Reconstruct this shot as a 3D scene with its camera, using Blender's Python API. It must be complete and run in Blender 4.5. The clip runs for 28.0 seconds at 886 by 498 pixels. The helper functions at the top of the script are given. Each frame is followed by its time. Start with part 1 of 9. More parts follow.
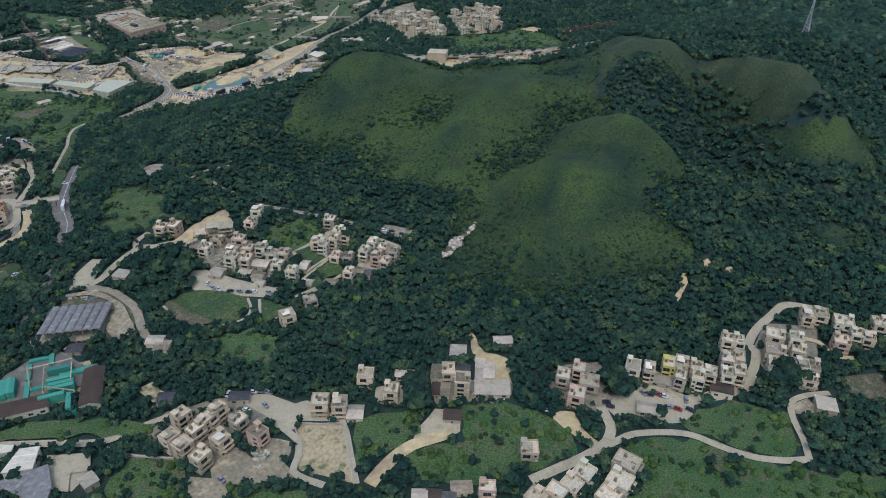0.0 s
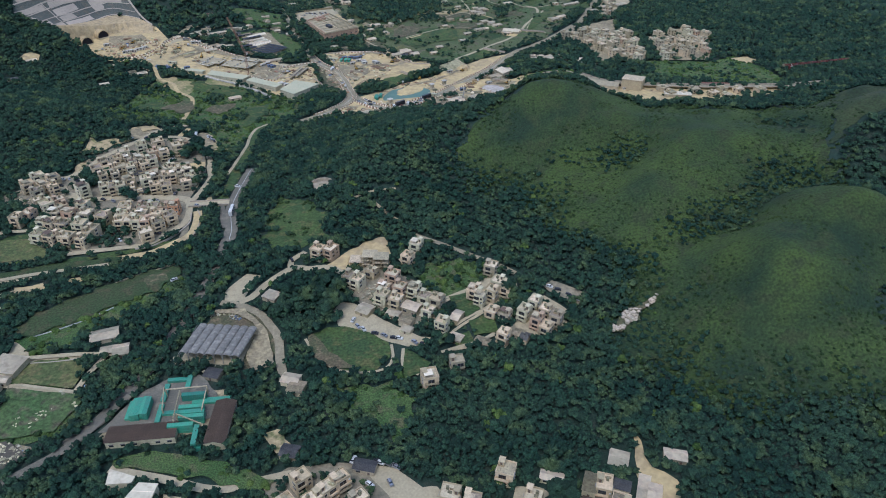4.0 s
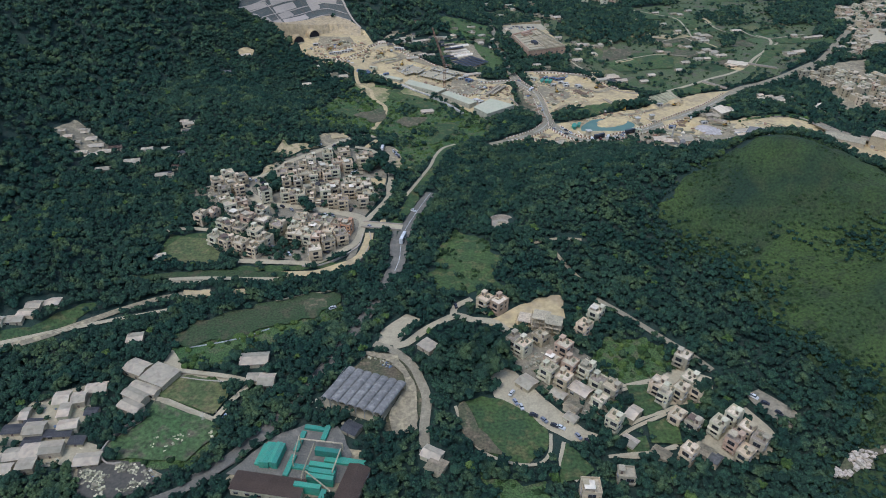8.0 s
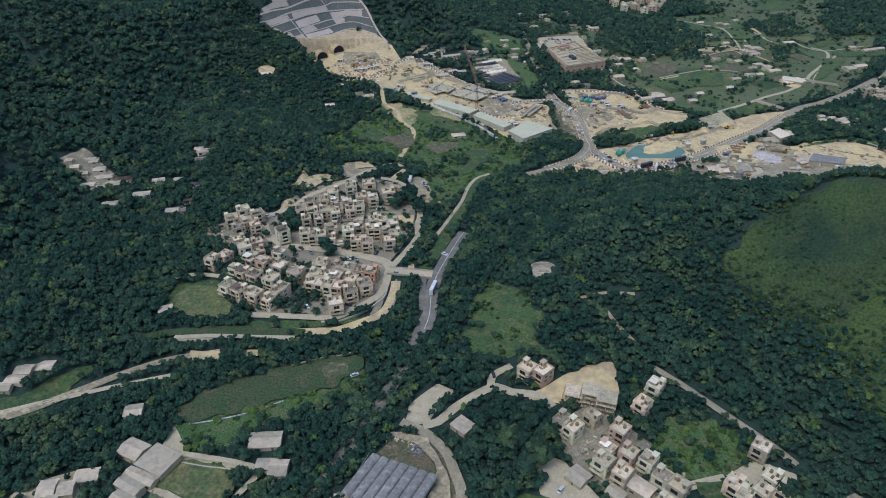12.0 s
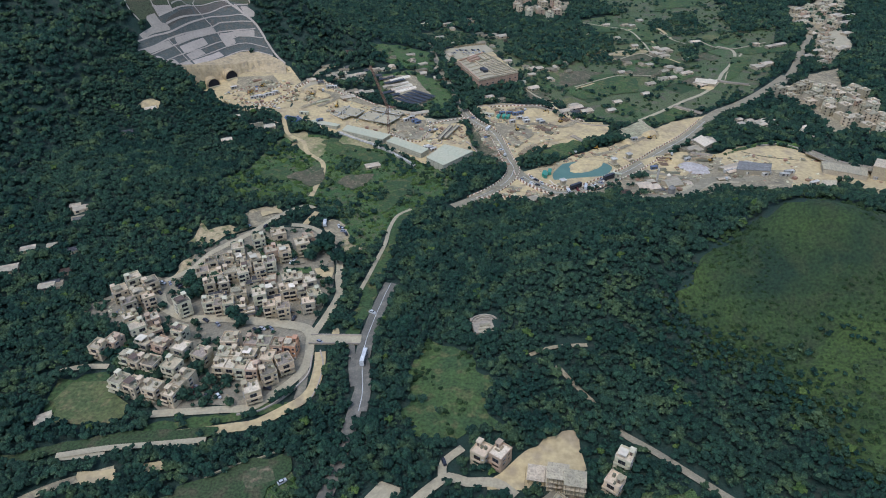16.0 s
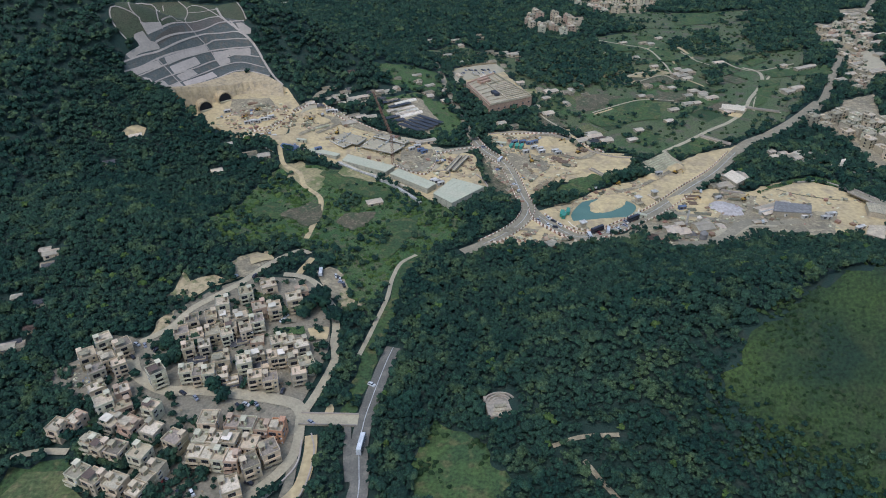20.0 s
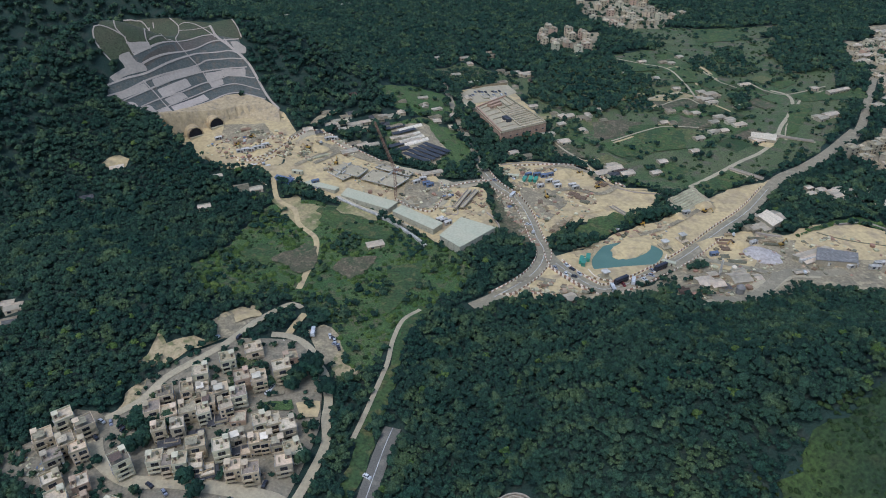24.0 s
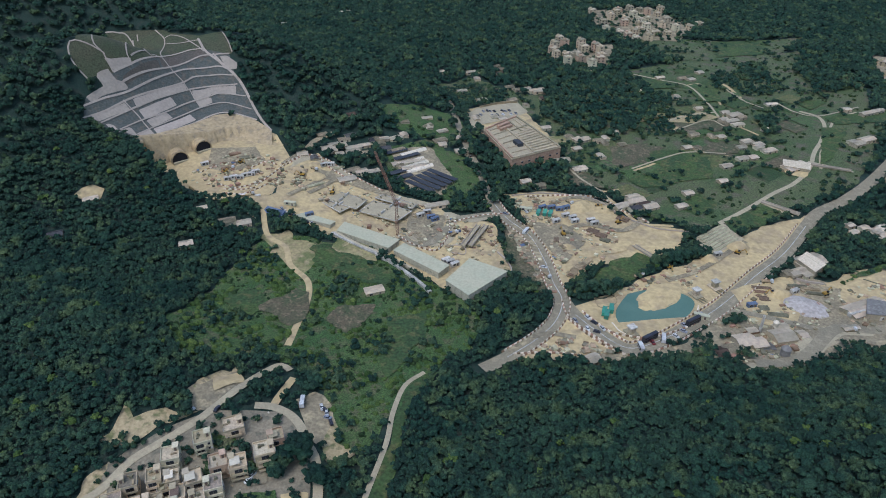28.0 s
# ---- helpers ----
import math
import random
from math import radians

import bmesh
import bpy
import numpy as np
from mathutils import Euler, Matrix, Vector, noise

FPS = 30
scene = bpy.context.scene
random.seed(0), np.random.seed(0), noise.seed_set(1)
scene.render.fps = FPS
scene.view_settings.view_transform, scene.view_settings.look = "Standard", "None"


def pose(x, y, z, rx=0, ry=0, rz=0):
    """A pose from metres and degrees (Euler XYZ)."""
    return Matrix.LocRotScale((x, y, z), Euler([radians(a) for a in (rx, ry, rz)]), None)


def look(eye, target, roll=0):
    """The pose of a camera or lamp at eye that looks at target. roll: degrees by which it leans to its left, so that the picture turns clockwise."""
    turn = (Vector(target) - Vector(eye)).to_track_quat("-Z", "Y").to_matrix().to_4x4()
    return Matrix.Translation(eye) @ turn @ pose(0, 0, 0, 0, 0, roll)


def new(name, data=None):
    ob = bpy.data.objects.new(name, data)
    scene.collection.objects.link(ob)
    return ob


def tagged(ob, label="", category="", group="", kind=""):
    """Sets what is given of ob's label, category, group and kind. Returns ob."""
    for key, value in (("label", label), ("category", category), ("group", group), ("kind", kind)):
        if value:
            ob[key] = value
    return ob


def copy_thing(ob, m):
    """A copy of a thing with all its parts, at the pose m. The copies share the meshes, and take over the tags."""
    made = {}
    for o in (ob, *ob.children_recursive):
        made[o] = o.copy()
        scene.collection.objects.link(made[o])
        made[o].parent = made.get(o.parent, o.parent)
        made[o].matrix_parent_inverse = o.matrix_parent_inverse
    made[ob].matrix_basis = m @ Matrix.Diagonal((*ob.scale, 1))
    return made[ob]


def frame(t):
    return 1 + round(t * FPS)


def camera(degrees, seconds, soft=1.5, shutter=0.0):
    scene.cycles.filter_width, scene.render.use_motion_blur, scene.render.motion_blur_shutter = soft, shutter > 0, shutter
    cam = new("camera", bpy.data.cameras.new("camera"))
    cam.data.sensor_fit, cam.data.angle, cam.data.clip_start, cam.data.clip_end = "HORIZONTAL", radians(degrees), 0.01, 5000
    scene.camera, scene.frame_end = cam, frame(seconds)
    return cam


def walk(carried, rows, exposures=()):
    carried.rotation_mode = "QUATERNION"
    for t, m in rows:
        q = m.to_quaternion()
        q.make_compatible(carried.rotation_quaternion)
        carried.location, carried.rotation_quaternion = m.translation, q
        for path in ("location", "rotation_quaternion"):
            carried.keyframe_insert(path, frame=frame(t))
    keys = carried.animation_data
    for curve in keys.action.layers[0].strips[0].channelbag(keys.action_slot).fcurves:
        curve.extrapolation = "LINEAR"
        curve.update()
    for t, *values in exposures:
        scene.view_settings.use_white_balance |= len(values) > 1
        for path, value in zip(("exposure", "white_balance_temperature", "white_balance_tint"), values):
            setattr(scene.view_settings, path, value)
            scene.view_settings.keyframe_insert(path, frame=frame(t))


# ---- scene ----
cam = camera(64.93, 28.0, 1.0)


def aim(x, y, z, heading, tilt, roll):
    """The pose of the flying camera from its place, compass heading, tilt and roll in degrees."""
    return pose(x, y, z, 90 + tilt, 0, -heading) @ pose(0, 0, 0, 0, 0, roll)


PATH = [
    (0, aim(13.94, -407.75, 249.30, 27.03, -33.01, 1.07)),
    (0.5, aim(16.35, -400.88, 249.30, 25.27, -32.98, 1.09)),
    (1, aim(18.73, -393.89, 249.32, 23.49, -32.99, 1.08)),
    (1.5, aim(20.99, -386.80, 249.38, 21.67, -33.00, 1.06)),
    (2, aim(23.07, -379.61, 249.49, 19.82, -33.02, 1.03)),
    (2.5, aim(24.95, -372.29, 249.60, 17.93, -33.05, 0.99)),
    (3, aim(26.84, -364.88, 249.64, 15.87, -33.08, 0.90)),
    (3.5, aim(28.63, -357.48, 249.59, 13.74, -33.09, 0.79)),
    (5.5, aim(31.39, -327.89, 248.36, 5.39, -32.89, 0.67)),
    (6, aim(31.62, -320.36, 248.09, 3.41, -32.87, 0.68)),
    (6.5, aim(31.57, -312.82, 247.87, 1.32, -32.85, 0.66)),
    (7, aim(31.33, -305.35, 247.72, -0.81, -32.84, 0.60)),
    (7.5, aim(30.78, -297.97, 247.66, -2.91, -32.83, 0.53)),
    (8, aim(29.93, -290.66, 247.68, -4.99, -32.83, 0.50)),
    (8.5, aim(28.78, -283.30, 247.76, -6.70, -32.85, 0.49)),
    (9, aim(27.39, -275.90, 247.84, -7.41, -32.87, 0.41)),
    (9.5, aim(25.87, -268.55, 247.91, -7.63, -32.87, 0.25)),
    (10, aim(24.36, -261.40, 247.99, -7.84, -32.87, 0.09)),
    (10.5, aim(22.90, -254.43, 248.07, -8.09, -32.86, -0.07)),
    (11, aim(21.44, -247.51, 248.17, -8.32, -32.84, -0.17)),
    (11.5, aim(19.90, -240.43, 248.30, -8.55, -32.86, -0.29)),
    (12, aim(18.08, -233.36, 248.44, -7.39, -32.87, -0.43)),
    (12.5, aim(16.07, -226.43, 248.56, -5.48, -32.87, -0.57)),
    (13, aim(14.11, -219.49, 248.68, -3.56, -32.90, -0.68)),
    (13.5, aim(12.25, -212.31, 248.83, -1.48, -32.93, -0.80)),
    (15.5, aim(6.62, -182.32, 250.24, 1.05, -33.10, -0.81)),
    (16, aim(6.44, -174.92, 250.37, 0.91, -33.08, -0.75)),
    (16.5, aim(6.29, -167.63, 250.47, 0.81, -33.07, -0.67)),
    (17, aim(6.12, -160.48, 250.55, 0.70, -33.01, -0.61)),
    (17.5, aim(5.81, -153.26, 250.60, 0.63, -32.93, -0.58)),
    (18, aim(5.45, -145.84, 250.61, 0.61, -32.88, -0.56)),
    (18.5, aim(5.22, -138.18, 250.61, 0.51, -32.87, -0.48)),
    (19, aim(5.00, -130.61, 250.58, 0.49, -32.84, -0.44)),
    (19.5, aim(4.66, -123.20, 250.54, 0.64, -32.82, -0.42)),
    (20, aim(4.21, -115.92, 250.47, 0.59, -32.81, -0.40)),
    (20.5, aim(3.66, -108.51, 250.40, 0.56, -32.80, -0.39)),
    (21, aim(3.22, -101.19, 250.36, 0.51, -32.79, -0.36)),
    (21.5, aim(2.90, -93.91, 250.37, 0.48, -32.77, -0.29)),
    (23.5, aim(3.98, -65.61, 250.94, 0.09, -32.60, -0.27)),
    (24, aim(3.94, -58.25, 250.91, 0.04, -32.56, -0.27)),
    (24.5, aim(3.69, -50.96, 250.85, -0.02, -32.53, -0.26)),
    (25, aim(3.21, -43.74, 250.76, -0.05, -32.53, -0.25)),
    (25.5, aim(2.70, -36.49, 250.66, -0.06, -32.56, -0.24)),
    (26, aim(2.16, -29.21, 250.53, -0.06, -32.60, -0.18)),
    (26.5, aim(1.58, -21.99, 250.39, -0.05, -32.63, -0.09)),
    (27, aim(1.00, -14.77, 250.25, -0.02, -32.65, 0.01)),
    (27.5, aim(0.49, -7.41, 250.11, -0.03, -32.64, 0.09)),
    (28, aim(0.00, -0.00, 250.00, 0.00, -32.64, 0.14)),
]
walk(cam, PATH, [(0.0, 0.38, 5250, 18), (6.0, 0.48, 5250, 18), (10.0, 0.41, 5250, 18), (16.0, 0.46, 5250, 18), (21.0, 0.38, 5250, 18), (28.0, 0.33, 5250, 18)])

# ---- light ----
world = bpy.data.worlds.new("overcast_sky")
scene.world = world
world.use_nodes = True
sky = world.node_tree.nodes.new("ShaderNodeTexSky")
sky.sky_type, sky.sun_disc = "NISHITA", False
sky.sun_elevation, sky.sun_rotation = radians(63), radians(213)
sky.air_density, sky.dust_density = 1.6, 3.0
background = world.node_tree.nodes["Background"]
background.inputs["Strength"].default_value = 0.125
world.node_tree.links.new(sky.outputs["Color"], background.inputs["Color"])
sun = new("sun", bpy.data.lights.new("sun", "SUN"))
sun.data.energy, sun.data.angle, sun.data.color = 0.9, radians(25), (1.0, 0.96, 0.9)
sun.matrix_world = look((-45, -68, 160), (0, 0, 0))

# ---- materials ----
MAT = {}


def mat(name, colour, rough=0.85, second=None, scale=0.2, fine=2.5, amount=0.5, bump=0.0, metal=0.0, spread=0.0, third=None, spec=0.3, fine_dark=0.25, edge=0.2):
    """A surface with large patches of a second colour, fine grain, relief and a shift from piece to piece."""
    m = bpy.data.materials.new(name)
    m.use_nodes = True
    t = m.node_tree
    b = t.nodes["Principled BSDF"]
    b.inputs["Roughness"].default_value, b.inputs["Metallic"].default_value = rough, metal
    b.inputs["Specular IOR Level"].default_value = spec
    place = t.nodes.new("ShaderNodeNewGeometry")
    big = t.nodes.new("ShaderNodeTexNoise")
    big.inputs["Scale"].default_value, big.inputs["Detail"].default_value = scale, 5
    small = t.nodes.new("ShaderNodeTexNoise")
    small.inputs["Scale"].default_value, small.inputs["Detail"].default_value = fine, 4
    for n in (big, small):
        t.links.new(place.outputs["Position"], n.inputs["Vector"])
    ramp = t.nodes.new("ShaderNodeMapRange")
    ramp.inputs["From Min"].default_value, ramp.inputs["From Max"].default_value = 0.5 - edge, 0.5 + edge
    t.links.new(big.outputs["Fac"], ramp.inputs["Value"])
    mix = t.nodes.new("ShaderNodeMix")
    mix.data_type = "RGBA"
    mix.inputs[6].default_value = (*colour, 1)
    mix.inputs[7].default_value = (*(second or [c * (1 - amount) for c in colour]), 1)
    t.links.new(ramp.outputs["Result"], mix.inputs[0])
    last = mix.outputs[2]
    if third:
        other = t.nodes.new("ShaderNodeTexNoise")
        other.inputs["Scale"].default_value, other.inputs["Detail"].default_value = scale * 3.7, 3
        t.links.new(place.outputs["Position"], other.inputs["Vector"])
        cut = t.nodes.new("ShaderNodeMapRange")
        cut.inputs["From Min"].default_value, cut.inputs["From Max"].default_value = 0.52, 0.66
        t.links.new(other.outputs["Fac"], cut.inputs["Value"])
        mix3 = t.nodes.new("ShaderNodeMix")
        mix3.data_type = "RGBA"
        mix3.inputs[7].default_value = (*third, 1)
        t.links.new(last, mix3.inputs[6])
        t.links.new(cut.outputs["Result"], mix3.inputs[0])
        last = mix3.outputs[2]
    grain = t.nodes.new("ShaderNodeMapRange")
    grain.inputs["From Min"].default_value, grain.inputs["From Max"].default_value = 0.3, 0.7
    grain.inputs["To Min"].default_value, grain.inputs["To Max"].default_value = 1 - fine_dark, 1 + fine_dark
    t.links.new(small.outputs["Fac"], grain.inputs["Value"])
    tint = t.nodes.new("ShaderNodeHueSaturation")
    t.links.new(last, tint.inputs["Color"])
    t.links.new(grain.outputs["Result"], tint.inputs["Value"])
    if spread:
        if spread > 0:
            chance, out = t.nodes.new("ShaderNodeObjectInfo"), "Random"
        else:
            chance, out = place, "Random Per Island"
        amount_of = t.nodes.new("ShaderNodeMapRange")
        amount_of.inputs["To Min"].default_value, amount_of.inputs["To Max"].default_value = 1 - abs(spread), 1 + abs(spread)
        t.links.new(chance.outputs[out], amount_of.inputs["Value"])
        both = t.nodes.new("ShaderNodeMath")
        both.operation = "MULTIPLY"
        t.links.new(grain.outputs["Result"], both.inputs[0])
        t.links.new(amount_of.outputs["Result"], both.inputs[1])
        t.links.new(both.outputs[0], tint.inputs["Value"])
        hue = t.nodes.new("ShaderNodeMapRange")
        hue.inputs["To Min"].default_value, hue.inputs["To Max"].default_value = 0.5 + 0.03 * abs(spread), 0.5 - 0.05 * abs(spread)
        t.links.new(chance.outputs[out], hue.inputs["Value"])
        t.links.new(hue.outputs["Result"], tint.inputs["Hue"])
    t.links.new(tint.outputs["Color"], b.inputs["Base Color"])
    if bump:
        bm = t.nodes.new("ShaderNodeBump")
        bm.inputs["Strength"].default_value, bm.inputs["Distance"].default_value = 0.9, bump
        t.links.new(small.outputs["Fac"], bm.inputs["Height"])
        t.links.new(bm.outputs["Normal"], b.inputs["Normal"])
    MAT[name] = m
    return m


mat("forest_floor", (0.015, 0.034, 0.022), second=(0.020, 0.040, 0.025), scale=0.05, fine=1.2, bump=0.4, third=(0.028, 0.04, 0.026))
mat("hill_grass", (0.0415, 0.0670, 0.0128), second=(0.0130, 0.0300, 0.0115), scale=0.021, fine=0.7, bump=0.8, third=(0.030, 0.044, 0.0135), fine_dark=0.45, edge=0.13)
mat("hill_grass_dry", (0.037, 0.053, 0.018), second=(0.020, 0.034, 0.014), scale=0.018, fine=0.7, bump=0.6, third=(0.041, 0.053, 0.019), fine_dark=0.4, edge=0.16)
mat("meadow", (0.0447, 0.0894, 0.0224), second=(0.0688, 0.107, 0.0292), scale=0.04, fine=1.2, bump=0.8, third=(0.0946, 0.0989, 0.043), fine_dark=0.6, edge=0.12)
mat("lawn", (0.054, 0.086, 0.020), second=(0.036, 0.066, 0.020), scale=0.05, fine=0.6, bump=0.3, third=(0.088, 0.092, 0.030), fine_dark=0.45, edge=0.1)
mat("rough_lawn", (0.029, 0.056, 0.016), second=(0.042, 0.060, 0.020), scale=0.035, fine=0.8, bump=0.3, third=(0.066, 0.064, 0.028), fine_dark=0.5, edge=0.12)
mat("worn_lawn", (0.105, 0.112, 0.036), second=(0.070, 0.092, 0.028), scale=0.06, fine=0.6, bump=0.3, third=(0.14, 0.125, 0.05), fine_dark=0.4, edge=0.1)
# green of the far fields, with distance haze mixed into the colour
mat("field_hazed", (0.060, 0.092, 0.030), second=(0.088, 0.104, 0.040), scale=0.025, fine=0.9, bump=0.6, third=(0.105, 0.096, 0.055), fine_dark=0.5, edge=0.12)
mat("crop_rows", (0.050, 0.092, 0.026), second=(0.066, 0.100, 0.032), scale=0.04, fine=0.6, bump=0.5, third=(0.10, 0.090, 0.050), fine_dark=0.5, edge=0.1)
mat("brown_scrub", (0.11, 0.088, 0.048), second=(0.055, 0.075, 0.028), scale=0.08, fine=0.8, bump=0.5, third=(0.16, 0.125, 0.069), fine_dark=0.4)
mat("sand_lot", (0.40, 0.315, 0.161), second=(0.33, 0.265, 0.133), scale=0.06, fine=0.6, bump=0.2, third=(0.14, 0.145, 0.055), fine_dark=0.25)
mat("dry_grass", (0.36, 0.285, 0.133), second=(0.14, 0.15, 0.051), scale=0.045, fine=0.5, bump=0.2, third=(0.30, 0.24, 0.12), edge=0.1)
mat("earth", (0.495, 0.382, 0.176), second=(0.405, 0.315, 0.152), scale=0.028, fine=0.35, bump=0.35, third=(0.34, 0.265, 0.140), fine_dark=0.18, edge=0.16)
mat("gravel", (0.284, 0.235, 0.132), second=(0.176, 0.15, 0.09), scale=0.05, fine=0.6, bump=0.25, third=(0.363, 0.3, 0.163), fine_dark=0.3)
mat("concrete", (0.405, 0.345, 0.204), second=(0.335, 0.288, 0.173), scale=0.06, fine=0.9, bump=0.03, third=(0.314, 0.27, 0.161), fine_dark=0.14)
mat("old_concrete", (0.262, 0.223, 0.138), second=(0.178, 0.156, 0.099), scale=0.07, fine=0.8, bump=0.03, third=(0.147, 0.135, 0.086), fine_dark=0.22)
mat("asphalt", (0.255, 0.22, 0.132), second=(0.206, 0.18, 0.111), scale=0.06, fine=1.2, fine_dark=0.18, third=(0.304, 0.26, 0.158))
mat("dark_asphalt", (0.15, 0.138, 0.099), second=(0.115, 0.107, 0.078), scale=0.06, fine=1.2, fine_dark=0.18, third=(0.185, 0.168, 0.12))
mat("paint_line", (0.6, 0.6, 0.515), fine_dark=0.2)
mat("leaf", (0.0135, 0.0355, 0.0230), second=(0.0245, 0.050, 0.0290), scale=0.022, fine=1.6, bump=0.7, spread=-0.42, fine_dark=0.5, spec=0.12, rough=0.85, third=(0.050, 0.080, 0.032), edge=0.12)
mat("leaf_light", (0.0470, 0.0870, 0.0200), second=(0.0650, 0.100, 0.023), scale=0.05, fine=2.0, bump=0.6, spread=-0.35, fine_dark=0.45, spec=0.12, rough=0.8)
mat("leaf_hill", (0.0280, 0.0500, 0.0140), second=(0.0195, 0.0385, 0.0132), scale=0.02, fine=2.0, bump=0.5, spread=-0.32, fine_dark=0.42, spec=0.12, rough=0.8, edge=0.12)
mat("leaf_hill_bright", (0.0336, 0.0538, 0.0141), second=(0.0227, 0.042, 0.0151), scale=0.02, fine=2.0, bump=0.7, spread=-0.32, fine_dark=0.42, spec=0.12, rough=0.8, edge=0.12)
mat("bark", (0.12, 0.09, 0.06), fine=3, bump=0.1)
mat("wall_cream", (0.500, 0.412, 0.241), second=(0.42, 0.342, 0.202), scale=0.25, fine=0.9, spread=0.3, fine_dark=0.16)
mat("wall_pink", (0.45, 0.322, 0.198), second=(0.395, 0.286, 0.177), scale=0.25, fine=0.9, spread=0.18, fine_dark=0.16)
mat("wall_white", (0.565, 0.516, 0.323), second=(0.456, 0.414, 0.26), scale=0.25, fine=0.9, spread=0.16, fine_dark=0.16)
mat("wall_grey", (0.383, 0.332, 0.208), second=(0.303, 0.262, 0.165), scale=0.25, fine=0.9, spread=0.2, fine_dark=0.18)
mat("wall_orange", (0.50, 0.27, 0.129), second=(0.45, 0.25, 0.138), scale=0.3)
mat("wall_yellow", (0.5, 0.42, 0.092), second=(0.45, 0.37, 0.092), scale=0.3)
mat("roof_cement", (0.445, 0.380, 0.221), second=(0.310, 0.270, 0.17), scale=0.3, fine=0.8, spread=0.32, third=(0.263, 0.221, 0.132), fine_dark=0.18)
mat("roof_pale", (0.60, 0.52, 0.34), second=(0.50, 0.43, 0.276), scale=0.3, fine=0.8, spread=0.2, third=(0.42, 0.35, 0.221), fine_dark=0.16)
mat("roof_dull", (0.24, 0.205, 0.138), second=(0.18, 0.155, 0.106), scale=0.3, fine=0.8, spread=0.3, third=(0.30, 0.25, 0.166), fine_dark=0.2)
mat("roof_tile_red", (0.16, 0.075, 0.046), second=(0.12, 0.06, 0.041), scale=0.4, fine=3)
mat("roof_dark", (0.10, 0.10, 0.097), second=(0.14, 0.135, 0.12), scale=0.3, fine=2)
mat("roof_white", (0.70, 0.62, 0.437), second=(0.60, 0.53, 0.368), scale=0.1, fine=0.5, spread=0.22, third=(0.56, 0.48, 0.336), rough=0.75, spec=0.2, fine_dark=0.1)
mat("roof_blue", (0.12, 0.16, 0.26), second=(0.16, 0.19, 0.27), scale=0.2, rough=0.6)
mat("roof_brown", (0.14, 0.098, 0.066), second=(0.105, 0.076, 0.053), scale=0.15)
mat("roof_pale_green", (0.40, 0.395, 0.250), second=(0.45, 0.42, 0.265), scale=0.1, fine=0.6, rough=0.8, fine_dark=0.1)
mat("hall_wall", (0.36, 0.34, 0.225), second=(0.42, 0.385, 0.258), scale=0.12, fine=0.7, rough=0.8, fine_dark=0.14, third=(0.28, 0.26, 0.175))
mat("roof_steel", (0.20, 0.19, 0.158), second=(0.15, 0.144, 0.121), scale=0.12, fine=0.5, rough=0.75, spec=0.15, third=(0.25, 0.238, 0.193), fine_dark=0.2)
mat("glass_dark", (0.03, 0.035, 0.04), rough=0.15, spec=0.6, spread=0.4)
mat("frame_grey", (0.3, 0.29, 0.248), rough=0.6)
mat("teal_paint", (0.045, 0.245, 0.155), second=(0.07, 0.20, 0.135), scale=0.4, rough=0.55, spread=0.25)
mat("teal_water", (0.080, 0.150, 0.108), second=(0.105, 0.178, 0.125), scale=0.09, rough=0.35, spec=0.2, fine_dark=0.12)
mat("shotcrete", (0.38, 0.325, 0.239), second=(0.325, 0.28, 0.207), scale=0.08, fine=0.5, spread=0.12, fine_dark=0.12)
mat("slope_mesh", (0.092, 0.100, 0.079), second=(0.072, 0.080, 0.063), scale=0.06, fine=0.7, spread=0.2, fine_dark=0.25, third=(0.115, 0.105, 0.074))
mat("slope_grass", (0.055, 0.072, 0.032), second=(0.075, 0.07, 0.037), scale=0.05, fine=0.8, fine_dark=0.4)
mat("slope_soil", (0.105, 0.088, 0.063), second=(0.085, 0.08, 0.057), scale=0.06, fine=0.7, spread=0.15, fine_dark=0.25)
mat("headwall", (0.433, 0.332, 0.169), second=(0.35, 0.272, 0.144), scale=0.06, fine=0.4, third=(0.278, 0.223, 0.131), fine_dark=0.2)
mat("formwork", (0.40, 0.26, 0.156), second=(0.33, 0.22, 0.138), scale=0.1, fine=0.6)
mat("black_net", (0.035, 0.04, 0.045), second=(0.05, 0.055, 0.055), scale=0.1)
# near-black colour that stands for the shade inside the tunnels
mat("tunnel_dark", (0.02, 0.02, 0.022))
mat("crane_steel", (0.28, 0.155, 0.097), rough=0.6)
mat("pylon_steel", (0.42, 0.43, 0.405), rough=0.5, metal=0.4)
mat("car_white", (0.65, 0.65, 0.58), rough=0.3)
mat("car_dark", (0.04, 0.042, 0.048), rough=0.3)
mat("car_silver", (0.35, 0.36, 0.37), rough=0.3, metal=0.4)
mat("car_red", (0.22, 0.035, 0.03), rough=0.3)
mat("tyre", (0.02, 0.02, 0.02))
mat("plastic_barrier", (0.7, 0.66, 0.491), second=(0.62, 0.5, 0.339), scale=0.5, spread=-0.15)
mat("clutter_white", (0.568, 0.53, 0.302), spread=-0.3)
mat("clutter_rust", (0.32, 0.20, 0.11), spread=-0.4)
mat("clutter_blue", (0.16, 0.21, 0.28), spread=-0.4)
mat("clutter_wood", (0.40, 0.31, 0.166), spread=-0.4)
mat("clutter_grey", (0.235, 0.22, 0.127), spread=-0.5)
mat("blue_sheet", (0.13, 0.20, 0.38), second=(0.2, 0.27, 0.42), scale=0.3)
mat("cabin_white", (0.567, 0.535, 0.422), fine=0.6, spread=0.2)
mat("excavator_yellow", (0.45, 0.27, 0.037), rough=0.5)
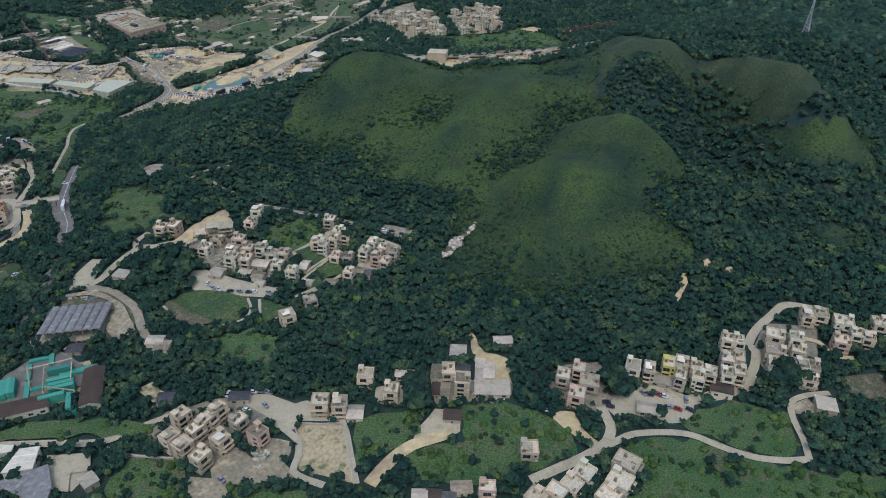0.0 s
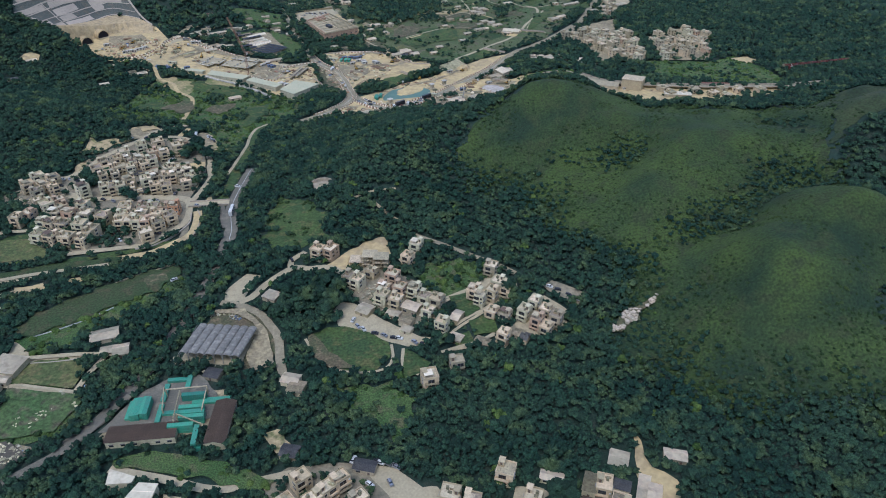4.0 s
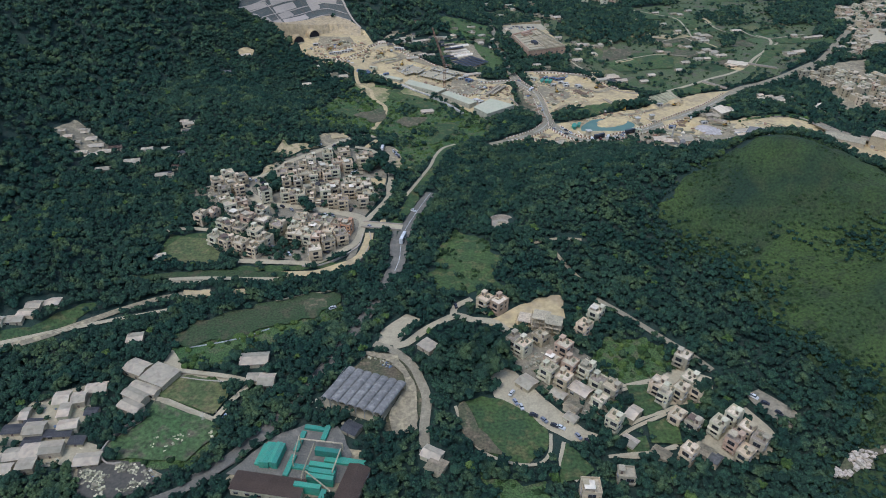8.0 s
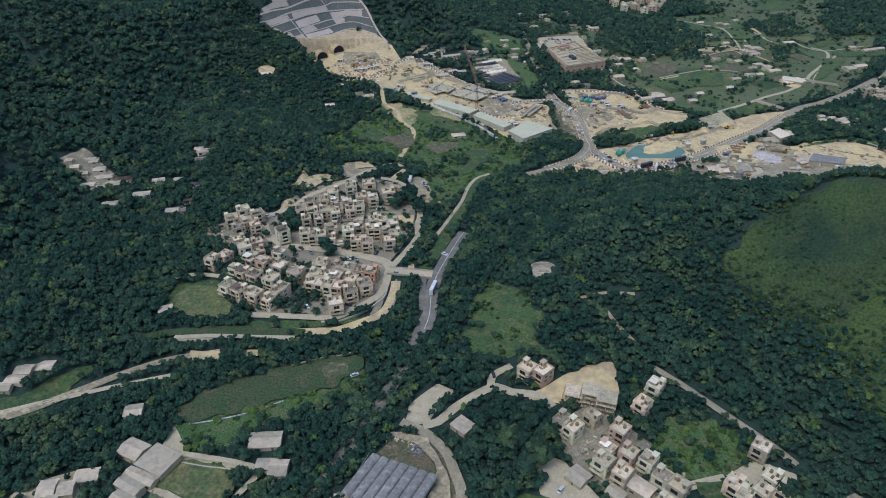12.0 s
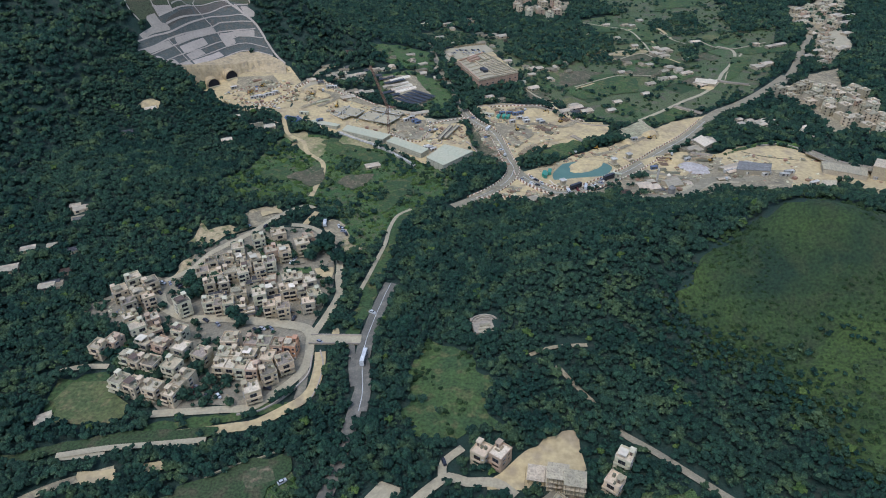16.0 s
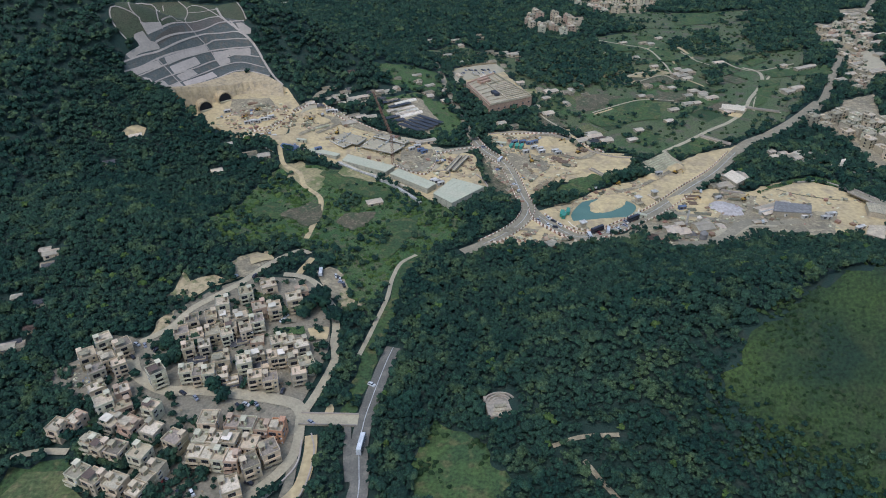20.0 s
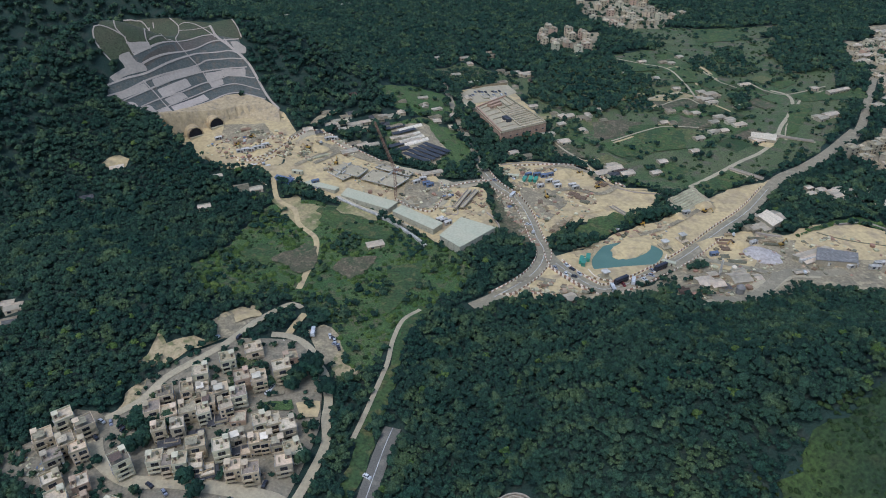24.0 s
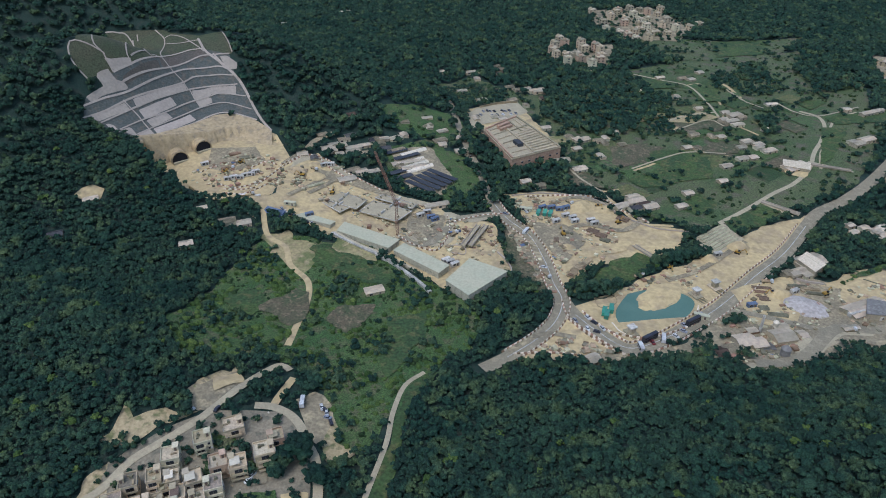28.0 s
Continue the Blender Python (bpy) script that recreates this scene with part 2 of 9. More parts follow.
mat("grey_pile", (0.42, 0.375, 0.304), second=(0.34, 0.305, 0.248), scale=0.1, fine=0.5, bump=0.3)
mat("stone", (0.40, 0.34, 0.23), second=(0.30, 0.255, 0.175), scale=0.2, fine=0.7, spread=-0.3)
mat("pale_rock", (0.52, 0.445, 0.31), second=(0.40, 0.34, 0.24), scale=0.25, fine=0.7, bump=0.3, spread=-0.2, third=(0.25, 0.215, 0.15))
mat("rebar_brown", (0.13, 0.09, 0.055), second=(0.19, 0.13, 0.074), scale=0.2, fine=0.6)
mat("rubble", (0.372, 0.36, 0.232), second=(0.216, 0.2, 0.127), scale=0.4, spread=-0.5)

# ---- lie of the land ----
HILLS = [
    (425, 27, 77, 130, 55, 37),
    (332, 75, 55, 136, 67, 21),
    (225, 153, 66, 73, 96, 63),
    (292, -71, 34, 89, 48, -58),
    (498, -29, 63, 27, 59, 0),
    (500, -94, 49, 114, 46, 38),
    (351, -64, 26, 71, 23, -48),
    (285, -11, -15, 41, 29, 9),
    (252, 77, -16, 41, 30, 28),
    (405, -38, -10, 60, 24, -50),
    (158, 133, 12, 41, 43, 0),
    (462, 16, 6, 43, 29, -40),
    (527, -59, 12, 34, 29, -50),
    (262, -93, 13, 28, 25, 0),
    (749, 130, 32, 137, 156, -3),
    (86, 161, 19, 85, 46, 57),
    (-288, 563, 67, 72, 35, 45),
    (-202, 663, 65, 137, 60, -11),
    (-470, 419, 84, 281, 100, 23),
    (-447, 196, 69, 108, 164, 14),
    (-212, 298, 25, 115, 55, -24),
    (-397, 687, 123, 172, 88, 35),
    (35, 135, 0, 40, 40, 0),
    (-256, 46, 17, 40, 59, -2),
]
CUT = [(-239, 508), (-221, 523), (-204, 537), (-184, 554), (-162, 561), (-142, 552), (-122, 515), (-130, 470), (-180, 458), (-215, 480)]


def inside(x, y, ring):
    """Which of the points lie inside the ring."""
    x, y = np.asarray(x, float), np.asarray(y, float)
    hit = np.zeros(x.shape, bool)
    for (ax, ay), (bx, by) in zip(ring, ring[1:] + ring[:1]):
        if ay != by:
            hit ^= ((ay > y) != (by > y)) & (x < (bx - ax) * (y - ay) / (by - ay) + ax)
    return hit


def waves(x, y, size):
    """Smooth uneven swell between about -1 and 1."""
    out = 0
    for k, (a, s, p) in enumerate(((0.3, 1.0, 0.0), (1.4, 1.37, 2.1), (2.5, 0.83, 4.0), (0.9, 2.1, 1.2), (2.0, 2.7, 5.1))):
        out = out + np.sin((x * math.cos(a) + y * math.sin(a)) * s * 6.28 / size + p + 1.3 * np.sin((y * math.cos(a) - x * math.sin(a)) * s * 4.1 / size + k)) / (1 + 0.5 * k)
    return out / 2.2


def ground(x, y):
    """Height of the ground."""
    x, y = np.asarray(x, float), np.asarray(y, float)
    z = -9 - 6 * np.exp(-(((y - 370) / 140) ** 2)) + 6 / (1 + np.exp(np.clip((y + 120) / 25, -60, 60))) / (1 + np.exp(np.clip((90 - x) / 25, -60, 60)))
    up = 0
    for hx, hy, h, rl, rs, turn in HILLS:
        c, s = math.cos(radians(turn)), math.sin(radians(turn))
        u, v = (x - hx) * c + (y - hy) * s, (y - hy) * c - (x - hx) * s
        up = up + h * np.exp(-((u / rl) ** 2 + (v / rs) ** 2))
    swell = (waves(x, y, 120) * 0.09 + waves(x, y, 47) * 0.03) * (1 - np.exp(-(((x + 270) / 150) ** 2 + ((y - 540) / 150) ** 2) ** 3))
    z = z + up * (1 + swell)
    pit = inside(x, y, CUT)
    return np.where(pit, np.minimum(z, np.clip(-9 + 0.2 * (y - 450), -9, 7)), z)


def high(x, y):
    return float(ground(x, y))


def part(name, bm, material, parent=None, label=""):
    """Links a bmesh as one mesh object, under a thing where one is given."""
    data = bpy.data.meshes.new(name)
    bm.to_mesh(data)
    bm.free()
    for one in material if isinstance(material, tuple) else (material,):
        data.materials.append(MAT[one])
    ob = new(name, data)
    if parent:
        ob.parent = parent
    return tagged(ob, label)


def sheet(name, points, faces, material, smooth=False, parent=None):
    """A mesh object from computed points and faces."""
    data = bpy.data.meshes.new(name)
    points, faces = np.asarray(points, np.float32), np.asarray(faces, np.int32)
    data.vertices.add(len(points))
    data.vertices.foreach_set("co", points.ravel())
    n = faces.shape[1]
    data.loops.add(faces.size)
    data.loops.foreach_set("vertex_index", faces.ravel())
    data.polygons.add(len(faces))
    data.polygons.foreach_set("loop_start", np.arange(0, faces.size, n, dtype=np.int32))
    data.polygons.foreach_set("use_smooth", np.full(len(faces), smooth))
    data.materials.append(MAT[material])
    data.update(calc_edges=True)
    ob = new(name, data)
    if parent:
        ob.parent = parent
    return ob


def grid_faces(nx, ny):
    i, j = np.meshgrid(np.arange(nx - 1), np.arange(ny - 1))
    a = (j * nx + i).ravel()
    return np.stack([a, a + 1, a + nx + 1, a + nx], 1)


far = np.array([60, 140, 260, 430, 680, 1050, 1600, 2400, 3600])
gx = np.concatenate([-560 - far[::-1], np.arange(-560, 821, 6), 823 + far])
gy = np.concatenate([-360 - far[::-1], np.arange(-360, 1201, 6), 1203 + far])
mx, my = np.meshgrid(gx, gy)
mz = ground(mx, my)
mz[-6:, :] += 30
tagged(sheet("ground", np.stack([mx, my, mz], -1).reshape(-1, 3), grid_faces(len(gx), len(gy)), "forest_floor", True), "dark wooded valley floor and hillsides", "ground", kind="structure")

# ---- land cover ----
CELL = 2.0
X0, Y0, NX, NY = -600, -380, 760, 850
cover = np.zeros((NY, NX), np.int8)
cx, cy = np.meshgrid(X0 + CELL * (np.arange(NX) + 0.5), Y0 + CELL * (np.arange(NY) + 0.5))
BARE, GRASS, HILLTOP, LAWN = 1, 2, 3, 4


def mark(ring, value, margin=0):
    xs, ys = [p[0] for p in ring], [p[1] for p in ring]
    i0, i1 = max(0, int((min(xs) - X0) / CELL) - 1), min(NX, int((max(xs) - X0) / CELL) + 2)
    j0, j1 = max(0, int((min(ys) - Y0) / CELL) - 1), min(NY, int((max(ys) - Y0) / CELL) + 2)
    if i1 > i0 and j1 > j0:
        block = cover[j0:j1, i0:i1]
        block[inside(cx[j0:j1, i0:i1], cy[j0:j1, i0:i1], ring)] = value


def mark_disc(x, y, r, value):
    mark([(x + r * math.cos(a), y + r * math.sin(a)) for a in np.linspace(0, 6.28, 10)[:-1]], value)


def covered(x, y):
    i = np.clip(((np.asarray(x) - X0) / CELL).astype(int), 0, NX - 1)
    j = np.clip(((np.asarray(y) - Y0) / CELL).astype(int), 0, NY - 1)
    return cover[j, i]


layer = 0


def patch(name, material, ring, label, rough=1.0, step=2.2, category="ground", lift=0.2):
    """A piece of open ground that lies on the land, with an uneven edge."""
    global layer
    layer += 1
    rnd = random.Random(len(name) * 31 + layer)
    line = []
    for (ax, ay), (bx, by) in zip(ring, ring[1:] + ring[:1]):
        n = max(1, int(math.hypot(bx - ax, by - ay) / 5))
        line += [(ax + (bx - ax) * k / n + rnd.uniform(-rough, rough), ay + (by - ay) * k / n + rnd.uniform(-rough, rough)) for k in range(n)]
    a, b = np.array(line), np.array(line[1:] + line[:1])
    xs, ys = np.arange(a[:, 0].min() - step, a[:, 0].max() + 2 * step, step), np.arange(a[:, 1].min() - step, a[:, 1].max() + 2 * step, step)
    px, py = np.meshgrid(xs, ys)
    keep = inside(px[:-1, :-1] + step / 2, py[:-1, :-1] + step / 2, line)
    faces = grid_faces(len(xs), len(ys))[keep.ravel()]
    use = np.zeros(px.size, int)
    np.add.at(use, faces.ravel(), 1)
    p = np.stack([px.ravel(), py.ravel()], 1)
    for k in np.where((use > 0) & (use < 4))[0]:
        d = b - a
        t = np.clip(((p[k] - a) * d).sum(1) / np.maximum((d * d).sum(1), 1e-6), 0, 1)
        q = a + d * t[:, None]
        p[k] = q[np.argmin(((q - p[k]) ** 2).sum(1))]
    ids = np.cumsum(use > 0) - 1
    p = p[use > 0]
    z = ground(p[:, 0], p[:, 1]) + lift + 0.006 * layer
    mark(line, {"meadow": GRASS, "field_hazed": GRASS, "sand_lot": LAWN, "hill_grass": HILLTOP, "hill_grass_dry": HILLTOP, "lawn": LAWN, "rough_lawn": LAWN, "crop_rows": LAWN, "dry_grass": LAWN}.get(material, BARE))
    return tagged(sheet(name, np.column_stack([p, z]), ids[faces], material, True), label, category, kind="structure")


def smooth_line(points, step=3.0):
    """Points at even steps along a curve through the given ones."""
    p = [Vector(q) for q in points]
    p = [2 * p[0] - p[1], *p, 2 * p[-1] - p[-2]]
    out = []
    for a, b, c, d in zip(p, p[1:], p[2:], p[3:]):
        n = max(1, int((c - b).length / step))
        for k in range(n):
            t = k / n
            out.append(0.5 * (2 * b + (c - a) * t + (2 * a - 5 * b + 4 * c - d) * t * t + (3 * b - a - 3 * c + d) * t ** 3))
    return out + [p[-2]]


def ribbon(line, width, lift, shift=0.0):
    """Points and faces of a strip along a line on the land."""
    pts = []
    for k, q in enumerate(line):
        d = (line[min(k + 1, len(line) - 1)] - line[max(k - 1, 0)]).normalized()
        side = Vector((-d.y, d.x))
        for s in (-0.5, -0.17, 0.17, 0.5):
            w = q + side * (s * width + shift)
            pts.append((w.x, w.y, lift))
    pts = np.array(pts)
    pts[:, 2] += ground(pts[:, 0], pts[:, 1])
    return pts, grid_faces(4, len(line))[:, ::-1]


ROAD_AT = []


def road(name, material, width, points, label, lift=0.55, category="road", clear=1.6):
    line = smooth_line(points)
    pts, faces = ribbon(line, width, lift + 0.003 * layer)
    for q in line:
        ROAD_AT.append((q.x, q.y, width / 2))
        mark_disc(q.x, q.y, width / 2 + clear, BARE)
    return tagged(sheet(name, pts, faces, material, True), label, category, kind="structure")


# ---- open ground ----
patch("hill_grass", "hill_grass", [(135, 122), (155, 138), (190, 150), (217, 150), (249, 138), (286, 116), (324, 90), (380, 83), (392, 50), (362, 14), (338, -50), (362, -74), (372, -92), (318, -99), (305, -120), (333, -145), (314, -157), (257, -141), (215, -137), (199, -104), (206, -68), (199, -21), (184, 15), (171, 61), (154, 93)], "rough green grass over a rounded hilltop", 3.5, lift=0.8)
patch("hill_grass", "hill_grass_dry", [(380, 83), (406, 74), (434, 62), (456, 32), (494, 6), (508, -36), (516, -60), (508, -97), (478, -77), (467, -62), (468, -27), (441, 4), (393, 24), (362, 14), (392, 50)], "dry olive-brown grass along a hill crest", 3.5, lift=0.8)
patch("hill_grass", "hill_grass", [(470, -74), (485, -105), (540, -100), (613, -70), (560, -130), (523, -141), (451, -131), (446, -92)], "rough green grass on a hill spur", 4, lift=0.8)
patch("hill_grass", "hill_grass", [(402, -168), (431, -174), (446, -190), (411, -187)], "small grassy clearing low on a hill", 3, lift=0.8)
patch("farmland", "field_hazed", [(110, 520), (190, 450), (300, 500), (420, 640), (470, 760), (440, 850), (300, 830), (200, 780), (90, 700), (30, 760), (-20, 720), (20, 660), (70, 690), (105, 590)], "patchwork of green farmland with hedges", 3)
patch("slope_top", "slope_grass", [(-295, 545), (-291, 552), (-312, 649), (-289, 654), (-262, 655), (-238, 647), (-225, 646), (-207, 656), (-192, 632), (-195, 630), (-218, 628), (-232, 619), (-245, 595), (-257, 564), (-266, 549), (-276, 537), (-279, 531), (-290, 536)], "grassed top of a terraced cut slope", 0.2, lift=0.3)
patch("slope_facing", "slope_mesh", [(-279, 514), (-279, 521), (-270, 536), (-276, 538), (-266, 549), (-258, 565), (-246, 597), (-232, 621), (-218, 630), (-195, 630), (-188, 613), (-176, 600), (-162, 574), (-162, 570), (-185, 576), (-199, 570), (-212, 547), (-228, 518), (-236, 511), (-243, 505), (-264, 506), (-277, 505)], "dark meshed facing of a terraced cut slope", 0.2, lift=0.45)
for ring in (
    [(-246, 597), (-232, 621), (-218, 630), (-208, 626), (-222, 618), (-242, 588)],
    [(-261, 551), (-246, 592), (-242, 585), (-258, 549)],
):
    patch("slope_strip", "slope_soil", ring, "brownish bare strip of a terraced cut slope", 0.2, lift=0.6)
for ring in (
    [(-274, 552), (-269, 555), (-259, 570), (-257, 566), (-266, 550), (-270, 552)],
    [(-276, 538), (-269, 548), (-264, 546), (-259, 550), (-256, 548), (-270, 529), (-275, 520), (-279, 521), (-270, 536)],
    [(-273, 510), (-257, 536), (-253, 534), (-268, 508)],
    [(-253, 543), (-227, 589), (-223, 585), (-238, 561), (-249, 539)],
    [(-248, 538), (-232, 569), (-227, 565), (-242, 533)],
    [(-220, 587), (-204, 600), (-186, 605), (-185, 597), (-204, 593), (-216, 579)],
    [(-241, 532), (-232, 552), (-226, 549), (-235, 527)],
    [(-216, 580), (-205, 590), (-203, 584), (-211, 575)],
    [(-263, 509), (-259, 512), (-251, 506), (-257, 504)],
    [(-253, 509), (-248, 517), (-241, 510), (-243, 507)],
    [(-234, 525), (-216, 562), (-210, 557), (-228, 518)],
    [(-242, 506), (-236, 522), (-229, 516), (-236, 511)],
    [(-203, 626), (-197, 628), (-187, 623), (-187, 618), (-196, 617)],
):
    patch("slope_panel", "shotcrete", ring, "pale grey sprayed-concrete panel on a cut slope", 0.1, lift=0.8)
for wide, line in (
    (1.1, [(-266, 549), (-258, 565), (-246, 597), (-232, 621), (-218, 630)]),
    (1.1, [(-260, 549), (-242, 585), (-222, 618), (-208, 626), (-195, 630)]),
    (1.1, [(-279, 514), (-269, 528), (-255, 548), (-235, 590), (-224, 605), (-204, 617), (-196, 617)]),
    (1.1, [(-277, 505), (-267, 519), (-256, 539), (-239, 568), (-226, 590), (-219, 601), (-203, 610), (-188, 613)]),
    (1.1, [(-266, 508), (-254, 531), (-238, 561), (-221, 587), (-204, 600), (-185, 606)]),
    (1.1, [(-253, 509), (-244, 529), (-232, 551), (-219, 575), (-203, 592), (-194, 596), (-176, 596)]),
    (1.1, [(-242, 507), (-234, 527), (-220, 558), (-208, 577), (-192, 587), (-169, 583)]),
    (1.4, [(-236, 511), (-228, 518), (-212, 547), (-199, 570), (-185, 576), (-162, 570)]),
    (1.1, [(-244, 598), (-235, 592), (-228, 590), (-222, 585)]),
    (1.0, [(-221, 586), (-216, 580), (-211, 575)]),
    (1.1, [(-258, 537), (-248, 533), (-241, 527), (-230, 516)]),
    (2.2, [(-225, 641), (-216, 628), (-202, 621), (-188, 613), (-177, 601), (-159, 572), (-147, 557)]),
    (1.1, [(-209, 627), (-201, 621), (-196, 617)]),
    (1.1, [(-279, 532), (-284, 533), (-290, 536), (-293, 542), (-293, 547), (-290, 550), (-273, 555), (-270, 552), (-266, 549)]),
    (1.1, [(-283, 564), (-279, 556), (-272, 555)]),
    (1.0, [(-312, 648), (-302, 650), (-288, 644), (-255, 593), (-249, 595), (-245, 597)]),
    (1.0, [(-284, 650), (-282, 644)]),
    (1.0, [(-287, 645), (-264, 578), (-260, 569), (-257, 565)]),
    (1.0, [(-259, 572), (-255, 593)]),
    (1.0, [(-268, 654), (-259, 646), (-254, 635), (-247, 603), (-244, 598)]),
    (1.0, [(-257, 643), (-252, 647), (-240, 642), (-230, 635), (-217, 627)]),
    (1.0, [(-254, 633), (-240, 632), (-224, 639)]),
    (1.1, [(-206, 654), (-198, 642), (-193, 632)]),
):
    road("drainage_berm", "shotcrete", wide, line, "pale concrete drainage berm across a cut slope", 1.2, "berm")
patch("pavement", "concrete", [(36, -133), (52, -138), (63, -152), (69, -152), (74, -164), (88, -174), (82, -175), (61, -164), (57, -169), (53, -163), (48, -154), (40, -143)], "pale worn concrete yard between village houses", 0.3)
patch("pavement", "old_concrete", [(-4, -149), (-7, -136), (4, -129), (26, -130), (36, -133), (48, -154), (40, -168), (30, -164), (18, -172), (9, -167)], "stained grey concrete yard between village houses", 0.3)
patch("pavement", "concrete", [(109, -197), (123, -188), (134, -195), (127, -207), (115, -206), (104, -203)], "pale worn concrete yard between village houses", 0.3)
patch("pavement", "concrete", [(98, -171), (103, -160), (117, -166), (110, -178)], "pale worn concrete yard between village houses", 0.3)
patch("sandy_lot", "sand_lot", [(59, -168), (62, -166), (79, -176), (78, -187), (75, -199), (72, -210), (62, -202), (53, -192), (57, -180)], "bare sand and weeds inside a low wall", 1.4)
patch("gravel_yard", "gravel", [(16, -175), (27, -164), (35, -177), (45, -167), (54, -175), (49, -187), (49, -197), (32, -191), (16, -184)], "grey-brown gravel and dirt yard", 1.4)
patch("bare_earth", "earth", [(168, -142), (166, -162), (173, -174), (168, -190), (159, -197), (160, -182), (156, -167)], "bare sandy earth on cleared ground", 1.4)
patch("pavement", "old_concrete", [(128, -172), (140, -173), (167, -190), (161, -198), (145, -194), (125, -185)], "stained grey concrete yard between village houses", 0.3)
patch("pavement", "concrete", [(199, -223), (208, -219), (221, -222), (227, -217), (234, -225), (241, -236), (263, -241), (278, -242), (285, -238), (284, -242), (275, -248), (258, -247), (240, -243), (231, -251), (213, -244), (211, -236), (200, -233)], "pale worn concrete yard between village houses", 0.3)
patch("pavement", "old_concrete", [(182, -197), (197, -190), (217, -197), (211, -210), (227, -212), (195, -227), (182, -217)], "stained grey concrete yard between village houses", 0.3)
patch("pavement", "old_concrete", [(298, -226), (321, -213), (345, -229), (314, -255), (291, -241)], "stained grey concrete yard between village houses", 0.3)
patch("bare_earth", "earth", [(173, -216), (182, -221), (181, -232), (183, -242), (177, -245), (176, -233), (170, -223)], "bare sandy earth on cleared ground", 1.4)
patch("gravel_yard", "gravel", [(280, -269), (286, -263), (295, -264), (295, -271), (285, -273)], "grey-brown gravel and dirt yard", 1.4)
patch("pavement", "concrete", [(-44, -136), (-32, -141), (-32, -153), (-40, -160), (-47, -150)], "pale worn concrete yard between village houses", 0.3)
patch("pavement", "concrete", [(-32, 1), (-32, 15), (-20, 32), (-10, 27), (-17, 14), (-21, 4)], "pale worn concrete yard between village houses", 0.3)
patch("gravel_yard", "brown_scrub", [(-43, -20), (-36, -4), (-18, -4), (-8, -15), (-3, -34), (-2, -52), (-10, -63), (-19, -58), (-19, -47), (-13, -28)], "bare brown gravel round an open depot", 1.4)
patch("pavement", "concrete", [(32, -16), (38, -9), (45, -12), (56, -26), (67, -38), (79, -50), (85, -52), (81, -58), (71, -57), (56, -48), (43, -37), (34, -31)], "pale worn concrete yard between village houses", 0.3)
patch("bare_earth", "earth", [(39, 38), (57, 52), (72, 57), (74, 35), (72, 24), (60, 27), (41, 23), (26, 26)], "bare sandy earth on cleared ground", 1.4)
patch("pavement", "old_concrete", [(42, 13), (57, 24), (75, 13), (91, -3), (98, -14), (97, -29), (85, -44), (72, -35), (56, -23), (45, -8)], "stained grey concrete yard between village houses", 0.3)
patch("pavement", "concrete", [(116, -13), (130, -4), (146, -11), (145, -22), (136, -29), (120, -31)], "pale worn concrete yard between village houses", 0.3)
patch("pavement", "concrete", [(140, -45), (158, -31), (168, -46), (162, -61), (136, -64), (128, -56)], "pale worn concrete yard between village houses", 0.3)
patch("car_park", "asphalt", [(160, -24), (167, -23), (177, -38), (172, -44)], "grey asphalt car park", 0.3)
patch("lawn", "lawn", [(17, -37), (27, -31), (42, -34), (53, -42), (62, -52), (60, -64), (50, -74), (37, -71), (26, -61)], "short green lawn grass field", 1.4)
patch("lawn", "lawn", [(-8, 107), (8, 121), (26, 110), (36, 87), (35, 63), (13, 52), (-7, 55)], "short green lawn grass field", 5)
patch("meadow", "meadow", [(93, 19), (117, 20), (130, 0), (115, -13), (98, -18), (85, -3)], "overgrown green meadow with shrubs", 2.6)
patch("meadow", "meadow", [(-14, -152), (2, -161), (6, -175), (4, -190), (2, -205), (-35, -190), (-26, -164)], "overgrown green meadow below houses", 2.6)
patch("meadow", "meadow", [(201, -249), (229, -262), (249, -287), (263, -299), (285, -315), (271, -326), (190, -292), (171, -276), (192, -264)], "overgrown green meadow inside a lane", 2.6)
patch("gravel_yard", "gravel", [(6, -174), (22, -183), (19, -202), (4, -194)], "grey yard with parked cars", 1)
patch("meadow", "meadow", [(21, -189), (50, -204), (54, -218), (19, -204)], "overgrown green strip below a yard", 2)
patch("field_plot", "brown_scrub", [(322, -260), (347, -270), (330, -285), (318, -274)], "bare brown plot beside a lane", 1.5)
patch("meadow", "meadow", [(-97, 237), (-90, 245), (-86, 240), (-92, 228)], "small green plot between houses", 0.8)
patch("meadow", "meadow", [(86, -175), (114, -183), (110, -199), (88, -203), (76, -207)], "overgrown green meadow with shrubs", 2.6)
patch("meadow", "meadow", [(137, -192), (160, -201), (170, -216), (175, -237), (167, -243), (127, -238), (91, -221), (98, -207), (127, -211)], "overgrown green meadow with shrubs", 2.6)
patch("meadow", "meadow", [(180, -262), (194, -249), (213, -253), (227, -264), (238, -280), (246, -288), (238, -289)], "overgrown green meadow with shrubs", 2.6)
patch("meadow", "meadow", [(237, -246), (260, -249), (278, -266), (274, -277), (262, -288), (245, -279), (233, -261), (219, -250)], "overgrown green meadow with shrubs", 2.6)
patch("meadow", "meadow", [(-147, -13), (-129, -1), (-101, 13), (-88, 35), (-64, 47), (-53, 30), (-80, 6), (-101, -6), (-110, -25), (-132, -24)], "overgrown green meadow with shrubs", 2.6)
patch("pavement", "concrete", [(-144, -38), (-144, -12), (-130, -28), (-101, -32), (-108, -37), (-131, -34), (-134, -52)], "pale worn concrete yard between village houses", 0.3)
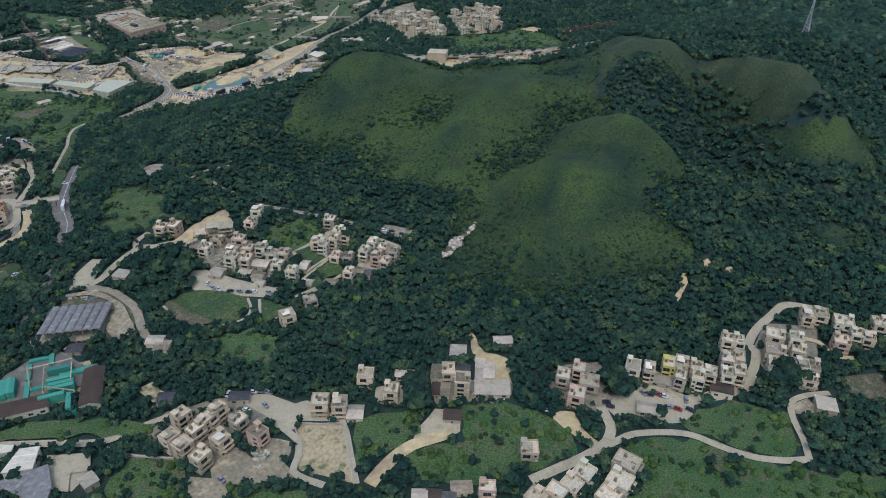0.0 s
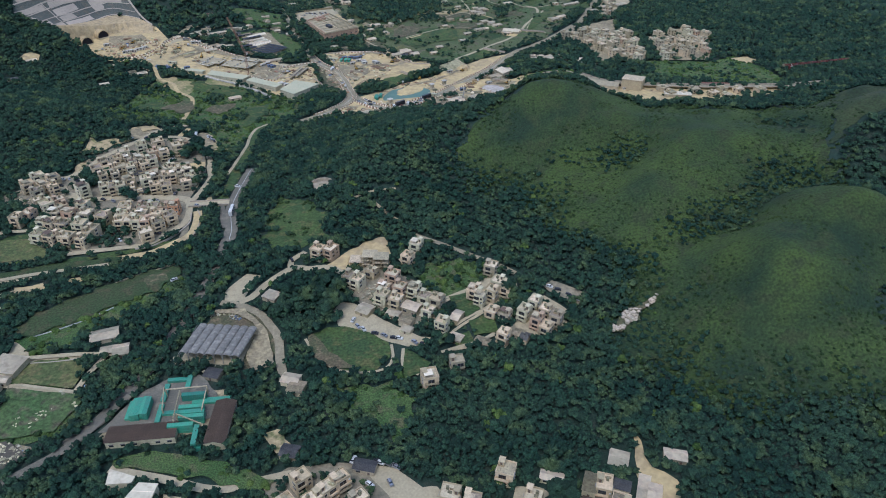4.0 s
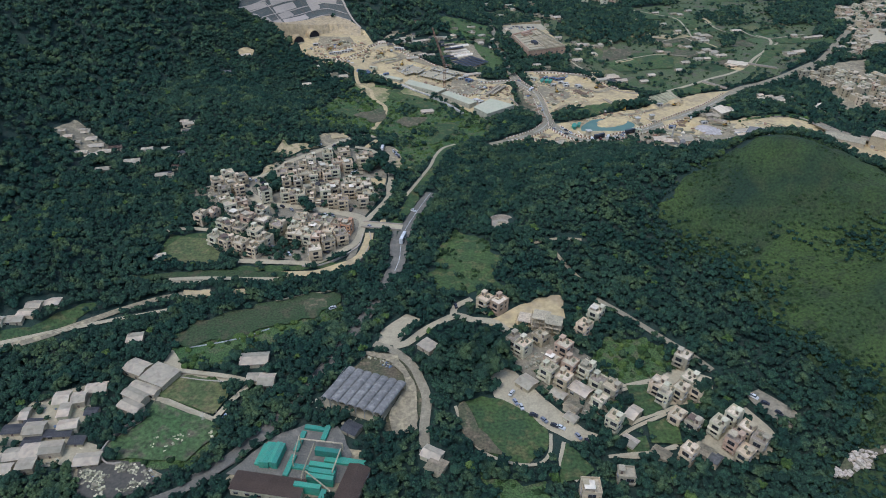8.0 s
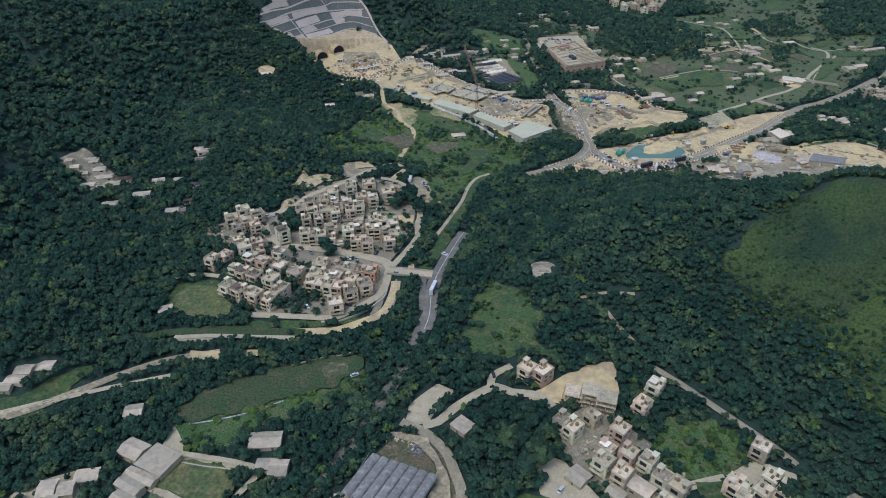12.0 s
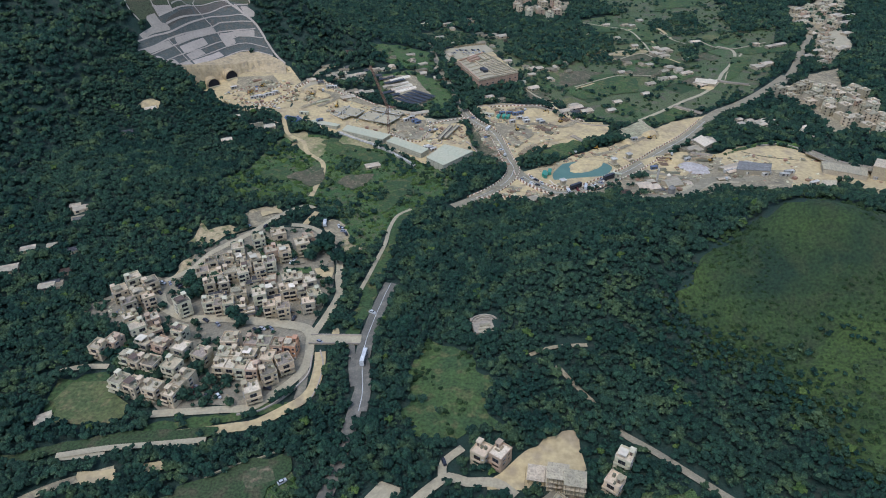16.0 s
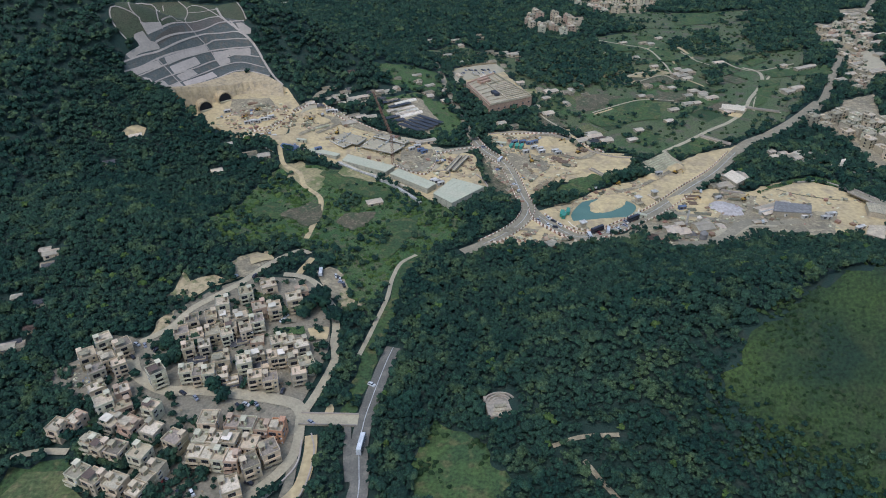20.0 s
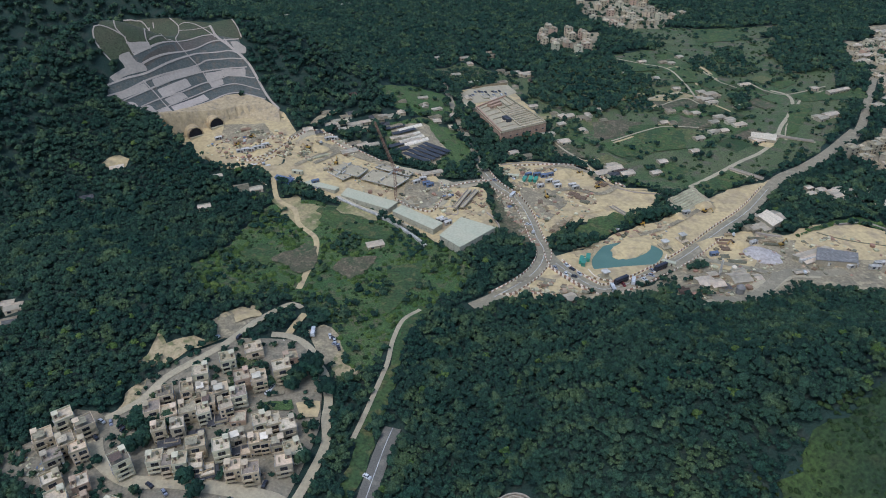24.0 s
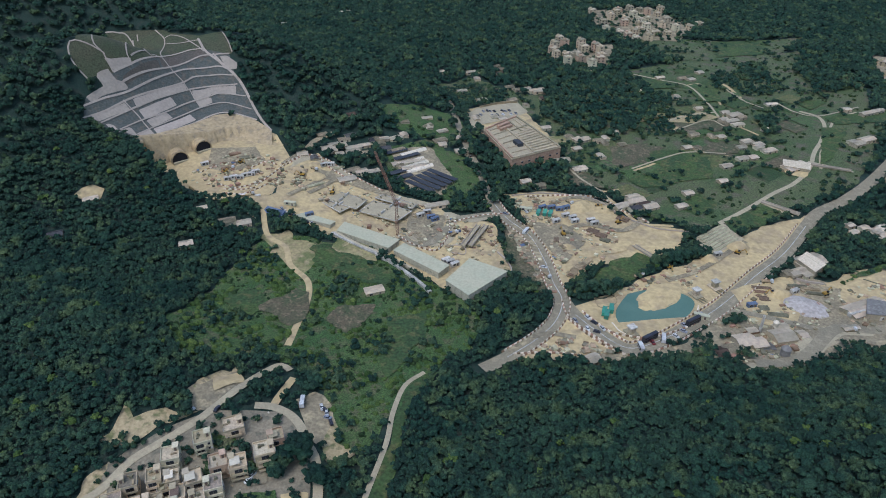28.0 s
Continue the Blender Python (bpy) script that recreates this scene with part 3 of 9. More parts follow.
patch("meadow", "meadow", [(-144, -85), (-135, -63), (-104, -63), (-96, -69), (-103, -89), (-134, -91)], "overgrown green meadow with shrubs", 2.6)
patch("meadow", "meadow", [(-139, -47), (-131, -32), (-103, -35), (-105, -59)], "overgrown green meadow with shrubs", 2.6)
patch("pavement", "concrete", [(-193, -101), (-202, -80), (-196, -54), (-175, -43), (-163, -64), (-166, -78), (-147, -82), (-146, -90), (-169, -96)], "pale worn concrete yard between village houses", 0.3)
patch("lawn", "lawn", [(-249, -20), (-225, -6), (-215, 11), (-202, 24), (-213, -15), (-242, -30)], "short green lawn grass field", 2.6)
patch("gravel_yard", "gravel", [(-155, -96), (-142, -91), (-118, -91), (-110, -96), (-152, -102)], "grey-brown gravel and dirt yard", 1.4)
patch("gravel_yard", "gravel", [(-84, -94), (-72, -74), (-55, -65), (-26, -73), (-23, -91), (-31, -99), (-76, -103)], "grey-brown gravel and dirt yard", 1.4)
patch("lawn", "lawn", [(-193, 102), (-171, 106), (-158, 97), (-159, 72), (-190, 72)], "short green lawn grass field", 2.6)
patch("pavement", "old_concrete", [(-210, 164), (-193, 179), (-183, 197), (-158, 193), (-153, 215), (-132, 234), (-113, 246), (-76, 249), (-62, 230), (-57, 184), (-63, 153), (-67, 140), (-63, 118), (-67, 99), (-78, 86), (-90, 80), (-112, 82), (-132, 77), (-142, 86), (-135, 120), (-157, 142), (-184, 147)], "stained grey concrete yard between village houses", 0.3)
patch("bare_earth", "sand_lot", [(-159, 225), (-157, 239), (-152, 244), (-147, 239), (-124, 245), (-120, 251), (-117, 246), (-124, 240), (-135, 236), (-140, 229), (-145, 221)], "bare sandy earth on cleared ground", 3)
patch("gravel_yard", "gravel", [(-128, 255), (-121, 267), (-109, 276), (-103, 268), (-107, 253), (-114, 245), (-121, 246), (-127, 250)], "grey-brown gravel and dirt yard", 1.4)
patch("bare_earth", "sand_lot", [(-129, 257), (-122, 269), (-109, 278), (-107, 275), (-119, 265), (-126, 254)], "sandy rim of a gravel yard", 3)
patch("car_park", "gravel", [(-75, 257), (-67, 265), (-58, 261), (-54, 249), (-54, 237), (-61, 229), (-66, 237), (-70, 247)], "grey gravel car park", 0.6)
patch("bare_earth", "sand_lot", [(-54, 238), (-52, 244), (-45, 241), (-41, 226), (-48, 219), (-55, 221), (-57, 229)], "bare sandy earth on cleared ground", 3)
patch("bare_earth", "sand_lot", [(-161, 206), (-153, 213), (-150, 198), (-161, 193)], "bare sandy earth on cleared ground", 3)
patch("lawn", "lawn", [(-47, 122), (-39, 173), (-29, 218), (-23, 261), (-12, 294), (0, 294), (-15, 261), (-24, 206), (-32, 162), (-41, 126)], "short green lawn grass field", 2.6)
patch("lawn", "lawn", [(-137, 69), (-95, 76), (-70, 84), (-74, 77), (-93, 70), (-135, 63)], "short green lawn grass field", 2.6)
patch("gravel_yard", "gravel", [(-343, 217), (-339, 251), (-294, 218), (-304, 198)], "grey-brown gravel and dirt yard", 1.4)
patch("bare_earth", "earth", [(304, -159), (307, -162), (305, -167), (296, -171), (287, -177), (286, -176), (297, -168)], "bare sandy earth on cleared ground", 1.4)
patch("bare_earth", "earth", [(323, -158), (329, -159), (327, -164), (322, -162)], "bare sandy earth on cleared ground", 1.4)
patch("bare_earth", "earth", [(331, -169), (337, -169), (337, -173), (330, -173)], "bare sandy earth on cleared ground", 1.4)
patch("bare_earth", "earth", [(-260, 431), (-253, 444), (-243, 443), (-243, 429)], "bare sandy earth on cleared ground", 1.4)
patch("meadow", "meadow", [(-125, 426), (-92, 422), (-32, 392), (7, 359), (24, 334), (16, 305), (-7, 289), (-24, 255), (-36, 226), (-48, 229), (-66, 276), (-97, 292), (-140, 280), (-160, 313), (-145, 374)], "overgrown green meadow with shrubs", 2.6)
patch("dry_lot", "dry_grass", [(-129, 417), (-113, 427), (-93, 418), (-80, 402), (-85, 385), (-95, 380), (-102, 390), (-112, 400)], "trampled sand and dry grass beside the works", 4.5)
patch("dry_lot", "rough_lawn", [(-87, 419), (-68, 412), (-49, 398), (-61, 384), (-79, 393)], "yellowing rough grass below the works", 4)
patch("bare_earth", "sand_lot", [(31, 402), (38, 408), (47, 387), (38, 375), (29, 364)], "sandy apron beside a square hall", 1.5)
patch("bare_bank", "brown_scrub", [(44, 454), (54, 453), (61, 410), (66, 382), (66, 355), (60, 369), (48, 383), (44, 415)], "brown half-bare bank along a road", 2)
patch("bare_earth", "earth", [(-178, 487), (-187, 517), (-148, 546), (-132, 514), (-103, 533), (-76, 505), (-37, 484), (-5, 469), (8, 453), (38, 445), (43, 400), (30, 372), (7, 360), (-32, 396), (-75, 423), (-112, 445), (-139, 455), (-163, 466)], "bare sandy earth on cleared ground", 1.4)
patch("bare_earth", "earth", [(49, 488), (82, 493), (118, 484), (134, 454), (153, 442), (177, 438), (167, 414), (139, 400), (102, 392), (83, 372), (77, 360), (71, 400), (60, 453)], "bare sandy earth on cleared ground", 1.4)
patch("bare_earth", "earth", [(79, 346), (103, 355), (134, 379), (165, 393), (196, 414), (234, 442), (269, 454), (286, 462), (197, 372), (144, 321), (99, 303), (76, 322)], "bare sandy earth on cleared ground", 1.4)
patch("gravel_yard", "gravel", [(32, 297), (60, 305), (98, 299), (141, 309), (185, 358), (238, 379), (258, 372), (302, 379), (258, 298), (218, 296), (174, 285), (138, 299), (100, 293)], "grey-brown gravel and dirt yard", 1.4)
patch("bare_earth", "earth", [(29, 292), (40, 305), (55, 319), (68, 331), (83, 346), (93, 322), (102, 301), (72, 297)], "bare sandy earth on cleared ground", 1.4)
patch("bare_earth", "earth", [(245, 369), (282, 389), (305, 384), (298, 372), (262, 365)], "bare sandy earth on cleared ground", 1.4)
patch("bare_earth", "earth", [(21, 649), (69, 682), (83, 645), (104, 572), (98, 544), (60, 532), (40, 579)], "bare sandy earth on cleared ground", 1.4)
patch("meadow", "meadow", [(-50, 556), (-12, 572), (18, 545), (34, 500), (14, 474), (-18, 488), (-46, 508)], "overgrown ground round a plant nursery", 3)
patch("meadow", "meadow", [(-60, 610), (-20, 640), (15, 620), (28, 585), (0, 575), (-40, 580)], "overgrown ground between low sheds", 3)
FARM = [(112, 518), (160, 462), (190, 448), (300, 512), (352, 600), (420, 650), (455, 760), (430, 840), (300, 822), (240, 770), (250, 700), (200, 600), (120, 600)]
HEDGES = []
patch("farm_field", "field_hazed", [(104, 518), (166, 586), (217, 599), (263, 562), (286, 518), (218, 446), (186, 439), (156, 454), (137, 489)], "green farm fields with hedges, dulled in colour for haze", 1.4)
patch("farm_field", "field_hazed", [(358, 641), (448, 656), (339, 508), (263, 461), (213, 430), (248, 480)], "green farm fields with hedges, dulled in colour for haze", 1.4)
patch("lawn", "lawn", [(83, 360), (110, 392), (133, 407), (147, 400), (120, 368)], "short green lawn grass field", 2.6)
patch("farm_field", "field_hazed", [(245, 723), (310, 697), (406, 781), (492, 824), (438, 859), (280, 802)], "green farm fields with hedges, dulled in colour for haze", 1.4)
patch("farm_field", "field_hazed", [(239, 922), (380, 896), (480, 923), (389, 824), (273, 824)], "green farm fields with hedges, dulled in colour for haze", 1.4)


def farm_plots():
    """Small plots of grass, crops and dug soil side by side, some with a hedge along one edge."""
    rr = random.Random(140)
    kinds = (("crop_rows", "green plot of low crops among farm fields"), ("lawn", "short green grass plot among farm fields"), ("brown_scrub", "brown dug plot among farm fields"), ("worn_lawn", "yellowing grass plot among farm fields"), ("meadow", "bright overgrown plot among farm fields"), ("rough_lawn", "dull green fallow plot among farm fields"))
    c, d = math.cos(0.62), math.sin(0.62)
    v = -60.0
    while v < 330:
        deep, u = rr.uniform(15, 27), -160.0
        while u < 330:
            wide = rr.uniform(18, 40)
            ring = [(110 + c * a - d * b, 470 + d * a + c * b) for a, b in ((u + 1, v + 1), (u + wide - 1, v + rr.uniform(0, 2)), (u + wide - rr.uniform(1, 4), v + deep - 1), (u + rr.uniform(0, 3), v + deep - 1.5))]
            if all(inside(q[0], q[1], FARM) for q in ring) and rr.random() < 0.62:
                material, words = rr.choice(kinds)
                patch("farm_plot", material, ring, words, 1.0)
                if rr.random() < 0.6:
                    k = rr.choice((0, 1, 2))
                    HEDGES.extend((ring[k][0] + (ring[k + 1][0] - ring[k][0]) * f, ring[k][1] + (ring[k + 1][1] - ring[k][1]) * f, 3.2) for f in np.linspace(0, 1, 6))
            u += wide
        v += deep


farm_plots()
patch("gravel_yard", "gravel", [(-46, 551), (-11, 561), (8, 514), (-1, 482), (-29, 493)], "grey-brown gravel and dirt yard", 1.4)
road("road", "concrete", 4.4, [(-75, -115), (-61, -121), (-49, -126), (-32, -134), (-22, -136), (-15, -135), (-5, -134), (6, -133)], "pale worn concrete road through the valley")
road("road", "concrete", 3.5, [(49, -157), (55, -170), (57, -178), (54, -186), (50, -192), (53, -198), (60, -206)], "pale worn concrete road through the valley")
road("footpath", "concrete", 3, [(80, -173), (79, -183), (76, -197), (73, -212)], "narrow pale worn concrete footpath")
road("dirt_track", "earth", 6.5, [(78, -215), (86, -210), (95, -206), (104, -204), (115, -205), (125, -206)], "pale sandy dirt track")
road("road", "concrete", 5, [(142, -246), (154, -246), (168, -246), (178, -245), (186, -243), (193, -237), (195, -231), (197, -224)], "pale worn concrete road through the valley")
road("road", "concrete", 3.8, [(178, -245), (190, -245), (200, -245), (215, -251), (225, -258), (232, -269), (241, -280), (253, -288), (263, -292)], "pale worn concrete road through the valley")
road("road", "concrete", 3.2, [(263, -292), (270, -283), (277, -271), (285, -263), (296, -263), (308, -267)], "pale worn concrete road through the valley")
road("road", "concrete", 4.8, [(269, -243), (285, -238), (298, -228), (299, -222), (312, -215), (327, -211), (342, -208), (355, -217)], "pale worn concrete road through the valley")
road("footpath", "earth", 3, [(327, -230), (335, -238), (334, -249), (342, -255)], "narrow bare sandy earth footpath")
road("road", "asphalt", 5, [(3, -71), (1, -55), (0, -36), (-5, -23), (-10, -13), (-19, -4), (-26, 0), (-34, 3)], "grey asphalt road between overhanging trees", clear=0.5)
road("road", "concrete", 5, [(-23, 2), (-16, 5), (-8, 16), (3, 27), (11, 32), (19, 29), (32, 28), (40, 21)], "pale worn concrete road through the valley")
road("road", "concrete", 4, [(8, 31), (9, 40), (18, 48)], "pale worn concrete road through the valley")
road("footpath", "concrete", 1.6, [(15, -40), (20, -54), (29, -67), (42, -73), (55, -73), (61, -66), (62, -54)], "narrow pale worn concrete footpath")
road("footpath", "concrete", 2, [(98, -20), (106, -17), (115, -14)], "narrow pale worn concrete footpath")
road("footpath", "concrete", 2, [(94, -54), (102, -47), (119, -37)], "narrow pale worn concrete footpath")
road("footpath", "concrete", 2, [(93, -65), (105, -64), (121, -56)], "narrow pale worn concrete footpath")
road("road", "asphalt", 3.6, [(93, 54), (105, 43), (113, 34), (125, 20), (139, 4), (147, -7)], "grey asphalt road through the valley")
road("footpath", "gravel", 2.4, [(69, 94), (76, 83), (85, 71)], "narrow grey-brown gravel and dirt footpath")
road("footpath", "gravel", 2.2, [(56, 102), (68, 105), (87, 106)], "narrow grey-brown gravel and dirt footpath")
road("dirt_track", "gravel", 4.5, [(-240, -29), (-231, -23), (-218, -13), (-198, 7), (-185, 20), (-167, 33), (-143, 42)], "pale sandy dirt track")
road("footpath", "concrete", 3, [(-242, -25), (-228, -17), (-208, -4), (-186, 9), (-161, 21)], "narrow pale worn concrete footpath")
road("footpath", "concrete", 3, [(-171, 49), (-151, 51)], "narrow pale worn concrete footpath")
road("footpath", "concrete", 3, [(-125, 55), (-107, 57)], "narrow pale worn concrete footpath")
road("dirt_track", "earth", 6, [(-138, 60), (-122, 62), (-105, 64), (-93, 66), (-83, 68), (-69, 78), (-62, 84), (-58, 93), (-57, 110), (-58, 120)], "pale sandy dirt track")
road("footpath", "concrete", 2.6, [(-40, 177), (-36, 192), (-32, 209), (-27, 232), (-25, 253), (-20, 273), (-10, 284)], "narrow pale worn concrete footpath")
road("road", "dark_asphalt", 8.5, [(-33, 74), (-32, 87), (-33, 100), (-34, 113), (-33, 128), (-31, 140), (-28, 155), (-24, 173), (-21, 184)], "grey asphalt road between overhanging trees", clear=1.2)
road("slip_road", "dark_asphalt", 3.6, [(-37, 92), (-39, 104), (-40, 116), (-41, 127)], "grey slip road beside a bridge", 0.5, clear=0.6)
road("stream_channel", "old_concrete", 4.5, [(-67, 126), (-66, 118), (-65, 108), (-64, 95), (-65, 84)], "stained concrete channel beside village houses", 0.5, "channel", 0.8)
patch("bare_earth", "earth", [(-51, 144), (-48, 134), (-54, 132)], "sandy patch beside a bridge", 0.5)
road("road", "dark_asphalt", 7, [(-31, 100), (-34, 82), (-41, 36), (-52, -3), (-66, -46), (-80, -74), (-87, -85), (-98, -97)], "grey asphalt road between overhanging trees", clear=-2.2)
road("road", "concrete", 7, [(-63, 132), (-69, 141), (-81, 145), (-100, 149), (-120, 152), (-136, 152), (-146, 156), (-159, 166), (-165, 177)], "pale worn concrete road through the valley")
road("road", "concrete", 4.5, [(-64, 135), (-58, 153), (-53, 174), (-55, 190), (-55, 200), (-57, 211), (-60, 222), (-66, 231), (-69, 239), (-76, 247), (-85, 251), (-94, 251)], "pale worn concrete road through the valley")
road("dirt_track", "earth", 4, [(-79, 274), (-83, 260), (-85, 252)], "pale sandy dirt track")
road("road", "concrete", 4, [(-165, 190), (-157, 196), (-150, 203), (-143, 216), (-132, 226), (-117, 241), (-105, 260), (-96, 275), (-88, 284), (-82, 280)], "pale worn concrete road through the valley")
road("road", "concrete", 5, [(-65, 133), (-64, 112), (-69, 99), (-79, 87), (-88, 79), (-101, 78), (-122, 77), (-137, 76)], "pale worn concrete road through the valley")
road("road", "concrete", 4, [(-202, 102), (-194, 109), (-184, 112), (-172, 112)], "pale worn concrete road through the valley")
road("road", "asphalt", 9, [(37, 479), (47, 453), (62, 429), (69, 400), (72, 372), (75, 352), (68, 331), (54, 313), (36, 297), (22, 287)], "grey asphalt road through the valley")
road("road", "asphalt", 9.5, [(75, 355), (81, 337), (92, 319), (106, 304), (124, 310), (145, 324), (173, 346), (207, 379), (238, 407), (268, 442), (285, 461), (314, 480), (348, 508), (393, 553)], "grey asphalt road through the valley")
road("road", "asphalt", 6, [(37, 479), (30, 525), (19, 576), (10, 636), (4, 697)], "grey asphalt road between overhanging trees", clear=-1)
road("road", "concrete", 7, [(-176, 480), (-161, 478), (-141, 487), (-127, 507), (-113, 523), (-96, 521), (-76, 505), (-46, 483), (-10, 469)], "pale worn concrete road through the valley")
road("road", "concrete", 6, [(-26, 429), (-9, 418), (3, 421), (8, 441), (3, 457), (21, 449), (43, 460)], "pale worn concrete road through the valley")
road("road", "concrete", 8, [(167, 283), (197, 292), (218, 308), (234, 315), (269, 318)], "pale worn concrete road through the valley")
road("dirt_track", "earth", 4, [(-134, 452), (-125, 423), (-110, 410), (-103, 390), (-88, 371), (-85, 345), (-87, 322), (-88, 303)], "pale sandy dirt track")
road("road", "concrete", 3.6, [(205, 446), (231, 465), (262, 490), (286, 507), (309, 532), (327, 563), (345, 589), (363, 622), (367, 645), (355, 659)], "pale worn concrete road through the valley")
road("footpath", "concrete", 2.4, [(319, 532), (333, 563), (352, 589), (366, 617), (385, 642), (411, 657)], "pale concrete path along a channel")
road("footpath", "concrete", 2.6, [(248, 476), (264, 456)], "pale footbridge across a green field")
road("footpath", "concrete", 3, [(314, 546), (344, 527)], "pale footbridge over a channel")
road("footpath", "earth", 3, [(124, 493), (135, 471), (146, 447), (170, 442)], "narrow bare sandy earth footpath")
road("footpath", "earth", 2.4, [(160, 528), (183, 543), (208, 566), (226, 565), (250, 557)], "narrow bare sandy earth footpath")
road("footpath", "earth", 2.4, [(214, 607), (240, 641), (262, 635)], "narrow bare sandy earth footpath")
road("footpath", "earth", 2.4, [(279, 706), (283, 683), (274, 639), (292, 600)], "narrow bare sandy earth footpath")
road("footpath", "earth", 2.4, [(110, 525), (120, 503), (128, 493), (141, 496)], "narrow bare sandy earth footpath")
for ring in ([(216, 631), (248, 646), (260, 625), (230, 606)], [(229, 574), (255, 588), (253, 557), (231, 558)], [(150, 568), (174, 576), (174, 543), (151, 536)]):
    patch("farm_plot", "brown_scrub", ring, "brown dug plot among green fields", 1.2)
road("footpath", "concrete", 3, [(-139, -49), (-125, -53), (-103, -61)], "narrow pale worn concrete footpath")
road("dirt_track", "earth", 4, [(210, 761), (248, 732), (301, 742), (310, 697)], "pale sandy dirt track")


# ---- buildings ----
def box(bm, x0, y0, z0, x1, y1, z1, index=0):
    v = [bm.verts.new(p) for p in ((x0, y0, z0), (x1, y0, z0), (x1, y1, z0), (x0, y1, z0), (x0, y0, z1), (x1, y0, z1), (x1, y1, z1), (x0, y1, z1))]
    for f in ((3, 2, 1, 0), (4, 5, 6, 7), (0, 1, 5, 4), (1, 2, 6, 5), (2, 3, 7, 6), (3, 0, 4, 7)):
        bm.faces.new([v[k] for k in f]).material_index = index


def boxes(*rows):
    bm = bmesh.new()
    for row in rows:
        box(bm, *row)
    return bm


def mesh_of(name, bm, *materials):
    data = bpy.data.meshes.new(name)
    bm.to_mesh(data)
    bm.free()
    for one in materials:
        data.materials.append(MAT[one])
    return data


def piece(name, data, parent, x, y, z, turn=0, label=""):
    """A part that shares its mesh with others like it."""
    ob = new(name, data)
    ob.parent = parent
    ob.matrix_local = pose(x, y, z, 0, 0, turn)
    return tagged(ob, label)


WINDOW = mesh_of("window", boxes((-1.05, -0.05, 0, 1.05, 0.05, 1.55, 0), (-0.97, -0.08, 0.07, -0.03, -0.051, 1.48, 1), (0.03, -0.08, 0.07, 0.97, -0.051, 1.48, 1), (-1.15, -0.45, 1.6, 1.15, 0, 1.68, 0)), "frame_grey", "glass_dark")
WINDOW_SMALL = mesh_of("window", boxes((-0.6, -0.05, 0, 0.6, 0.05, 1.3, 0), (-0.54, -0.08, 0.06, 0.54, -0.051, 1.24, 1)), "frame_grey", "glass_dark")
FRENCH = mesh_of("balcony_door", boxes((-1.7, -0.05, 0, 1.7, 0.05, 2.3, 0), (-1.63, -0.08, 0.06, -0.04, -0.051, 2.22, 1), (0.04, -0.08, 0.06, 1.63, -0.051, 2.22, 1)), "frame_grey", "glass_dark")
DOOR = mesh_of("door", boxes((-0.6, -0.06, 0, 0.6, 0.04, 2.1, 0), (-0.5, -0.09, 0.05, 0.5, -0.061, 2.0, 1)), "frame_grey", "roof_brown")
TANK = mesh_of("water_tank", boxes((-0.7, -0.7, 0, 0.7, 0.7, 0.25), (-0.6, -0.6, 0.25, 0.6, 0.6, 1.5)), "clutter_grey")
ROOF_BOXES = [mesh_of("roof_box", boxes((-w, -d, 0, w, d, q)), m) for w, d, q, m in ((0.9, 0.5, 0.7, "clutter_grey"), (1.3, 0.4, 0.5, "clutter_wood"), (0.6, 0.6, 1.1, "clutter_white"))]
AIRCON = mesh_of("air_conditioner", boxes((-0.4, -0.35, 0, 0.4, 0, 0.55)), "car_white")
WALLS = ["wall_cream"] * 7 + ["wall_pink"] * 2 + ["wall_white"] * 4 + ["wall_grey"] * 2
WORDS = {"wall_cream": "cream tiled", "wall_pink": "pinkish-beige tiled", "wall_white": "white painted", "wall_grey": "grey rendered", "wall_orange": "orange-brown painted", "wall_yellow": "yellow painted"}
STOREY = 2.75
house_rnd = random.Random(5)
HOUSE_AT = []


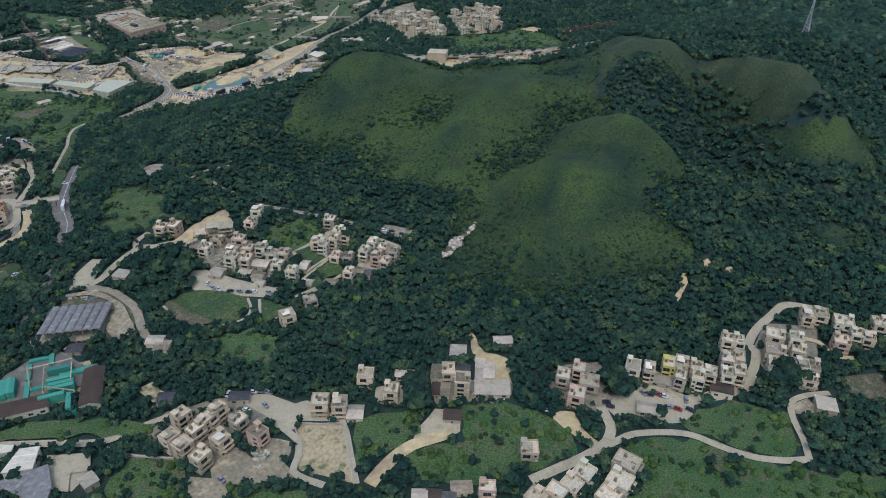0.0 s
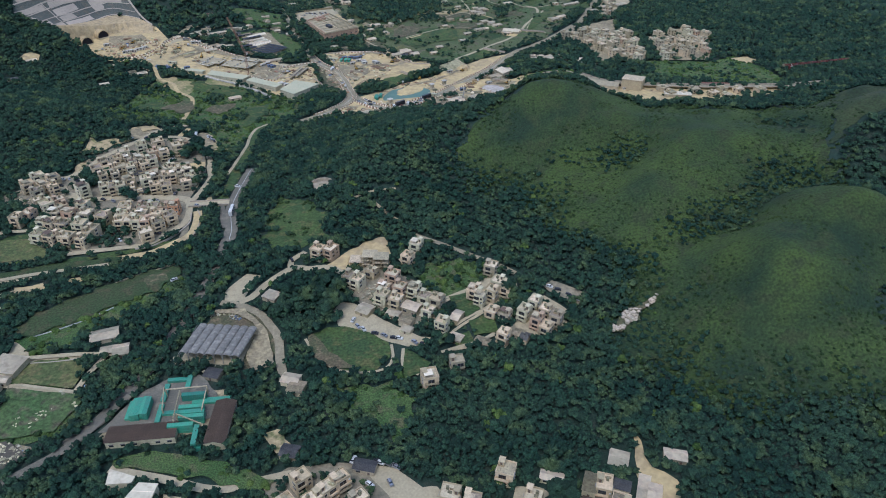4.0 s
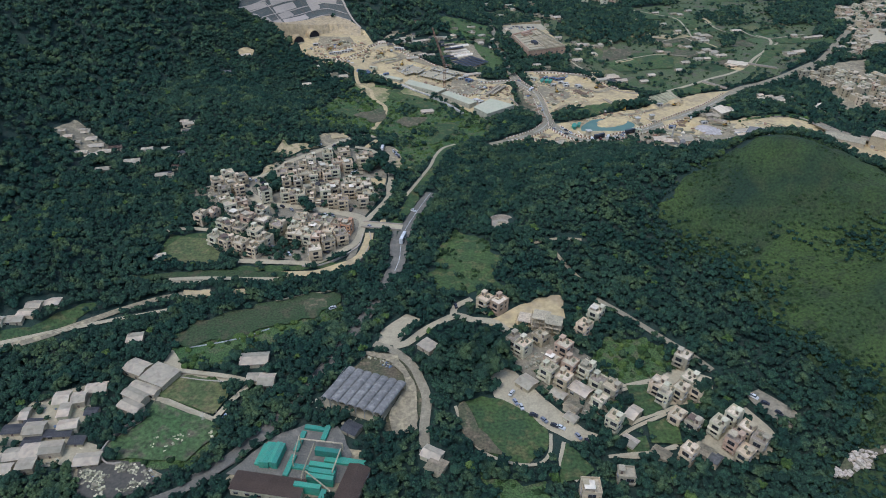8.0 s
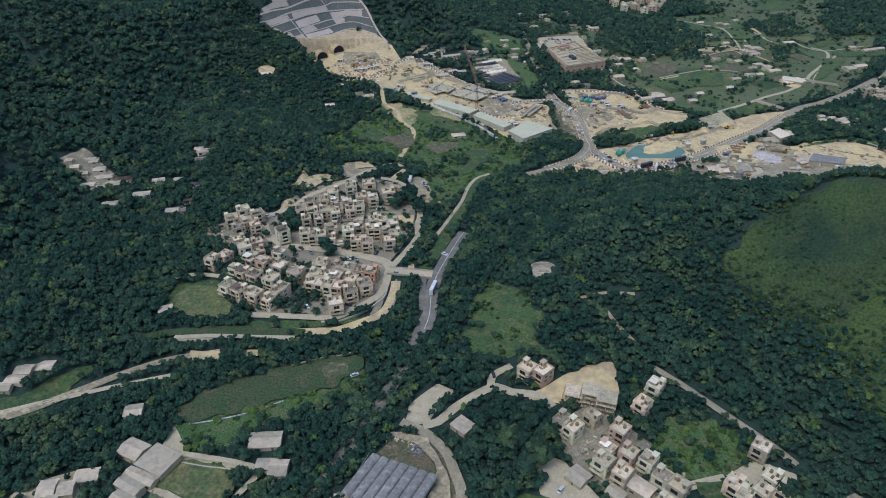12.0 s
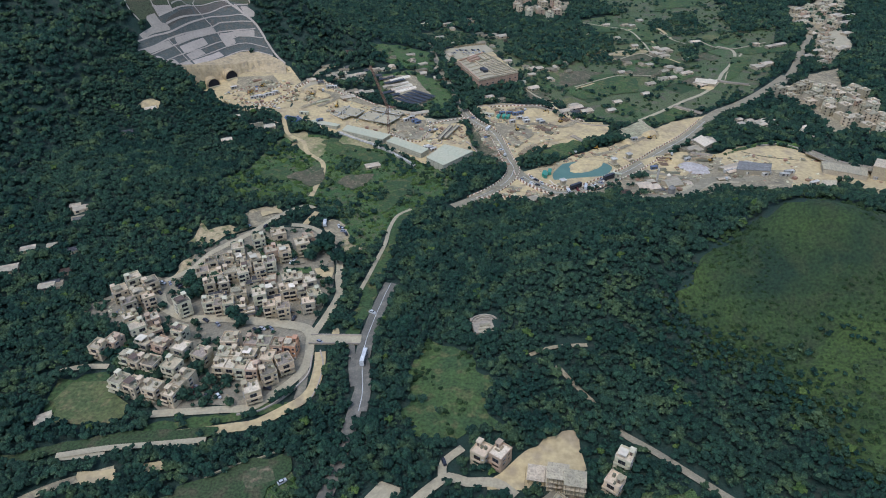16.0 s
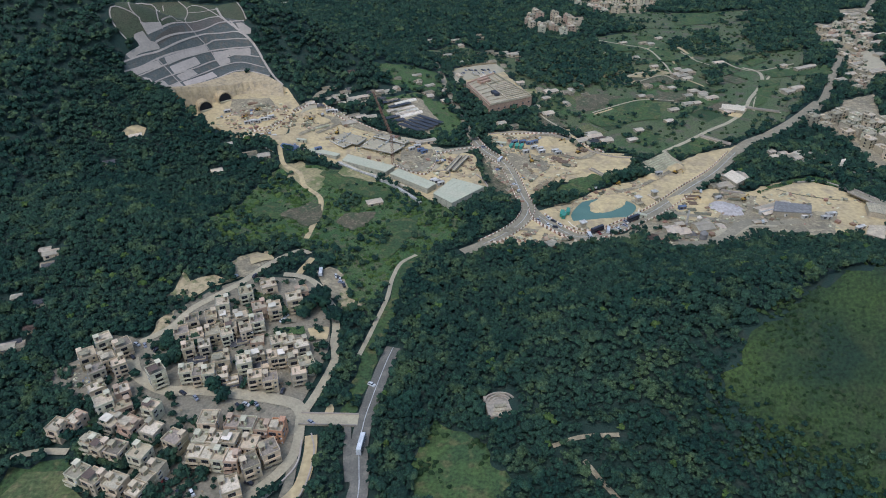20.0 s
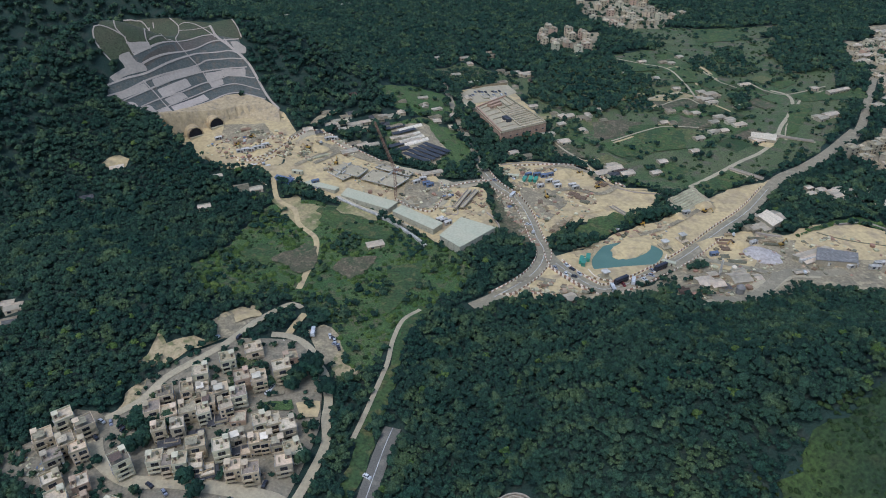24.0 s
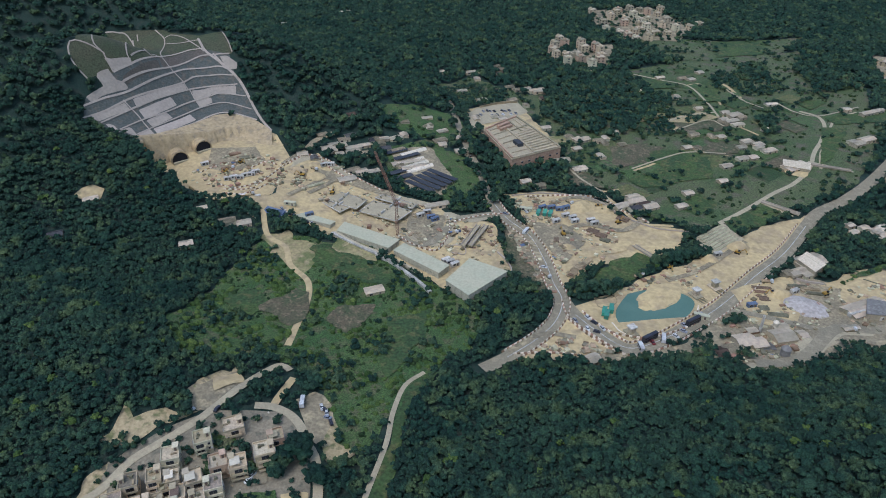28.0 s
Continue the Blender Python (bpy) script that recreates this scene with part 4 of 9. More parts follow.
def house(x, y, w, d, storeys, turn, wall=None):
    """A flat-roofed village house: body, balconies, windows, parapet and roof stair."""
    r = house_rnd
    wall = wall or r.choice(WALLS)
    low = min(high(x + a * w / 2, y + b * d / 2) for a in (-1, 0, 1) for b in (-1, 0, 1))
    base = max(low, high(x, y) - 2.0)
    h = storeys * STOREY
    hw, hd = w / 2, d / 2
    bm = bmesh.new()
    box(bm, -hw, -hd, -2.5, hw, hd, h)
    bmesh.ops.bevel(bm, geom=[e for e in bm.edges if abs(e.verts[0].co.z - e.verts[1].co.z) > 1], offset=0.12, segments=1, affect="EDGES")
    top = part("village_house", bm, wall)
    kind = "one-storey" if storeys == 1 else ("two-storey" if storeys == 2 else "%s-storey" % {3: "three", 4: "four"}[storeys])
    tagged(top, "%s %s house with a flat cement roof" % (kind, WORDS[wall]), "house", "village houses")
    top.matrix_basis = pose(x, y, base, 0, 0, turn)
    t, p = 0.18, r.choice((0.8, 1.0, 1.1))
    part("roof", boxes((-hw + 0.2, -hd + 0.2, h, hw - 0.2, hd - 0.2, h + 0.08)), r.choice(("roof_cement", "roof_pale", "roof_pale", "roof_pale", "wall_cream", "wall_cream", "wall_grey", "roof_dull")), top)
    part("parapet", boxes((-hw - 0.05, -hd - 0.05, h, hw + 0.05, -hd + t, h + p), (-hw - 0.05, hd - t, h, hw + 0.05, hd + 0.05, h + p), (-hw - 0.05, -hd + t, h, -hw + t, hd - t, h + p), (hw - t, -hd + t, h, hw + 0.05, hd - t, h + p)), wall, top)
    for k in range(1, storeys if r.random() < 0.25 else 1):
        part("floor_band", boxes((-hw - 0.08, -hd - 0.08, k * STOREY - 0.22, hw + 0.08, hd + 0.08, k * STOREY)), "wall_white" if wall != "wall_white" else "wall_grey", top)
    if storeys > 1:
        sx, sy, sw, sd = r.choice((-1, 1)) * (hw - 1.5), r.choice((0.2, 0.9)) * (hd - 1.7), 1.15, 1.45
        stair = part("stair_house", boxes((sx - sw, sy - sd, h + 0.08, sx + sw, sy + sd, h + 2.5), (sx - sw - 0.25, sy - sd - 0.25, h + 2.5, sx + sw + 0.25, sy + sd + 0.25, h + 2.68)), wall, top)
        piece("door", DOOR, stair, sx, sy - sd, h + 0.09)
        chance = r.random()
        if chance < 0.28:
            part("roof_canopy", boxes((-hw * 0.85, -hd * 0.85, h + 2.35, hw * 0.3, hd * 0.3, h + 2.43), *((a, b, h, a + 0.1, b + 0.1, h + 2.35) for a in (-hw * 0.84, hw * 0.28) for b in (-hd * 0.84, hd * 0.28))), r.choice(("roof_white", "roof_cement", "roof_cement", "roof_brown")), top, "thin metal canopy on posts")
        elif chance < 0.7:
            piece("water_tank", TANK, top, -sx * 0.6, hd * 0.3, h + 0.08, label="small steel water tank")
    for k in range(r.choice((1, 1, 2))):
        piece("roof_box", ROOF_BOXES[r.randrange(3)], top, r.uniform(-hw + 1, hw - 1), r.uniform(-hd + 1, hd - 1), h + 0.08, r.choice((0, 90)))
    front = r.choice((1.1, 1.3, 1.5))
    bw = hw * r.choice((0.62, 0.8, 0.94))
    bx = r.choice((-1, 0, 1)) * (hw - bw)
    for k in range(storeys):
        z = k * STOREY
        if k:
            balcony = part("balcony", boxes((bx - bw, -hd - front, z - 0.2, bx + bw, -hd + 0.02, z), (bx - bw, -hd - front, z, bx + bw, -hd - front + 0.12, z + 1.0), (bx - bw, -hd - front + 0.12, z, bx - bw + 0.12, -hd, z + 1.0), (bx + bw - 0.12, -hd - front + 0.12, z, bx + bw, -hd, z + 1.0)), wall, top)
            piece("balcony_door", FRENCH, balcony, bx, -hd - 0.01, z + 0.05)
            if abs(bx) > 0.8:
                piece("window", WINDOW_SMALL, top, -hw * 0.62 * (1 if bx > 0 else -1), -hd - 0.01, z + 0.9)
        else:
            piece("door", DOOR, top, bx * 0.5, -hd - 0.01, 0.05)
            piece("window", WINDOW, top, -hw * 0.55, -hd - 0.01, 0.9)
        for side in (-1, 1):
            if k:
                piece("window", WINDOW, top, side * (hw + 0.01), -hd * 0.45, z + 0.85, 90 * side)
            if k and side > 0 and r.random() < 0.5:
                piece("window", WINDOW_SMALL, top, side * (hw + 0.01), hd * 0.4, z + 1.0, 90 * side)
        if r.random() < 0.14:
            piece("air_conditioner", AIRCON, top, hw * 0.8, -hd - 0.01, z + 1.2)
    HOUSE_AT.append((x, y, max(w, d) * 0.55))
    mark_disc(x, y, max(w, d) * 0.62, BARE)
    return top


def houses(turn, rows):
    for x, y, w, d, n in rows:
        house(x, y, 0.9 * w if w > 8 else w, 0.9 * d if d > 8 else d, n, turn + house_rnd.uniform(-4, 4))


SHED_ROOFS = ["roof_white"] * 8 + ["roof_cement"] * 4 + ["roof_dark", "roof_brown", "roof_steel"]
ROOF_WORDS = {"roof_white": "dull white sheet-metal", "roof_cement": "grey cement-sheet", "roof_dark": "dark", "roof_brown": "rusty brown", "roof_steel": "grey steel", "roof_blue": "blue", "roof_pale_green": "pale green", "roof_tile_red": "red-brown"}


def shed(x, y, w, d, h, turn, roof=None, name="shed", wall=None):
    """A low building under a shallow pitched sheet roof with its ribs and eaves."""
    r = house_rnd
    roof = roof or r.choice(SHED_ROOFS)
    hw, hd = w / 2, d / 2
    base = min(high(x + a * hw, y + b * hd) for a in (-1, 1) for b in (-1, 1))
    hh = h - r.uniform(0.8, 1.2)
    e, rise = 0.4, min(hd * 0.3, 1.6) if r.random() < 0.7 else 0.35
    bm = bmesh.new()
    ends = [[bm.verts.new((a, b, c)) for b, c in ((-hd, -1.5), (hd, -1.5), (hd, hh - 0.06), (0, hh + rise - 0.06), (-hd, hh - 0.06))] for a in (-hw, hw)]
    bm.faces.new(ends[0][::-1])
    bm.faces.new(ends[1])
    for k in range(5):
        bm.faces.new((ends[0][k], ends[0][(k + 1) % 5], ends[1][(k + 1) % 5], ends[1][k]))
    top = part(name, bm, wall or r.choice(("wall_grey", "wall_white", "wall_cream", "wall_grey")))
    tagged(top, "low building with a %s pitched roof" % ROOF_WORDS[roof], "shed", "low sheds")
    top.matrix_basis = pose(x, y, base, 0, 0, turn)
    for side in (-1, 1):
        bm = bmesh.new()
        v = [bm.verts.new(p) for p in ((-hw - e, side * (hd + e), hh), (hw + e, side * (hd + e), hh), (hw + e, 0, hh + rise), (-hw - e, 0, hh + rise))]
        bm.faces.new(v if side < 0 else v[::-1])
        bmesh.ops.solidify(bm, geom=bm.faces[:], thickness=0.14)
        part("roof_slope", bm, roof, top)
    n = max(1, int(w / 5))
    for k in range(n):
        if k == n // 2:
            piece("door", DOOR, top, -hw + (k + 0.5) * w / n, -hd - 0.01, 0.05)
        else:
            piece("window", WINDOW, top, -hw + (k + 0.5) * w / n, -hd - 0.01, 1.0)
    HOUSE_AT.append((x, y, max(w, d) * 0.55))
    c, s = math.cos(radians(turn)), math.sin(radians(turn))
    mark([(x + c * a - s * b, y + s * a + c * b) for a, b in ((-hw - 2, -hd - 2), (hw + 2, -hd - 2), (hw + 2, hd + 2), (-hw - 2, hd + 2))], BARE)
    return top


def sheds(turn, rows, roof=None):
    for x, y, w, d, h in rows:
        shed(x, y, w, d, h, turn + house_rnd.uniform(-3, 3), roof)


# ---- village houses ----
houses(35, [(-182.9, 186.4, 9.8, 9.3, 3), (-170.7, 181.9, 9.8, 9.3, 3), (-186.7, 173.6, 9.8, 9.3, 3), (-174.6, 170.8, 8.2, 9.3, 3), (-167.2, 167.1, 8.2, 9.3, 3), (-177.1, 161.8, 9.2, 9.3, 3), (-143.7, 157.7, 9.3, 9.3, 4), (-164.0, 138.4, 9.5, 9.3, 3), (-154.5, 137.7, 9.3, 8.2, 2), (-173.1, 151.0, 9.3, 7.2, 2), (-159.4, 149.3, 8.2, 8.2, 2)])
houses(-22, [(-179.4, 122.1, 8.3, 9.3, 3), (-172.7, 127.1, 8.3, 9.3, 3), (-154.7, 125.1, 9.8, 9.3, 3), (-144.8, 122.8, 9.8, 9.3, 3), (-159.9, 112.8, 6.8, 8.2, 3), (-153.9, 109.5, 6.8, 8.2, 3), (-145.5, 107.4, 8.6, 9.3, 3), (-134.1, 105.2, 9.8, 9.3, 3), (-133.2, 119.2, 9.8, 9.3, 3), (-120.6, 113.5, 9.8, 9.3, 3), (-157.8, 94.4, 8.9, 9.3, 3), (-149.3, 91.3, 8.9, 9.3, 3), (-138.9, 88.6, 9.8, 9.3, 3), (-128.0, 84.2, 6.4, 7.8, 3), (-126.5, 90.1, 6.4, 7.8, 3), (-123.8, 96.3, 6.6, 8.0, 3)])
houses(-22, [(-138.5, 134.3, 8.2, 8.2, 3)])
houses(20, [(-123.2, 215.2, 8.8, 9.3, 3), (-111.4, 224.5, 8.8, 9.3, 3), (-100.0, 234.8, 10.3, 10.3, 2), (-81.0, 217.0, 10.3, 9.3, 4), (-78.2, 227.0, 8.2, 8.2, 3), (-137.4, 201.1, 8.8, 9.3, 3), (-127.0, 203.9, 6.4, 7.8, 3), (-119.1, 203.8, 6.4, 7.8, 3), (-109.7, 203.3, 8.7, 9.3, 3), (-100.9, 211.9, 8.7, 9.3, 3), (-92.1, 211.7, 8.7, 9.3, 3), (-100.2, 200.7, 8.8, 9.3, 3), (-121.6, 200.5, 6.4, 6.2, 2), (-113.9, 195.5, 6.4, 7.8, 3), (-122.9, 190.6, 8.0, 9.3, 3), (-114.9, 189.4, 6.4, 7.8, 3)])
houses(20, [(-104.8, 192.8, 6.4, 7.8, 3), (-140.6, 191.0, 8.8, 9.3, 3), (-131.4, 188.2, 8.7, 9.3, 3), (-133.3, 178.6, 6.7, 8.1, 3), (-124.8, 180.4, 6.4, 7.8, 3), (-112.9, 169.0, 10.4, 9.3, 3), (-95.1, 175.5, 8.2, 8.2, 2), (-85.5, 182.7, 6.6, 8.0, 3), (-78.8, 182.7, 6.6, 8.0, 3), (-71.4, 179.9, 7.8, 9.2, 3), (-85.1, 170.9, 6.4, 7.8, 3), (-80.0, 171.8, 6.4, 7.8, 3), (-74.1, 169.2, 6.4, 7.8, 3), (-66.4, 165.5, 7.8, 9.2, 3), (-100.2, 167.2, 8.8, 9.3, 3)])
houses(14, [(-129.0, 160.6, 7.2, 8.2, 3), (-122.1, 158.5, 6.4, 7.8, 3), (-117.0, 159.3, 6.4, 7.8, 3), (-110.1, 159.0, 6.4, 7.2, 2), (-91.7, 155.3, 8.2, 8.2, 3), (-83.3, 153.6, 8.2, 8.2, 3), (-69.2, 158.1, 7.8, 8.2, 3), (-106.6, 189.2, 6.4, 7.2, 1), (-98.2, 189.1, 7.6, 7.2, 1), (-88.8, 169.1, 6.4, 6.2, 1), (-127.0, 176.0, 6.4, 6.2, 1), (-104.7, 157.2, 6.4, 7.2, 1)])
house(-73.3, 119.8, 6.9, 8.3, 3, -7, "wall_orange")
houses(-7, [(-107.6, 125.7, 10.3, 10.3, 3), (-95.1, 122.4, 7.1, 8.5, 3), (-88.0, 121.8, 7.1, 8.5, 3), (-80.3, 119.9, 6.9, 8.3, 3), (-108.0, 113.6, 6.5, 7.9, 3), (-101.5, 112.7, 6.5, 7.9, 3), (-94.0, 112.5, 7.4, 8.8, 3), (-84.3, 109.5, 7.8, 9.3, 3), (-108.2, 104.6, 6.4, 7.8, 3), (-102.1, 103.7, 6.4, 7.8, 3), (-96.5, 102.4, 6.4, 7.8, 3), (-90.4, 101.5, 6.4, 7.8, 3)])
houses(25, [(-82.1, 98.6, 8.7, 10.1, 3), (-75.0, 106.5, 9.3, 10.3, 3), (-88.0, 85.7, 9.3, 10.3, 3)])

houses(-38, [(26.3, 40.7, 8.4, 9.1, 3), (34.5, 39.4, 8.2, 10.2, 3), (90.8, 35.2, 8.1, 8.7, 3), (83.1, 22.2, 7.1, 8.2, 3), (44.2, 6.9, 7.1, 7.8, 3), (48.8, 3.3, 7.0, 9.1, 3), (58.5, 13.3, 8.8, 6.6, 2), (70.7, 4.0, 7.8, 8.4, 3), (61.9, -15.5, 8.6, 7.4, 3), (69.4, -21.4, 7.1, 7.4, 3), (64.0, -8.0, 7.7, 6.9, 3), (73.2, -10.0, 7.3, 7.3, 3), (81.7, -12.9, 6.7, 7.2, 3), (87.2, -19.6, 7.4, 7.3, 2), (93.0, -26.1, 7.9, 7.9, 3), (86.9, -32.6, 6.6, 7.1, 2), (92.1, -47.3, 6.9, 7.1, 3), (132.5, -1.8, 7.4, 7.8, 3)])
houses(-42, [(116.4, -22.6, 6.7, 8.7, 3), (119.3, -28.6, 5.8, 7.8, 3), (127.1, -25.8, 7.1, 7.3, 3), (132.6, -18.3, 6.8, 7.9, 3), (136.4, -25.1, 6.1, 7.9, 3), (123.1, -40.8, 6.5, 7.8, 2), (130.0, -44.7, 6.6, 6.9, 2), (140.9, -46.9, 6.6, 7.7, 3), (149.1, -40.7, 6.1, 7.5, 3), (153.0, -49.1, 6.5, 6.9, 3), (157.2, -55.7, 6.7, 7.9, 3), (145.8, -55.7, 6.5, 7.3, 3), (148.6, -63.8, 6.1, 7.4, 3), (123.8, -64.1, 6.3, 6.6, 3)])
houses(30, [(10.2, -141.0, 8.0, 6.8, 3), (26.9, -144.7, 8.0, 6.0, 3), (21.0, -148.9, 8.4, 6.1, 3), (34.3, -156.7, 8.1, 6.1, 3), (14.9, -153.2, 8.7, 6.1, 3), (3.4, -153.1, 8.4, 6.9, 3), (7.9, -160.3, 8.5, 7.1, 3), (24.1, -164.4, 7.2, 8.2, 3), (14.1, -170.5, 8.0, 6.7, 3), (40.7, -168.4, 8.1, 8.3, 3)])
houses(-29, [(73.0, -162.5, 9.4, 8.0, 3), (81.0, -168.4, 8.1, 8.9, 3), (99.4, -155.8, 7.9, 7.9, 3), (106.8, -172.0, 7.3, 8.1, 3), (139.6, -170.3, 6.8, 9.9, 2), (140.0, -184.9, 7.5, 8.6, 4), (120.4, -244.8, 7.1, 5.9, 3)])
house(149.0, -233.4, 8, 8, 2, -29, "wall_grey")
house(243.2, -219.1, 6.4, 9.2, 3, -41, "wall_yellow")
houses(-44, [(188.7, -202.4, 6.6, 8.5, 3), (187.1, -216.1, 8.7, 9.5, 3), (199.6, -210.1, 10.7, 9.9, 2), (198.8, -201.8, 6.2, 6.6, 3), (225.0, -212.7, 7.3, 10.1, 3), (231.2, -218.0, 5.6, 10.0, 3), (249.8, -221.5, 6.5, 9.4, 3), (254.1, -227.6, 6.6, 8.2, 3), (242.1, -229.1, 5.6, 9.1, 3), (249.4, -233.7, 6.0, 7.8, 3), (257.5, -233.7, 6.3, 9.0, 3), (282.3, -220.6, 7.1, 7.4, 4), (286.4, -223.9, 5.8, 8.4, 4), (273.9, -229.6, 7.0, 10.4, 3), (279.6, -231.6, 5.8, 10.4, 3), (265.2, -238.1, 6.8, 8.6, 3), (271.7, -239.6, 5.9, 9.9, 3), (310.9, -227.4, 10.7, 8.7, 3), (301.1, -236.4, 10.9, 9.2, 3), (294.5, -243.8, 10.0, 7.9, 3), (316.0, -236.0, 6.6, 7.6, 4), (312.4, -241.5, 7.1, 9.1, 3), (304.4, -250.7, 6.5, 8.4, 3), (308.9, -253.8, 6.2, 9.4, 3), (302.3, -257.6, 7.9, 6.8, 2), (340.8, -223.4, 7.3, 9.8, 3), (348.1, -226.1, 8.7, 10.2, 3), (354.2, -236.4, 11.2, 10.2, 3), (339.9, -246.5, 9.1, 9.1, 3), (352.5, -246.3, 6.9, 8.6, 3), (355.8, -250.8, 6.5, 9.6, 3), (372.1, -245.7, 7.5, 9.7, 3)])

houses(27, [(183.9, -259.1, 10.3, 12.4, 2), (174.7, -265.8, 10.1, 11.3, 2), (165.4, -270.0, 10.1, 10.3, 2), (163.7, -255.1, 9.3, 9.3, 2), (154.6, -258.2, 7.9, 9.3, 2), (146.6, -258.4, 7.9, 9.3, 2), (137.7, -256.8, 9.0, 9.3, 2)])
# ---- sheds ----
sheds(-19, [(-154.3, -31.1, 11.6, 9.7, 5), (-139.4, -36.3, 15.1, 13.5, 6), (-143.6, -45.4, 15.6, 5.1, 5), (-146.0, -50.8, 13.1, 5.7, 5), (-144.8, -58.4, 12.2, 6.5, 5)], "roof_white")
sheds(14, [(-168.5, -47.0, 9.9, 6.9, 4), (-167.2, -7.3, 8.3, 7.5, 4), (-181.3, -56.6, 7.1, 8.8, 5), (-172.8, -55.8, 6.3, 7.3, 5), (-175.5, -64.5, 5.0, 9.1, 5), (-193.9, -67.7, 3.8, 8.1, 4), (-183.2, -77.0, 9.2, 7.7, 5), (-168.9, -72.9, 8.6, 5.9, 5), (-168.9, -87.4, 9.8, 7.3, 5), (-177.4, -89.8, 7.2, 8.3, 5), (-184.2, -92.0, 8.2, 7.4, 4), (-191.6, -96.4, 6.1, 6.4, 4), (-184.0, -100.6, 7.3, 6.0, 4), (-175.1, -97.1, 7.3, 6.6, 5), (-149.5, -91.3, 11.0, 7.1, 4)], "roof_white")
sheds(8, [(-171.5, -77.6, 12.5, 4.4, 3.5), (-193.7, -77.3, 9.7, 5.8, 3.5), (-181.0, -83.4, 8, 5, 3.4), (-160.5, -80.6, 7, 5, 3.4), (-187.5, -72.0, 8, 4.5, 3.2), (-163.0, -62.5, 6, 5, 3.2)], "roof_dark")
sheds(8, [(-95.4, -17.5, 14.6, 9.3, 4), (-83.9, -33.0, 8, 9, 4), (-90.3, -31.0, 9, 6, 3.5), (-247.1, -8.3, 10, 6, 4), (-238.0, -5.1, 10, 6, 4), (-234.3, 1.4, 9, 7, 4), (-233.1, 7.3, 8, 7, 4), (-225.7, 12.6, 9, 7, 4)], "roof_white")
sheds(-38, [(50.8, -21.4, 8.6, 8.9, 4), (77.9, -25.4, 10.1, 7.6, 5), (66.7, -28.9, 7.6, 5.5, 4), (73.1, -37.2, 7.5, 5.7, 5), (102.4, -39.8, 5.0, 9.5, 5), (132.7, -61.5, 7.3, 6.3, 5), (135.8, -65.1, 4.4, 6.4, 5)])
sheds(-38, [(72.2, -44.0, 6, 5, 3.5), (98.5, -57.0, 7, 6, 4), (112.0, -63.0, 8, 6, 4), (-3.5, 2.6, 9, 8, 4)])
sheds(-29, [(87.0, -173.5, 7.7, 8.6, 4), (119.3, -160.5, 10.0, 5.0, 4), (134.3, -168.0, 5.8, 10.4, 5), (147.3, -172.1, 6.8, 5.5, 5), (129.0, -178.5, 5.0, 8.5, 4), (132.6, -180.6, 4.2, 8.9, 4), (155.1, -176.2, 4.6, 16.0, 5), (158.5, -179.7, 5.4, 11.3, 5), (154.5, -189.9, 17.4, 10.3, 4), (152.2, -157.1, 8.4, 9.0, 4), (128.0, -197.6, 8.4, 6.5, 4), (94.4, -232.2, 6.3, 5.5, 5), (99.7, -235.1, 6.6, 6.0, 5), (105.2, -239.0, 5.5, 4.5, 5)])
sheds(-42, [(258.7, -241.9, 10.5, 8.5, 5), (236.0, -223.0, 12.4, 8.0, 4), (296.7, -273.0, 9.1, 9.3, 5), (216.3, -236.2, 11.1, 7.5, 4)])
sheds(-25, [(5.4, -121.3, 8, 7, 4), (38.9, -136.4, 10, 6, 4), (178.2, -160.4, 10, 6, 4), (220.7, -209.1, 6, 6, 4), (6.7, -72.8, 9, 7, 4), (9.4, -79.4, 8, 8, 4), (112.5, -236.5, 9, 6, 4.5)])
sheds(-25, [(-33.4, -60.6, 8, 7, 3.5)])
sheds(20, [(-32.5, -159.5, 6, 7, 5)], "roof_white")
sheds(22, [(-44.0, 361.0, 12, 7, 4), (-143.9, 433.6, 10, 7, 4), (-89.7, 548.8, 14, 8, 4), (-76.9, 542.6, 12, 7, 4), (-68.1, 553.2, 10, 6, 4), (-98.6, 542.4, 9, 6, 4), (-77.2, 499.8, 14, 8, 4), (-66.9, 512.9, 10, 7, 4), (-0.9, 469.2, 10, 6, 4), (-9.7, 466.3, 9, 6, 4), (-32.5, 531.6, 22, 6, 4), (-25.1, 525.0, 20, 6, 4), (114.9, 528.4, 10, 8, 4), (149.6, 477.2, 14, 9, 4), (158.7, 468.3, 12, 9, 4), (136.5, 468.3, 10, 7, 4), (298.7, 534.4, 24, 12, 4), (285.8, 646.0, 14, 9, 4)], "roof_white")
sheds(22, [(270.6, 634.1, 8, 7, 4), (240.4, 754.8, 10, 6, 4), (288.5, 565.1, 12, 7, 4), (274.7, 583.6, 10, 7, 4), (282.8, 577.3, 9, 7, 4), (265.2, 571.1, 9, 6, 4), (183.1, 468.4, 9, 6, 4), (95.6, 610.9, 9, 6, 4), (30.6, 772.1, 12, 6, 4), (-1.9, 773.9, 12, 6, 4), (19.5, 706.8, 10, 6, 4), (98.9, 714.2, 18, 6, 4), (87.0, 717.6, 12, 6, 4), (250.0, 395.8, 20, 13, 4), (236.8, 383.0, 14, 6, 4), (261.4, 343.4, 30, 12, 4), (83.9, 293.8, 7, 7, 4), (-222.7, 973.3, 14, 7, 4)], "roof_white")
sheds(22, [(-144.4, 1041.8, 16, 8, 4)], "roof_white")
